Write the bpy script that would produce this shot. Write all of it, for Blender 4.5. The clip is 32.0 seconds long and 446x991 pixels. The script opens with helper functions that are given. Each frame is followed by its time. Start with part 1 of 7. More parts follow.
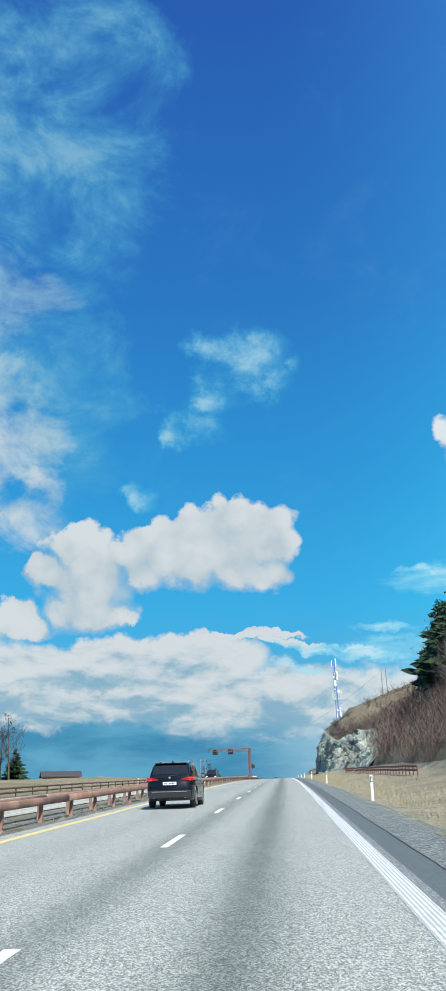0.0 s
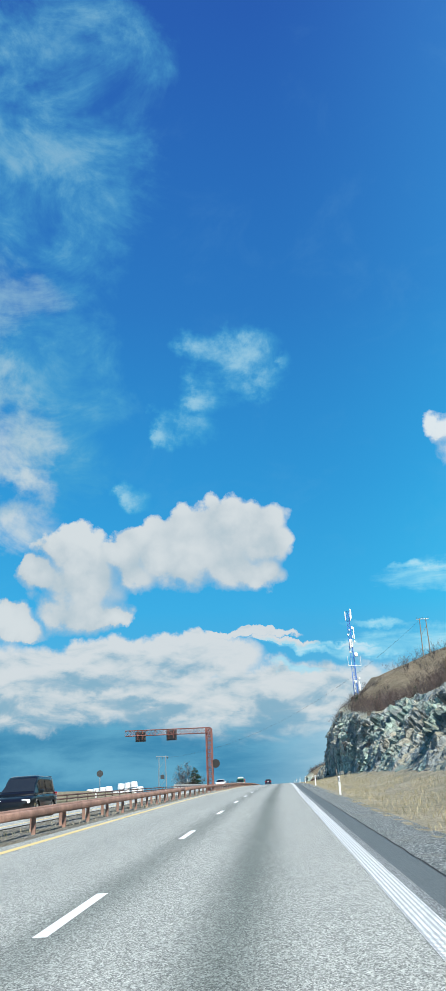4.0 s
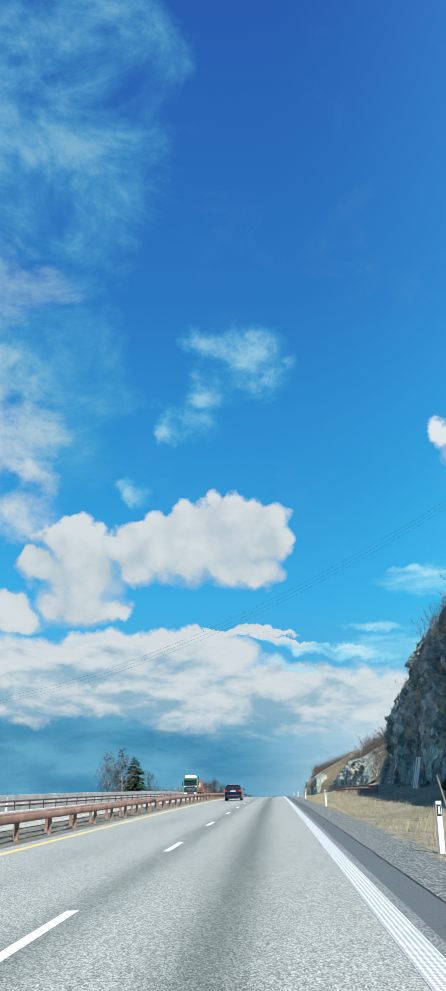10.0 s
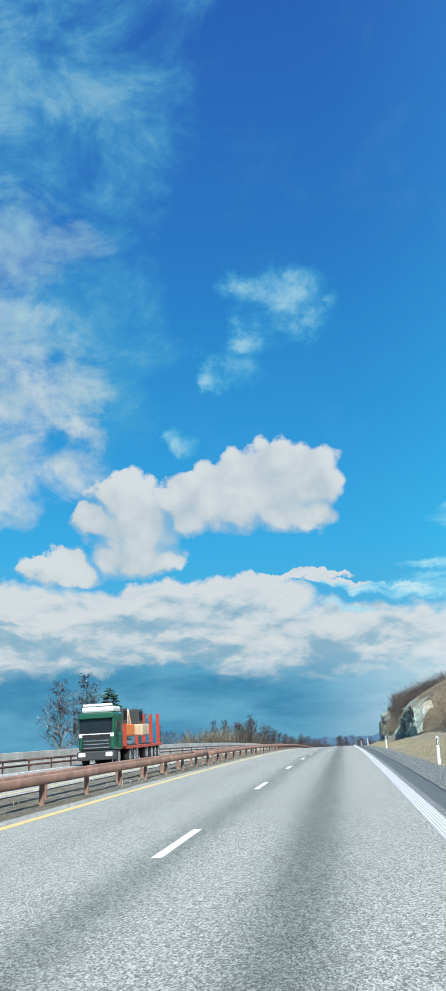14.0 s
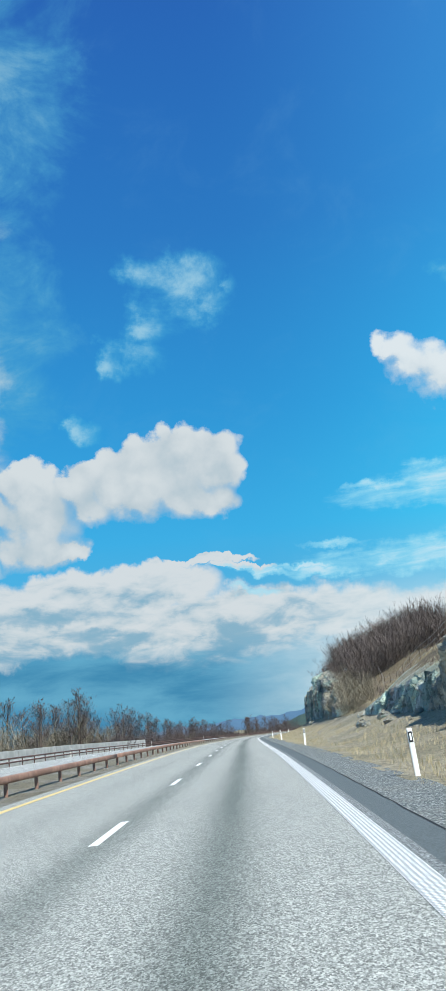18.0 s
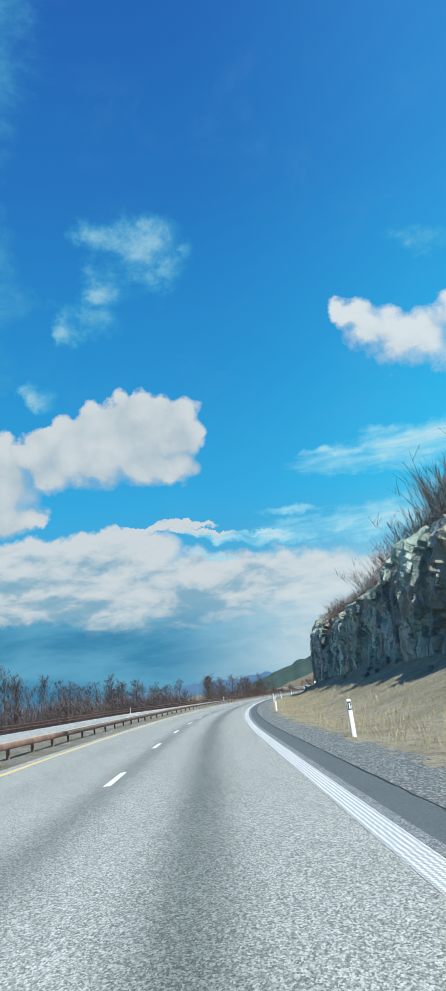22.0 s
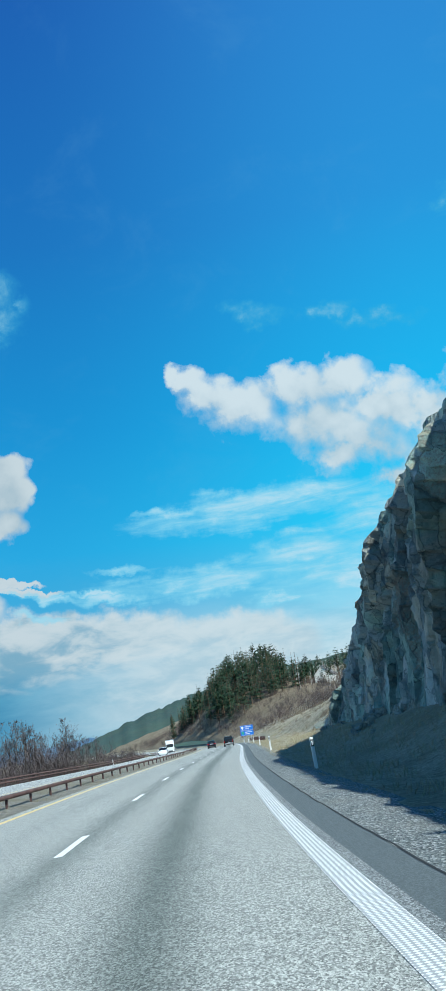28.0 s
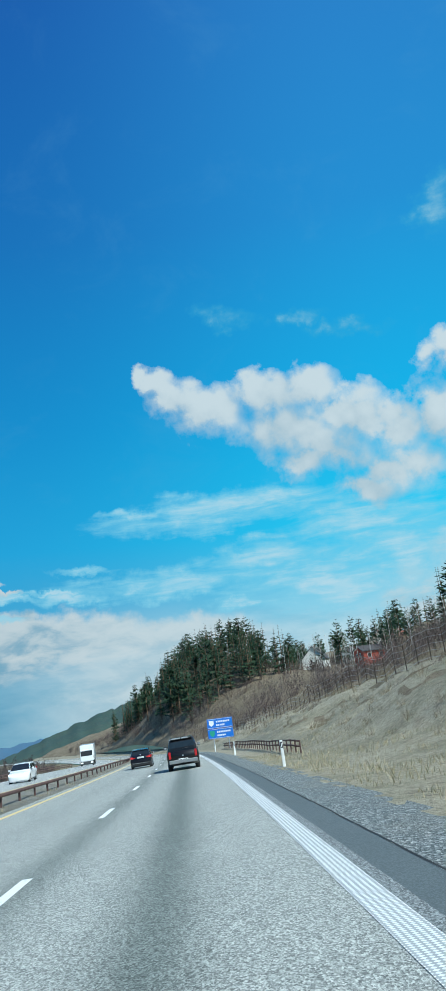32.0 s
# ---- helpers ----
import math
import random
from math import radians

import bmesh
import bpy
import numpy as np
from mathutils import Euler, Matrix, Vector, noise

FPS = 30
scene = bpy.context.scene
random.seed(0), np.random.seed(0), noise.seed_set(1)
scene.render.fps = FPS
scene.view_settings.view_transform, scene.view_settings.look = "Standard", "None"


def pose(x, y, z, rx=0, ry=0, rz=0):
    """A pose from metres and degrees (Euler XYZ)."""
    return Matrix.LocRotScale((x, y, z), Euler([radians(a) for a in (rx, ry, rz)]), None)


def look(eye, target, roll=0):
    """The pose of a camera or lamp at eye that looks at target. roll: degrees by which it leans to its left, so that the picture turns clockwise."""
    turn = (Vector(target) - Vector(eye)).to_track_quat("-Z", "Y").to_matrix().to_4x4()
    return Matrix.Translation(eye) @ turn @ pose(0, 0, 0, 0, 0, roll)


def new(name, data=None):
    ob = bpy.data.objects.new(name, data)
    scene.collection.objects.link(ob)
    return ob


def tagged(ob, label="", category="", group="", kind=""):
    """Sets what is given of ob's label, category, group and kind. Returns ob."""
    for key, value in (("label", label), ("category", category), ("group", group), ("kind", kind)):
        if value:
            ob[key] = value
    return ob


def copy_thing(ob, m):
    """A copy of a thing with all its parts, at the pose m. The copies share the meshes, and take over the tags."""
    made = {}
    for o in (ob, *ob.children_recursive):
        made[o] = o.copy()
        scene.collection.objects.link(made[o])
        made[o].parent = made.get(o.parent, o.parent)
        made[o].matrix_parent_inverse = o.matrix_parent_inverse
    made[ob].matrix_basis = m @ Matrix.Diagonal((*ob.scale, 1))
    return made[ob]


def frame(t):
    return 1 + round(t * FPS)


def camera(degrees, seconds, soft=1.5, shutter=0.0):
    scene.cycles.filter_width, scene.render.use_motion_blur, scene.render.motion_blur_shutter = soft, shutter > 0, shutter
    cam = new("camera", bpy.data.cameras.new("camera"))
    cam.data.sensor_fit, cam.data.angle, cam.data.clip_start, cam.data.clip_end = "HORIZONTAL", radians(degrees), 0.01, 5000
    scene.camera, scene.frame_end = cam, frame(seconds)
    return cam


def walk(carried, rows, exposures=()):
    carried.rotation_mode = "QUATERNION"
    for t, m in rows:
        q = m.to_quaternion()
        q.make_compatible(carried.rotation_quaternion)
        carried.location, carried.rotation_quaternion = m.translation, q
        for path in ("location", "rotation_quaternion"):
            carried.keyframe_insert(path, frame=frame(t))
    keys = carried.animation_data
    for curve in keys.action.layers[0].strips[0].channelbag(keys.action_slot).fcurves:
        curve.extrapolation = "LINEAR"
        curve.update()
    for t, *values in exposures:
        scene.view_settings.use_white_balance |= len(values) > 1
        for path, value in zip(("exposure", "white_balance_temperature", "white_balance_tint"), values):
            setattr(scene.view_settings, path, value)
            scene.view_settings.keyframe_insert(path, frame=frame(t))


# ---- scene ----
import functools

ROAD = [  # metres along the drive, heading to the right, slope %, fall to the right %
    (-40, 1.37, 2.81, 0.28),
    (0, 1.55, 2.66, -0.17),
    (40, 1.90, 2.47, -0.66),
    (80, 1.73, 2.15, -0.98),
    (120, 1.56, 1.80, -1.34),
    (160, 1.73, 1.51, -1.70),
    (200, 2.24, 1.18, -2.16),
    (240, 1.68, 0.89, -2.31),
    (280, 1.80, 0.41, -2.25),
    (320, 1.82, 0.11, -1.92),
    (360, 1.92, -0.23, -1.52),
    (400, 2.20, -0.77, -1.33),
    (440, 2.16, -1.49, -0.98),
    (480, 1.92, -2.30, -0.61),
] + [  # down to the bend and on
    (520, 1.38, -2.85, -0.05),
    (560, 1.80, -3.17, 0.47),
    (600, 2.28, -3.40, 0.55),
    (640, 5.09, -3.16, 0.25),
    (680, 7.89, -3.10, 0.02),
    (720, 10.76, -3.27, -0.53),
    (760, 14.40, -3.13, -1.23),
    (800, 16.11, -3.24, -1.86),
    (840, 16.06, -3.42, -2.45),
    (880, 15.28, -3.47, -2.82),
    (920, 14.67, -3.5, -2.52),
    (960, 13.6, -4.0, -1.9),
    (1000, 11.8, -4.2, -1.3),
    (1040, 9.4, -4.0, -0.8),
    (1090, 6.0, -3.2, -0.5),
    (1160, 1.5, -2.4, 0.0),
    (1300, -5.0, -2.0, 0.0),
]
DRIVE = [  # seconds, metres along, to the right, yaw, pitch, roll
    (0.0, 6.77, -0.04, -1.94, 20.15, 1.47),
    (0.5, 19.76, -0.03, -1.83, 20.03, 2.55),
    (1.0, 32.76, -0.02, -1.79, 20.00, 2.35),
    (1.5, 45.83, -0.01, -1.84, 19.96, 2.23),
    (2.0, 58.87, -0.01, -1.74, 19.83, 2.86),
    (2.5, 71.77, -0.00, -1.76, 20.04, 2.72),
    (3.0, 84.66, 0.00, -2.01, 20.13, 2.39),
    (3.5, 97.63, 0.01, -1.74, 20.06, 2.48),
    (5.5, 149.95, 0.06, -0.15, 20.43, 2.01),
    (6.0, 163.05, 0.07, 0.22, 20.64, 1.99),
    (6.5, 176.14, 0.08, 0.40, 19.83, 2.42),
    (7.0, 189.25, 0.09, 0.53, 19.15, 1.82),
    (7.5, 202.44, 0.09, 0.55, 18.80, 1.32),
    (8.0, 215.63, 0.09, 0.53, 18.67, 1.57),
    (8.5, 228.76, 0.09, 0.68, 18.67, 1.37),
    (9.0, 241.80, 0.09, 0.86, 18.61, 1.62),
    (9.5, 254.68, 0.10, 0.85, 18.70, 1.36),
    (10.0, 267.50, 0.10, -1.52, 19.92, 0.39),
    (10.5, 280.26, 0.14, -3.48, 19.71, -1.01),
    (11.0, 293.14, 0.18, -6.52, 21.09, 1.85),
    (11.5, 306.43, 0.13, -6.62, 21.43, 2.91),
    (12.0, 319.84, 0.07, -8.78, 20.02, 2.05),
    (12.5, 333.18, 0.07, -10.48, 18.55, 2.91),
    (13.0, 346.48, 0.07, -8.94, 18.29, 3.41),
    (13.5, 359.64, 0.04, -5.90, 15.52, 2.47),
    (15.5, 411.51, -0.08, -3.85, 19.93, 3.53),
    (16.0, 424.53, -0.10, -2.12, 18.95, 4.30),
    (16.5, 438.23, -0.05, -0.04, 17.59, 4.83),
    (17.0, 450.72, 0.01, 0.24, 16.83, 5.39),
    (17.5, 458.99, 0.01, 0.12, 16.91, 6.16),
    (18.0, 467.17, 0.01, 1.75, 14.71, 6.23),
    (18.5, 479.25, -0.13, 2.59, 13.58, 5.92),
    (19.0, 492.55, -0.27, 2.70, 13.73, 5.75),
    (19.5, 505.57, -0.25, 2.54, 13.34, 6.25),
    (20.0, 518.72, -0.22, 2.65, 12.92, 7.52),
    (20.5, 531.89, -0.23, 2.55, 12.84, 7.01),
    (21.0, 545.04, -0.25, 2.79, 12.62, 6.21),
    (21.5, 558.10, -0.21, 3.88, 12.23, 6.61),
    (22.0, 571.03, -0.17, 4.46, 12.04, 7.16),
    (22.5, 583.61, -0.08, 5.04, 11.82, 7.35),
    (23.0, 596.35, 0.00, 5.64, 11.76, 7.21),
    (23.5, 609.96, 0.08, 6.28, 11.96, 7.09),
    (24.0, 623.65, 0.17, 6.91, 12.10, 6.92),
    (24.5, 636.59, 0.20, 6.82, 13.23, 6.44),
    (25.0, 649.56, 0.22, 6.94, 14.30, 5.89),
    (25.5, 663.21, 0.28, 8.67, 14.34, 7.22),
    (26.0, 677.20, 0.33, 13.64, 15.08, 8.23),
    (26.5, 691.75, 0.27, 14.72, 15.71, 8.32),
    (28.5, 752.65, 0.04, 18.28, 14.45, 8.72),
    (29.0, 766.59, -0.02, 19.04, 14.39, 8.80),
    (29.5, 779.56, -0.02, 19.35, 14.33, 7.87),
    (30.0, 792.28, -0.01, 19.49, 14.17, 7.78),
    (30.5, 805.19, -0.05, 19.73, 14.14, 7.56),
    (31.0, 817.96, -0.09, 19.81, 14.48, 7.19),
    (31.5, 830.32, -0.03, 19.95, 14.40, 7.59),
    (32.0, 842.55, 0.03, 19.89, 14.67, 7.34),
]
EYE_HEIGHT = 1.407


@functools.lru_cache(None)
def road_table():
    """Metre by metre: x, y, z, heading and cross fall of the line that the camera drives."""
    k = np.array(ROAD, float)
    s = np.arange(-600.0, 2600.0, 1.0)
    psi = np.radians(np.interp(s, k[:, 0], k[:, 1]))
    slope, fall = np.interp(s, k[:, 0], k[:, 2]) / 100, np.interp(s, k[:, 0], k[:, 3]) / 100
    pace = true_pace(s)
    x, y, z = np.cumsum(np.sin(psi) * pace), np.cumsum(np.cos(psi) * pace), np.cumsum(slope * pace)
    o = 600
    return s, x - x[o], y - y[o], z - z[o], psi, fall


def true_pace(s):
    """True metres for each metre of the chainage, which has one short and one long stretch."""
    return 1.0 + np.where((s >= 452) & (s < 466), 12 / 14, 0) - np.where((s >= 690) & (s < 760), 12 / 70, 0)


@functools.lru_cache(None)
def length_table():
    s = np.arange(-600.0, 2600.0, 0.5)
    run = np.cumsum(true_pace(s)) * 0.5
    return s, run - run[1200]


def run_length(s):
    return np.interp(s, *length_table())


def chainage(run):
    return float(np.interp(run, length_table()[1], length_table()[0]))


def at(s, u=0.0, h=0.0):
    """The place s metres along the drive, u metres to the right of it and h above the road's surface."""
    S, x, y, z, psi, fall = road_table()
    p = float(np.interp(s, S, psi))
    uu = max(-14.0, min(5.0, u))
    return Vector((float(np.interp(s, S, x)) + u * math.cos(p), float(np.interp(s, S, y)) - u * math.sin(p),
                   float(np.interp(s, S, z)) - uu * float(np.interp(s, S, fall)) + h))


def heading(s):
    return float(np.interp(s, road_table()[0], road_table()[4]))


def turn(s):
    """Degrees about z that set a thing's y axis along the road at s."""
    return -math.degrees(heading(s))


cam = camera(31.0, 32.0)
walk(cam, [(t, pose(*at(s, u, EYE_HEIGHT), 90 + pitch, 0, -yaw) @ pose(0, 0, 0, 0, 0, -roll)) for t, s, u, yaw, pitch, roll in DRIVE],
     [(0.0, 0.66, 6300, 5), (18.0, 0.66, 6300, 5), (21.0, 0.58, 6250, 4), (23.0, 0.57, 6100, 3), (26.0, 0.58, 5900, 0), (32.0, 0.43, 5800, -3)])

# ---- light ----
SUN_AZIMUTH, SUN_HEIGHT = 154.0, 47.0   # degrees to the right of north (y), and above the horizon


def make_sun():
    lamp = bpy.data.lights.new("sun", "SUN")
    lamp.energy, lamp.angle, lamp.color = 4.2, radians(0.53), (1.0, 0.95, 0.87)
    ob = new("sun", lamp)
    a, e = radians(SUN_AZIMUTH), radians(SUN_HEIGHT)
    toward = Vector((math.sin(a) * math.cos(e), math.cos(a) * math.cos(e), math.sin(e)))
    ob.matrix_world = look(toward * 400, (0, 0, 0))


class Nodes:
    """Short hand for building a node tree."""

    def __init__(self, tree):
        self.tree = tree

    def node(self, kind, **settings):
        n = self.tree.nodes.new(kind)
        for k, val in settings.items():
            setattr(n, k, val)
        return n

    def put(self, socket, value):
        if isinstance(value, bpy.types.NodeSocket):
            self.tree.links.new(value, socket)
        elif isinstance(value, (tuple, list)) and len(value) == 3 and socket.type == "RGBA":
            socket.default_value = (*value, 1)
        else:
            socket.default_value = value

    def math(self, op, a, b=0.0, c=0.0, clamp=False):
        n = self.node("ShaderNodeMath", operation=op, use_clamp=clamp)
        for i, v in enumerate((a, b, c)):
            self.put(n.inputs[i], v)
        return n.outputs[0]

    def ramp(self, fac, stops, mode="LINEAR"):
        n = self.node("ShaderNodeValToRGB")
        n.color_ramp.interpolation = mode
        e = n.color_ramp.elements
        while len(e) < len(stops):
            e.new(0.5)
        for el, (p, col) in zip(e, stops):
            el.position = p
            el.color = (*col, 1) if isinstance(col, tuple) else (col, col, col, 1)
        self.put(n.inputs[0], fac)
        return n.outputs[0]

    def mix(self, fac, a, b, mode="MIX"):
        n = self.node("ShaderNodeMix", data_type="RGBA", blend_type=mode)
        self.put(n.inputs[0], fac)
        self.put(n.inputs[6], a)
        self.put(n.inputs[7], b)
        return n.outputs[2]

    def noise(self, vec, scale, detail=4.0, rough=0.55, distort=0.0):
        n = self.node("ShaderNodeTexNoise")
        self.put(n.inputs["Vector"], vec)
        self.put(n.inputs["Scale"], scale)
        self.put(n.inputs["Detail"], detail)
        self.put(n.inputs["Roughness"], rough)
        self.put(n.inputs["Distortion"], distort)
        return n.outputs[0], n.outputs[1]

    def voronoi(self, vec, scale, feature="F1", out="Distance"):
        n = self.node("ShaderNodeTexVoronoi", feature=feature)
        self.put(n.inputs["Vector"], vec)
        self.put(n.inputs["Scale"], scale)
        return n.outputs[out]

    def mapping(self, vec, scale=(1, 1, 1), rot=(0, 0, 0), loc=(0, 0, 0)):
        n = self.node("ShaderNodeMapping")
        self.put(n.inputs[0], vec)
        n.inputs["Location"].default_value, n.inputs["Rotation"].default_value, n.inputs["Scale"].default_value = loc, rot, scale
        return n.outputs[0]

    def step(self, x, lo, hi):
        n = self.node("ShaderNodeMapRange", interpolation_type="SMOOTHSTEP")
        self.put(n.inputs[0], x)
        n.inputs[1].default_value, n.inputs[2].default_value = lo, hi
        n.inputs[3].default_value, n.inputs[4].default_value = 0, 1
        return n.outputs[0]


# clouds: azimuth and height of the middle, half width and half height, all in degrees, and how far it leans
HEAP_A = [(1.1, 17.0, 2.4, 2.7, -6), (-0.9, 17.4, 2.8, 2.6, -6), (-3.5, 16.6, 3.1, 2.6, -5), (-6.4, 16.3, 3.1, 2.2, -4), (-0.5, 14.7, 3.2, 1.5, -6), (-4.6, 15.0, 2.8, 1.5, -5), (-8.7, 15.7, 1.9, 1.5, -4), (-2.0, 15.6, 4.6, 1.9, -4), (-8.2, 14.6, 2.2, 1.4, 0), (-12.4, 16.3, 2.4, 1.9, -3), (-11.7, 14.1, 3.2, 2.5, -3), (-12.4, 12.1, 3.0, 1.7, -3), (-9.7, 11.6, 1.7, 1.0, 16), (-14.6, 14.7, 1.8, 1.3, -2), (-17.6, 11.4, 2.4, 1.3, -2), (-15.9, 10.7, 1.6, 0.9, -2)]
HEAP_B = [(15.9, 22.9, 1.6, 1.1, -7), (17.7, 21.6, 2.9, 1.8, -8), (19.7, 20.8, 3.3, 2.0, -9), (24.4, 21.2, 3.3, 2.0, -1), (27.3, 21.3, 2.3, 1.9, -11), (25.4, 19.0, 4.2, 2.5, -11), (26.3, 16.3, 2.7, 1.3, -11), (28.6, 16.8, 3.4, 2.0, -10), (30.4, 18.9, 2.7, 2.2, -12), (33.1, 17.6, 2.6, 2.0, -13), (33.1, 14.7, 4.1, 2.1, 7), (36.7, 17.5, 3.0, 2.6, -14), (30.9, 13.6, 2.6, 1.1, -12), (38.3, 21.4, 2.6, 1.7, -16), (41.7, 17.0, 4.7, 4.6, -16), (46.9, 18.0, 4.7, 3.6, -19), (46.0, 20.0, 6.0, 4.0, 0), (60.0, 26.0, 9.0, 4.0, 0)]
MASS = [(-22.9, 33.3, 6.6, 3.8, 2), (-17.9, 33.5, 4.6, 1.6, 8), (-23.7, 26.5, 5.8, 3.9, 2), (-19.4, 23.2, 5.3, 3.1, 0), (-22.6, 18.7, 5.5, 3.5, 0), (-16.6, 17.9, 3.3, 2.0, -1), (-22.6, 15.7, 4.0, 1.3, 0), (-15.4, 20.7, 1.9, 1.3, -1), (-30.9, 26.0, 7.3, 10.9, 4), (-29.2, 40.1, 6.6, 4.6, 6)]
VEIL = [(-23.2, 45.5, 8.4, 5.8, 3), (-16.5, 48.0, 7.6, 3.9, 0), (-13.3, 42.3, 6.1, 4.3, -2), (-23.0, 37.7, 10.0, 4.4, 2), (-13.1, 36.5, 3.7, 2.9, -2), (-15.9, 28.5, 6.0, 4.8, -1), (-14.6, 22.7, 3.9, 3.6, -2), (-33.3, 37.6, 11.9, 16.8, 7), (-9.4, 49.3, 4.7, 2.0, -3), (-62.0, 34.0, 26.0, 20.0, 0), (120.0, 35.0, 40.0, 14.0, 0), (-140.0, 40.0, 40.0, 16.0, 0)]
WISPS = [(-0.8, 28.6, 2.4, 1.5, 12), (-8.4, 20.1, 1.2, 0.6, -28), (-9.2, 20.6, 0.6, 0.5, 0), (1.1, 30.0, 2.6, 1.5, 1), (1.8, 28.2, 2.3, 1.0, 5), (-1.7, 29.5, 2.3, 1.5, -7), (-2.7, 27.4, 1.7, 1.8, 3), (-3.5, 24.9, 2.1, 1.2, -6), (-5.9, 24.9, 0.7, 0.8, -4), (-19.9, 11.3, 1.8, 0.4, 4), (-23.8, 13.3, 1.1, 0.4, 0), (21.8, 26.9, 2.2, 0.7, -16), (27.3, 26.2, 1.4, 0.5, -2), (31.2, 24.7, 3.3, 0.5, -8), (39.0, 31.6, 1.1, 1.7, -43), (4.2, 29.1, 0.6, 0.7, -1)]
STREAKS = [(19.7, 13.3, 7.8, 1.2, -1), (23.0, 13.9, 5.5, 1.1, -2), (29.9, 11.3, 6.1, 1.8, -3), (15.8, 8.9, 7.2, 0.9, -1), (21.4, 9.9, 4.1, 1.0, 4), (8.5, 8.6, 2.7, 0.4, -3), (4.2, 9.0, 2.6, 0.3, -7), (19.8, 7.0, 2.1, 0.4, 3), (3.2, 7.6, 1.7, 0.3, -7), (27.4, 7.8, 7.7, 2.2, -4), (33.3, 8.4, 5.0, 2.6, -5), (22.7, 10.4, 1.5, 0.9, 10), (18.4, 14.2, 4.6, 0.8, -1), (15.3, 8.5, 3.8, 0.6, -2), (7.7, 9.1, 2.7, 0.2, -3), (13.8, 14.1, 3.1, 0.4, 1), (9.1, 10.4, 2.2, 0.3, -3)]
BANK = [(-22.4, 7.1, 11.3, 3.7, -2), (-30.9, 6.8, 10.6, 4.0, -1), (-14.2, 6.7, 8.4, 3.0, -3), (-8.8, 8.2, 5.8, 2.2, -4), (-3.8, 9.0, 4.8, 1.7, -5), (0.3, 10.2, 3.9, 0.4, -3), (2.8, 5.0, 6.1, 2.7, -5), (-0.6, 5.9, 4.7, 1.9, -4), (1.9, 5.0, 11.4, 3.4, -4), (-2.9, 8.5, 3.0, 1.4, -6), (7.9, 4.4, 8.0, 3.8, -2), (2.3, 9.5, 3.1, 0.3, -5), (14.8, 2.6, 8.7, 4.6, 1), (-45.0, 7.5, 20.0, 5.0, 0), (48.0, 6.0, 20.0, 5.0, 0), (85.0, 8.0, 30.0, 6.0, 0), (-95.0, 9.0, 36.0, 6.0, 0), (170, 7, 40, 5, 0)]
GREY = [(1.5, 4.7, 2.0, 1.1, -4), (-4.3, 8.3, 2.7, 1.0, 6), (-10.6, 7.0, 5.3, 0.8, 0), (-19.4, 5.9, 5.6, 0.9, -1), (-22.4, 7.9, 4.7, 0.6, -2), (-6.8, 5.3, 3.5, 0.7, -4)]
SKY_GAIN = 0.62


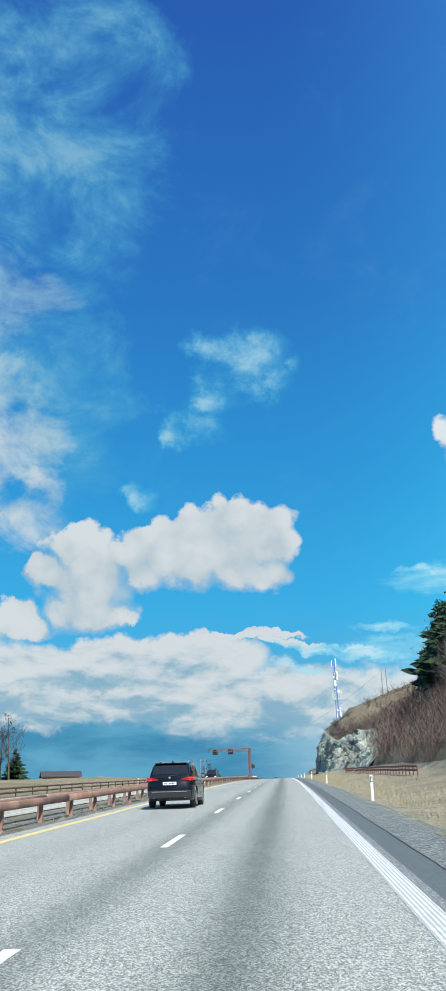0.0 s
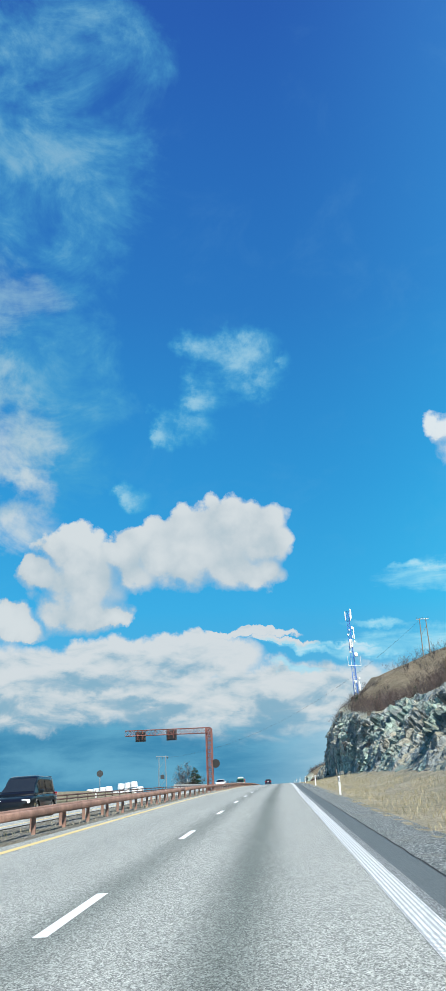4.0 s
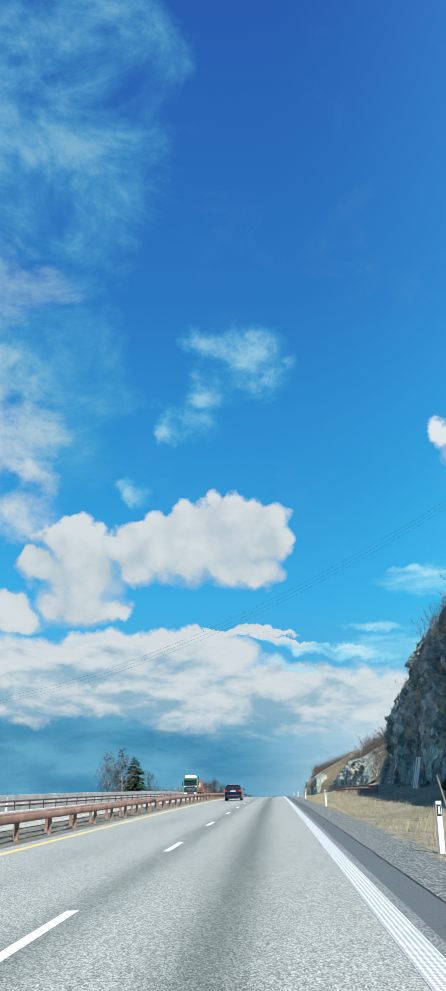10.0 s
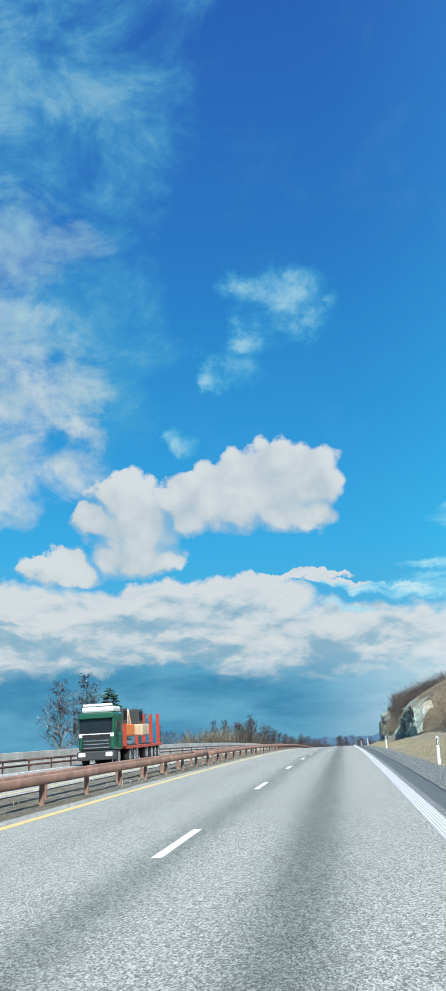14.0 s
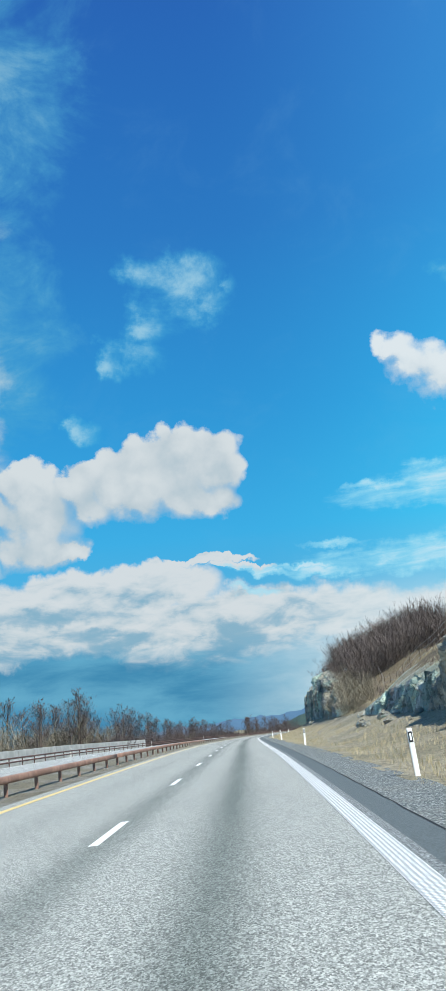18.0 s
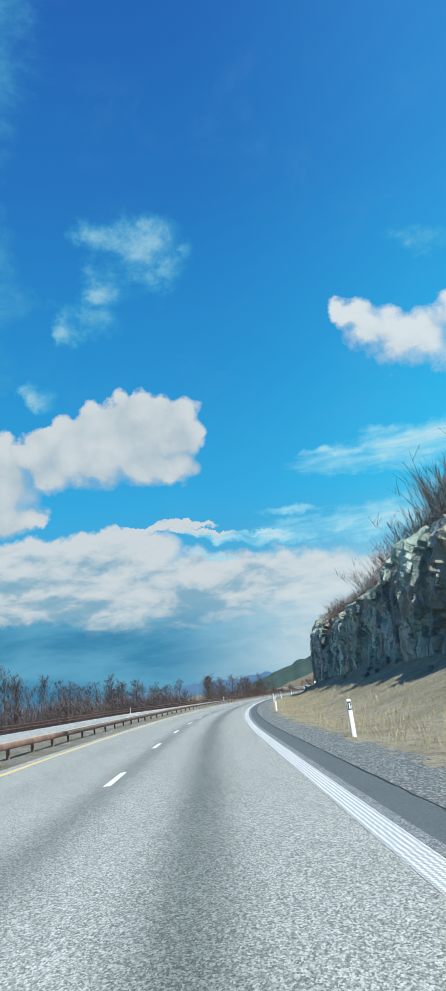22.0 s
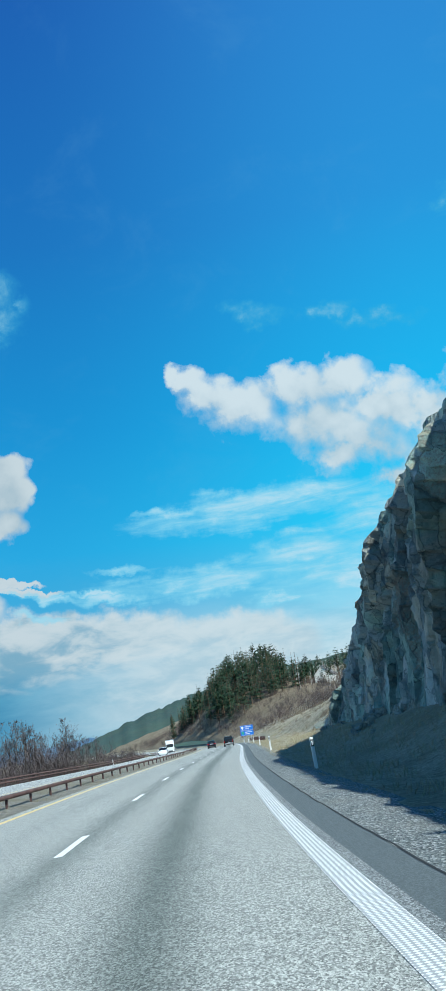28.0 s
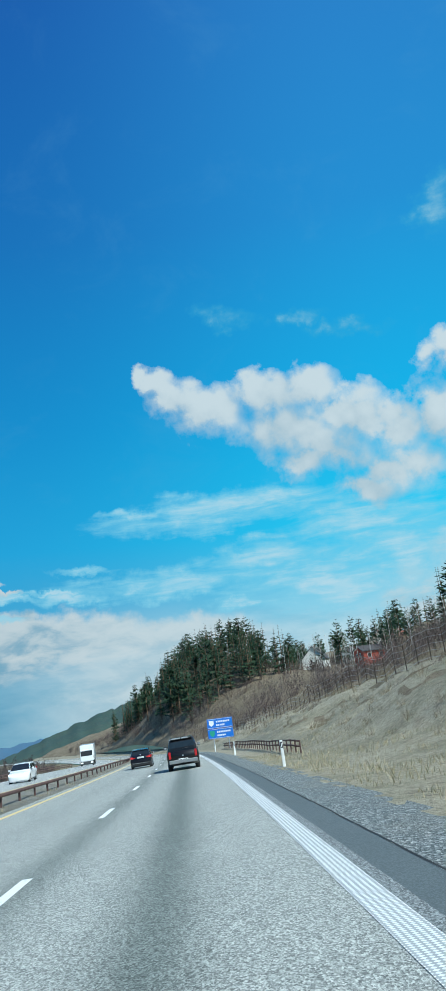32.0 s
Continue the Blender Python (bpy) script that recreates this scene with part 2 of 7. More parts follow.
def make_world():
    world = bpy.data.worlds.new("sky")
    scene.world = world
    world.use_nodes = True
    world.cycles.sampling_method, world.cycles.sample_map_resolution = "MANUAL", 512
    tree = world.node_tree
    tree.nodes.clear()
    n = Nodes(tree)
    way = n.node("ShaderNodeTexCoord").outputs["Generated"]
    sep = n.node("ShaderNodeSeparateXYZ")
    n.put(sep.inputs[0], way)
    az0 = n.math("MULTIPLY", n.math("ARCTAN2", sep.outputs[0], sep.outputs[1]), 57.2958)
    el0 = n.math("MULTIPLY", n.math("ARCSINE", sep.outputs[2]), 57.2958)
    # the outlines are pushed about by noise at two scales
    _, warp_col = n.noise(way, 11.0, 2.0, 0.5)
    ws = n.node("ShaderNodeSeparateColor")
    n.put(ws.inputs[0], warp_col)
    fine, fine_col = n.noise(way, 30.0, 8.0, 0.60)
    fs = n.node("ShaderNodeSeparateColor")
    n.put(fs.inputs[0], fine_col)

    def pushed(x, coarse, small, ka, kb):
        a = n.math("MULTIPLY_ADD", n.math("SUBTRACT", coarse, 0.5), ka, x)
        return n.math("MULTIPLY_ADD", n.math("SUBTRACT", small, 0.5), kb, a)

    az, el = pushed(az0, ws.outputs[0], fs.outputs[0], 1.0, 2.4), pushed(el0, ws.outputs[1], fs.outputs[1], 1.0, 2.4)
    azs, els = pushed(az0, ws.outputs[0], fs.outputs[0], 3.2, 3.0), pushed(el0, ws.outputs[1], fs.outputs[1], 1.8, 2.2)

    def field(blobs, az, el, swell=1.0):
        """Highest at the middles of the blobs (1), zero on their outlines."""
        both = n.node("ShaderNodeCombineXYZ")
        n.put(both.inputs[0], az)
        n.put(both.inputs[1], el)
        best = None
        for a, e, ra, re, lean in blobs:
            place = n.node("ShaderNodeMapping", vector_type="TEXTURE")
            if best is None:
                n.put(place.inputs[0], both.outputs[0])
            else:  # one blob after the other keeps the shader small
                chain = n.node("ShaderNodeVectorMath", operation="MULTIPLY_ADD")
                n.put(chain.inputs[0], best)
                chain.inputs[1].default_value = (0, 0, 1e-9)
                n.put(chain.inputs[2], both.outputs[0])
                n.put(place.inputs[0], chain.outputs[0])
            place.inputs["Location"].default_value, place.inputs["Rotation"].default_value, place.inputs["Scale"].default_value = (a, e, 0), (0, 0, radians(lean)), (ra * swell, re * swell, 1)
            d = n.node("ShaderNodeVectorMath", operation="DOT_PRODUCT")
            n.put(d.inputs[0], place.outputs[0])
            n.put(d.inputs[1], place.outputs[0])
            d = d.outputs["Value"]
            best = d if best is None else n.math("SMOOTH_MIN", best, d, 0.3)
        return n.math("SUBTRACT", 1.0, best)

    def off(v, k):
        return n.math("MULTIPLY", n.math("SUBTRACT", v, 0.5), k)

    long_noise, _ = n.noise(n.mapping(way, (1, 1, 3.2)), 7.0, 7.0, 0.6, 0.3)
    veil_noise, _ = n.noise(n.mapping(way, (1, 1, 1.5), (0.3, 0.2, 0)), 9.0, 9.0, 0.64, 0.5)
    threads, _ = n.noise(n.mapping(way, (1, 1, 5.0), (0.0, 0.06, 0.0)), 13.0, 8.0, 0.6, 0.4)
    puff, _ = n.noise(way, 15.0, 6.0, 0.55)
    # the same puffs seen a little towards the sun: the difference is the lit side
    lit, _ = n.noise(n.mapping(way, loc=(0.012, 0, 0.030)), 15.0, 6.0, 0.55)
    relief = n.math("SUBTRACT", puff, lit)
    # round heads of the heaped clouds
    heads = n.node("ShaderNodeTexVoronoi", feature="SMOOTH_F1")
    n.put(heads.inputs["Vector"], way)
    heads.inputs["Scale"].default_value, heads.inputs["Smoothness"].default_value = 46.0, 0.35
    knob = n.math("SUBTRACT", 0.42, heads.outputs["Distance"])

    # clear sky
    nish = n.node("ShaderNodeTexSky", sky_type="NISHITA", sun_disc=False, sun_elevation=radians(SUN_HEIGHT), sun_rotation=radians(SUN_AZIMUTH), air_density=1.2, dust_density=0.4, ozone_density=2.5)
    clear = n.ramp(n.math("MULTIPLY", el0, 1 / 60), [(0.0, (0.17, 0.44, 0.64)), (0.07, (0.085, 0.42, 0.68)), (0.20, (0.026, 0.42, 0.80)), (0.34, (0.020, 0.315, 0.71)), (0.55, (0.020, 0.195, 0.58)), (0.85, (0.018, 0.108, 0.47)), (1.0, (0.016, 0.098, 0.43))])
    right = n.ramp(n.math("MULTIPLY", el0, 1 / 60), [(0.0, (0.52, 0.72, 0.84)), (0.10, (0.24, 0.74, 0.98)), (0.20, (0.055, 0.72, 1.06)), (0.34, (0.040, 0.54, 0.96)), (0.55, (0.044, 0.345, 0.79)), (0.85, (0.048, 0.235, 0.67)), (1.0, (0.048, 0.21, 0.63))])
    clear = n.mix(n.step(az0, 2.0, 36.0), clear, right)
    nish_low = n.mix(1.0, nish.outputs[0], (0.11, 0.11, 0.11), "MULTIPLY")
    sky = n.mix(0.12, clear, nish_low)
    # a breath of high haze, hardly there
    sky = n.mix(n.math("MULTIPLY", n.step(veil_noise, 0.50, 0.75), 0.07), sky, (0.22, 0.50, 0.74))

    # rain haze under the bank
    haze = n.math("MULTIPLY", n.math("SUBTRACT", 1.0, n.step(el0, 3.0, 7.5)), n.math("SUBTRACT", 1.0, n.step(az0, -3.0, 9.0)))
    hz = n.mix(n.step(long_noise, 0.34, 0.68), (0.050, 0.24, 0.43), (0.14, 0.40, 0.58))
    sky = n.mix(n.math("MULTIPLY", haze, 0.94), sky, hz)
    pale = n.math("MULTIPLY", n.math("SUBTRACT", 1.0, n.step(el0, 2.0, 9.0)), n.step(az0, -1.0, 14.0))
    sky = n.mix(n.math("MULTIPLY", pale, 0.88), sky, n.mix(n.step(long_noise, 0.36, 0.60), (0.48, 0.67, 0.77), (0.78, 0.84, 0.87)))

    # thin ragged veil
    veil_f = n.math("ADD", field(VEIL, azs, els, 1.2), n.math("ADD", off(veil_noise, 4.6), off(fine, 1.6)))
    veil = n.step(veil_f, -0.35, 1.6)
    sky = n.mix(n.math("MULTIPLY", veil, 0.72), sky, n.mix(n.step(veil_f, 0.5, 2.2), (0.10, 0.42, 0.66), (0.33, 0.57, 0.70)))

    # soft pale masses in the veil
    mass_f = n.math("ADD", field(MASS, azs, els, 1.15), n.math("ADD", off(veil_noise, 3.4), off(fine, 1.6)))
    mass = n.step(mass_f, -0.25, 1.15)
    low = n.step(els, 40.0, 18.0)
    mass_c = n.mix(low, (0.30, 0.53, 0.68), n.mix(n.step(n.math("ADD", relief, off(puff, 0.5)), -0.16, 0.16), (0.46, 0.59, 0.67), (0.64, 0.70, 0.735)))
    sky = n.mix(n.math("MULTIPLY", mass, n.math("MULTIPLY_ADD", low, 0.26, 0.62)), sky, mass_c)

    # the low bank
    bank_f = n.math("ADD", field(BANK, azs, el), n.math("ADD", off(fine, 0.65), n.math("MULTIPLY", knob, 0.16)))
    bank_d = n.step(bank_f, 0.0, 0.42)
    flat = n.mapping(way, (1, 1, 2.6))
    mottle, _ = n.noise(flat, 19.0, 8.0, 0.58, 0.6)
    mottle_lit, _ = n.noise(n.mapping(way, (1, 1, 2.6), loc=(0.006, 0, 0.036)), 19.0, 8.0, 0.58, 0.6)
    shade = n.math("ADD", off(long_noise, 1.3), n.math("ADD", off(mottle, 1.3), n.math("MULTIPLY", n.math("SUBTRACT", mottle, mottle_lit), 1.7)))
    shade = n.math("MULTIPLY_ADD", n.math("SUBTRACT", el0, 5.0), 0.13, shade)
    dim = n.step(n.math("ADD", field(GREY, azs, el), off(mottle, 2.4)), -0.3, 1.0)
    shade = n.math("MULTIPLY_ADD", dim, -0.62, shade)
    shade = n.step(shade, -0.75, 0.62)
    bank_c = n.ramp(shade, [(0.0, (0.27, 0.45, 0.58)), (0.25, (0.40, 0.53, 0.63)), (0.55, (0.57, 0.64, 0.69)), (1.0, (0.72, 0.735, 0.755))])
    bank_right = n.step(az0, 1.0, 16.0)
    bank_fade = n.math("MAXIMUM", n.step(n.math("ADD", el0, off(mottle, 2.6)), 2.2, 5.2), n.math("MULTIPLY", bank_right, 0.85))
    bank_c = n.mix(n.math("MULTIPLY", bank_right, 0.55), bank_c, (0.77, 0.82, 0.85))
    sky = n.mix(n.math("MULTIPLY", bank_d, n.math("MULTIPLY", bank_fade, 0.95)), sky, bank_c)

    # long drawn streaks
    streak_f = n.math("ADD", field(STREAKS, azs, el, 1.2), n.math("ADD", off(threads, 3.0), off(fine, 0.7)))
    sky = n.mix(n.math("MULTIPLY", n.step(streak_f, -0.35, 1.25), 0.88), sky, n.mix(n.step(streak_f, 0.5, 1.9), (0.33, 0.72, 0.90), (0.74, 0.84, 0.90)))

    # thin wisps
    wisp_f = n.math("ADD", field(WISPS, azs, el, 1.45), n.math("ADD", off(veil_noise, 3.4), off(fine, 2.6)))
    sky = n.mix(n.math("MULTIPLY", n.step(wisp_f, -0.2, 1.5), 0.74), sky, n.mix(n.step(wisp_f, 0.3, 1.7), (0.10, 0.48, 0.73), (0.42, 0.68, 0.80)))

    # the heaped clouds: round heads towards the sun, soft greyish undersides
    for blobs, ragged, tone in ((HEAP_A, 1.0, (1.0, 1.0, 1.0)), (HEAP_B, 2.7, (1.10, 1.11, 1.12))):
        here = field(blobs, az, el, 1.14)
        above = field(blobs, n.math("ADD", az, 0.8), n.math("ADD", el, 1.4), 1.14)
        lean = n.math("SUBTRACT", here, above)
        heap_f = n.math("ADD", here, n.math("ADD", off(fine, 0.8 * ragged), n.math("MULTIPLY", knob, 0.6)))
        edge = n.math("MULTIPLY_ADD", n.step(lean, 0.30, -0.45), 0.70, 0.24 + 0.25 * (ragged - 1.0))
        heap = n.math("SMOOTH_MIN", n.math("DIVIDE", n.math("MAXIMUM", heap_f, 0.0), edge), 1.0, 0.35)
        light = n.math("ADD", n.math("MULTIPLY", lean, 0.62), n.math("ADD", n.math("MULTIPLY", relief, 1.9), n.math("MULTIPLY", knob, 0.5)))
        heap_c = n.ramp(n.step(light, -0.9, 0.7), [(0.0, (0.42, 0.53, 0.61)), (0.35, (0.53, 0.60, 0.65)), (0.6, (0.61, 0.655, 0.69)), (1.0, (0.725, 0.745, 0.76))])
        sky = n.mix(n.math("MULTIPLY", heap, 0.96), sky, n.mix(1.0, heap_c, tone, "MULTIPLY"))

    back = n.node("ShaderNodeBackground")
    n.put(back.inputs[0], sky)
    back.inputs[1].default_value = SKY_GAIN
    out = n.node("ShaderNodeOutputWorld")
    tree.links.new(back.outputs[0], out.inputs[0])


make_sun()
make_world()

# ---- materials ----
def material(name, rough=0.8, metal=0.0, spec=0.5):
    m = bpy.data.materials.new(name)
    m.use_nodes = True
    b = m.node_tree.nodes["Principled BSDF"]
    b.inputs["Roughness"].default_value, b.inputs["Metallic"].default_value = rough, metal
    b.inputs["Specular IOR Level"].default_value = spec
    n = Nodes(m.node_tree)
    co = n.node("ShaderNodeTexCoord")
    return m, n, b, co.outputs["Object"], co.outputs["UV"]


def bump(n, b, height, strength=0.4, distance=0.02):
    k = n.node("ShaderNodeBump")
    k.inputs["Strength"].default_value, k.inputs["Distance"].default_value = strength, distance
    n.put(k.inputs["Height"], height)
    n.put(b.inputs["Normal"], k.outputs[0])


def plain(name, color, rough=0.6, metal=0.0, vary=0.12, scale=3.0, grain=60.0, relief=0.15):
    """A painted or bare surface with blotches, fine grain and a little unevenness."""
    m, n, b, ob, _ = material(name, rough, metal)
    big, _ = n.noise(ob, scale, 5.0)
    small, _ = n.noise(ob, grain, 3.0)
    k = n.math("MULTIPLY_ADD", n.math("SUBTRACT", big, 0.5), 2 * vary, 1.0)
    k = n.math("MULTIPLY_ADD", n.math("SUBTRACT", small, 0.5), vary, k)
    v = n.node("ShaderNodeVectorMath", operation="SCALE")
    v.inputs[0].default_value = color
    n.put(v.inputs["Scale"], k)
    n.put(b.inputs["Base Color"], v.outputs[0])
    n.put(b.inputs["Roughness"], n.math("MULTIPLY_ADD", n.math("SUBTRACT", big, 0.5), 0.25, rough, clamp=True))
    if relief:
        bump(n, b, small, relief, 0.004)
    return m


def asphalt(name, light, dark, bands, rough=1.0):
    """bands: whether traffic has left its dark lanes; the UV map runs across and along the road in metres."""
    m, n, b, ob, uv = material(name, 0.85, 0, 0.35)
    sep = n.node("ShaderNodeSeparateXYZ")
    n.put(sep.inputs[0], uv)
    across = sep.outputs[0]
    chips = n.node("ShaderNodeSeparateColor")
    n.put(chips.inputs[0], n.voronoi(n.mapping(uv, (1, 0.55, 1)), 76.0, out="Color"))
    grains = n.node("ShaderNodeSeparateColor")
    n.put(grains.inputs[0], n.voronoi(n.mapping(uv, (1, 0.55, 1), loc=(3, 5, 0)), 140.0, out="Color"))
    blotch, _ = n.noise(n.mapping(uv, (1, 0.2, 1)), 0.5, 4.0, 0.5)
    streak, _ = n.noise(n.mapping(uv, (2.2, 0.03, 1)), 1.5, 4.0, 0.6)
    patchy, _ = n.noise(n.mapping(uv, (1, 0.3, 1)), 2.6, 5.0, 0.6)
    # pale stone chips lying in dark binder
    grit = n.math("MULTIPLY_ADD", chips.outputs[0], 0.68, n.math("MULTIPLY", grains.outputs[0], 0.32))
    base = n.ramp(grit, [(0.10, tuple((1 - 0.70 * rough) * c for c in light)), (0.34, tuple((1 - 0.14 * rough) * c for c in dark)), (0.62, light), (0.90, tuple(min(0.9, (1 + 0.62 * rough) * c) for c in light))])
    base = n.mix(n.math("MULTIPLY", n.step(patchy, 0.42, 0.66), 0.14), base, n.mix(1.0, base, (0.72, 0.74, 0.73), "MULTIPLY"))
    if bands:
        wob = n.math("MULTIPLY_ADD", n.math("SUBTRACT", streak, 0.5), 0.22, across)
        def band(mid, half):
            d = n.math("MULTIPLY", n.math("SUBTRACT", wob, mid), 1 / half)
            return n.math("POWER", 2.718, n.math("MULTIPLY", n.math("MULTIPLY", d, d), -1.0))
        lanes = n.math("ADD", n.math("MULTIPLY", band(-0.50, 0.44), 0.86), n.math("MULTIPLY", band(-2.30, 0.42), 0.62))
        lanes = n.math("ADD", lanes, n.math("MULTIPLY", band(-4.35, 0.5), 0.16))
        lanes = n.math("MULTIPLY", lanes, n.math("MULTIPLY_ADD", blotch, 0.3, 0.85), clamp=True)
        base = n.mix(lanes, base, n.mix(1.0, base, (0.40, 0.445, 0.435), "MULTIPLY"))
    k = n.mix(n.math("MULTIPLY", n.step(blotch, 0.35, 0.7), 0.12), base, n.mix(1.0, base, (0.6, 0.62, 0.62), "MULTIPLY"))
    n.put(b.inputs["Base Color"], k)
    bump(n, b, grit, 0.5, 0.006)
    return m


def profiled_line():
    """Thick white thermoplastic with rows of raised dots."""
    m, n, b, ob, uv = material("profiled_marking", 0.6)
    sep = n.node("ShaderNodeSeparateXYZ")
    n.put(sep.inputs[0], uv)
    k = 2 * math.pi / 0.072
    d = n.math("MULTIPLY", n.math("SINE", n.math("MULTIPLY", n.math("ADD", sep.outputs[0], sep.outputs[1]), k * 0.7)), n.math("SINE", n.math("MULTIPLY", n.math("SUBTRACT", sep.outputs[0], sep.outputs[1]), k * 0.7)))
    dots = n.step(d, -0.10, 0.18)
    w, _ = n.noise(uv, 3.0, 5.0)
    col = n.mix(dots, (0.40, 0.41, 0.40), (0.86, 0.86, 0.84))
    n.put(b.inputs["Base Color"], n.mix(n.math("MULTIPLY", n.step(w, 0.55, 0.75), 0.35), col, (0.42, 0.42, 0.40)))
    bump(n, b, dots, 1.0, 0.012)
    return m


def marking(name, color):
    m, n, b, ob, uv = material(name, 0.65)
    w, _ = n.noise(uv, 9.0, 6.0, 0.7)
    n.put(b.inputs["Base Color"], n.mix(n.math("MULTIPLY", n.step(w, 0.52, 0.70), 0.55), color, tuple(0.42 * c + 0.06 for c in color)))
    bump(n, b, w, 0.3, 0.004)
    return m


def gravel_mat():
    m, n, b, ob, uv = material("gravel", 0.95)
    v = n.voronoi(ob, 34.0, out="Color")
    s = n.node("ShaderNodeSeparateColor")
    n.put(s.inputs[0], v)
    d = n.voronoi(ob, 34.0)
    big, _ = n.noise(ob, 0.7, 5.0)
    col = n.ramp(s.outputs[0], [(0.0, (0.050, 0.060, 0.062)), (0.45, (0.135, 0.155, 0.155)), (0.8, (0.25, 0.275, 0.268)), (1.0, (0.54, 0.55, 0.53))])
    n.put(b.inputs["Base Color"], n.mix(n.math("MULTIPLY", n.step(big, 0.45, 0.7), 0.30), col, (0.22, 0.215, 0.18)))
    bump(n, b, d, 1.0, 0.03)
    return m


def soil_mat(name, straw, green, brown, scale=1.0):
    m, n, b, ob, uv = material(name, 0.95, 0, 0.2)
    big, _ = n.noise(ob, 0.22 * scale, 5.0, 0.6)
    mid, _ = n.noise(ob, 1.4 * scale, 6.0, 0.65)
    fine, _ = n.noise(n.mapping(ob, (1, 1, 0.4)), 16.0 * scale, 4.0, 0.7)
    col = n.mix(n.step(big, 0.40, 0.62), straw, green)
    col = n.mix(n.math("MULTIPLY", n.step(mid, 0.50, 0.66), 0.75), col, brown)
    clod, _ = n.noise(ob, 5.0 * scale, 5.0, 0.7)
    col = n.mix(n.math("MULTIPLY", n.step(clod, 0.50, 0.66), 0.65), col, tuple(0.55 * c for c in brown))
    col = n.mix(n.math("MULTIPLY", n.step(clod, 0.46, 0.34), 0.45), col, tuple(min(1, 1.35 * c) for c in straw))
    col = n.mix(n.math("MULTIPLY", n.step(fine, 0.45, 0.72), 0.75), col, tuple(0.38 * c for c in brown))
    n.put(b.inputs["Base Color"], col)
    bump(n, b, n.math("ADD", fine, mid), 0.9, 0.12)
    return m


def rock_mat():
    """Blasted gneiss: blocks of their own tone, dark joints, pale quartz, rust and lichen."""
    m, n, b, ob, uv = material("blasted_rock", 0.82, 0, 0.4)
    _, wv = n.noise(ob, 0.9, 5.0, 0.6)
    off = n.node("ShaderNodeVectorMath", operation="MULTIPLY_ADD")
    n.put(off.inputs[0], wv)
    off.inputs[1].default_value = (1.1, 1.1, 1.1)
    n.put(off.inputs[2], ob)
    loose = off.outputs[0]
    slant = n.mapping(loose, (1, 1, 0.6), (0.25, 0.15, 0))
    def cells(scale):
        s = n.node("ShaderNodeSeparateColor")
        n.put(s.inputs[0], n.voronoi(slant, scale, out="Color"))
        return s.outputs[0], s.outputs[1]
    big_a, big_b = cells(0.34)
    mid_a, mid_b = cells(1.1)
    tiny_a, _ = cells(3.2)
    a, _ = n.noise(loose, 0.9, 8.0, 0.66)
    c, _ = n.noise(ob, 0.20, 5.0, 0.6, 0.5)
    f, _ = n.noise(ob, 8.0, 6.0, 0.75)
    bed, _ = n.noise(n.mapping(loose, (0.35, 0.35, 2.6), (0.18, 0.1, 0)), 1.3, 7.0, 0.7)
    streak, _ = n.noise(n.mapping(ob, (1, 1, 0.07)), 1.5, 6.0, 0.65)
    tone = n.math("ADD", n.math("MULTIPLY", big_a, 0.46), n.math("ADD", n.math("MULTIPLY", mid_a, 0.30), n.math("MULTIPLY", tiny_a, 0.10)))
    tone = n.math("ADD", tone, n.math("MULTIPLY", n.math("SUBTRACT", a, 0.42), 0.9))
    col = n.ramp(tone, [(0.10, (0.088, 0.102, 0.108)), (0.34, (0.215, 0.238, 0.240)), (0.60, (0.38, 0.405, 0.385)), (0.86, (0.62, 0.63, 0.59))])
    green = n.math("MULTIPLY", n.step(n.math("ADD", c, n.math("MULTIPLY", big_b, 0.16)), 0.54, 0.66), 0.75)
    col = n.mix(green, col, n.mix(1.0, col, (0.98, 1.25, 1.08), "MULTIPLY"))
    warm = n.math("MULTIPLY", n.step(n.math("ADD", n.math("SUBTRACT", 1.0, c), n.math("MULTIPLY", mid_b, 0.14)), 0.60, 0.70), 0.6)
    col = n.mix(warm, col, n.mix(1.0, col, (1.45, 1.16, 0.84), "MULTIPLY"))
    col = n.mix(n.math("MULTIPLY", n.step(bed, 0.58, 0.70), 0.55), col, (0.40, 0.42, 0.41))
    col = n.mix(n.math("MULTIPLY", n.step(bed, 0.42, 0.33), 0.65), col, (0.055, 0.062, 0.068))
    col = n.mix(n.math("MULTIPLY", n.step(streak, 0.60, 0.70), 0.30), col, (0.36, 0.37, 0.36))
    col = n.mix(n.math("MULTIPLY", n.step(n.math("ADD", big_b, n.math("MULTIPLY", f, 0.3)), 1.05, 1.15), 0.7), col, (0.23, 0.120, 0.085))
    col = n.mix(n.math("MULTIPLY", n.step(f, 0.56, 0.72), 0.45), col, (0.40, 0.41, 0.385))
    col = n.mix(n.math("MULTIPLY", n.step(f, 0.44, 0.30), 0.60), col, (0.035, 0.040, 0.045))
    joint = n.math("MINIMUM", n.voronoi(slant, 0.34, "DISTANCE_TO_EDGE"), n.math("MULTIPLY", n.voronoi(slant, 1.1, "DISTANCE_TO_EDGE"), 1.6))
    seam = n.math("SUBTRACT", 1.0, n.step(joint, 0.0, 0.05))
    col = n.mix(n.math("MULTIPLY", seam, n.math("MULTIPLY", n.step(a, 0.35, 0.6), 0.6)), col, (0.028, 0.032, 0.036))
    geo = n.node("ShaderNodeNewGeometry")
    gz = n.node("ShaderNodeSeparateXYZ")
    n.put(gz.inputs[0], geo.outputs["Normal"])
    up = n.step(n.math("MULTIPLY_ADD", n.math("SUBTRACT", f, 0.5), 0.6, gz.outputs[2]), 0.55, 0.85)
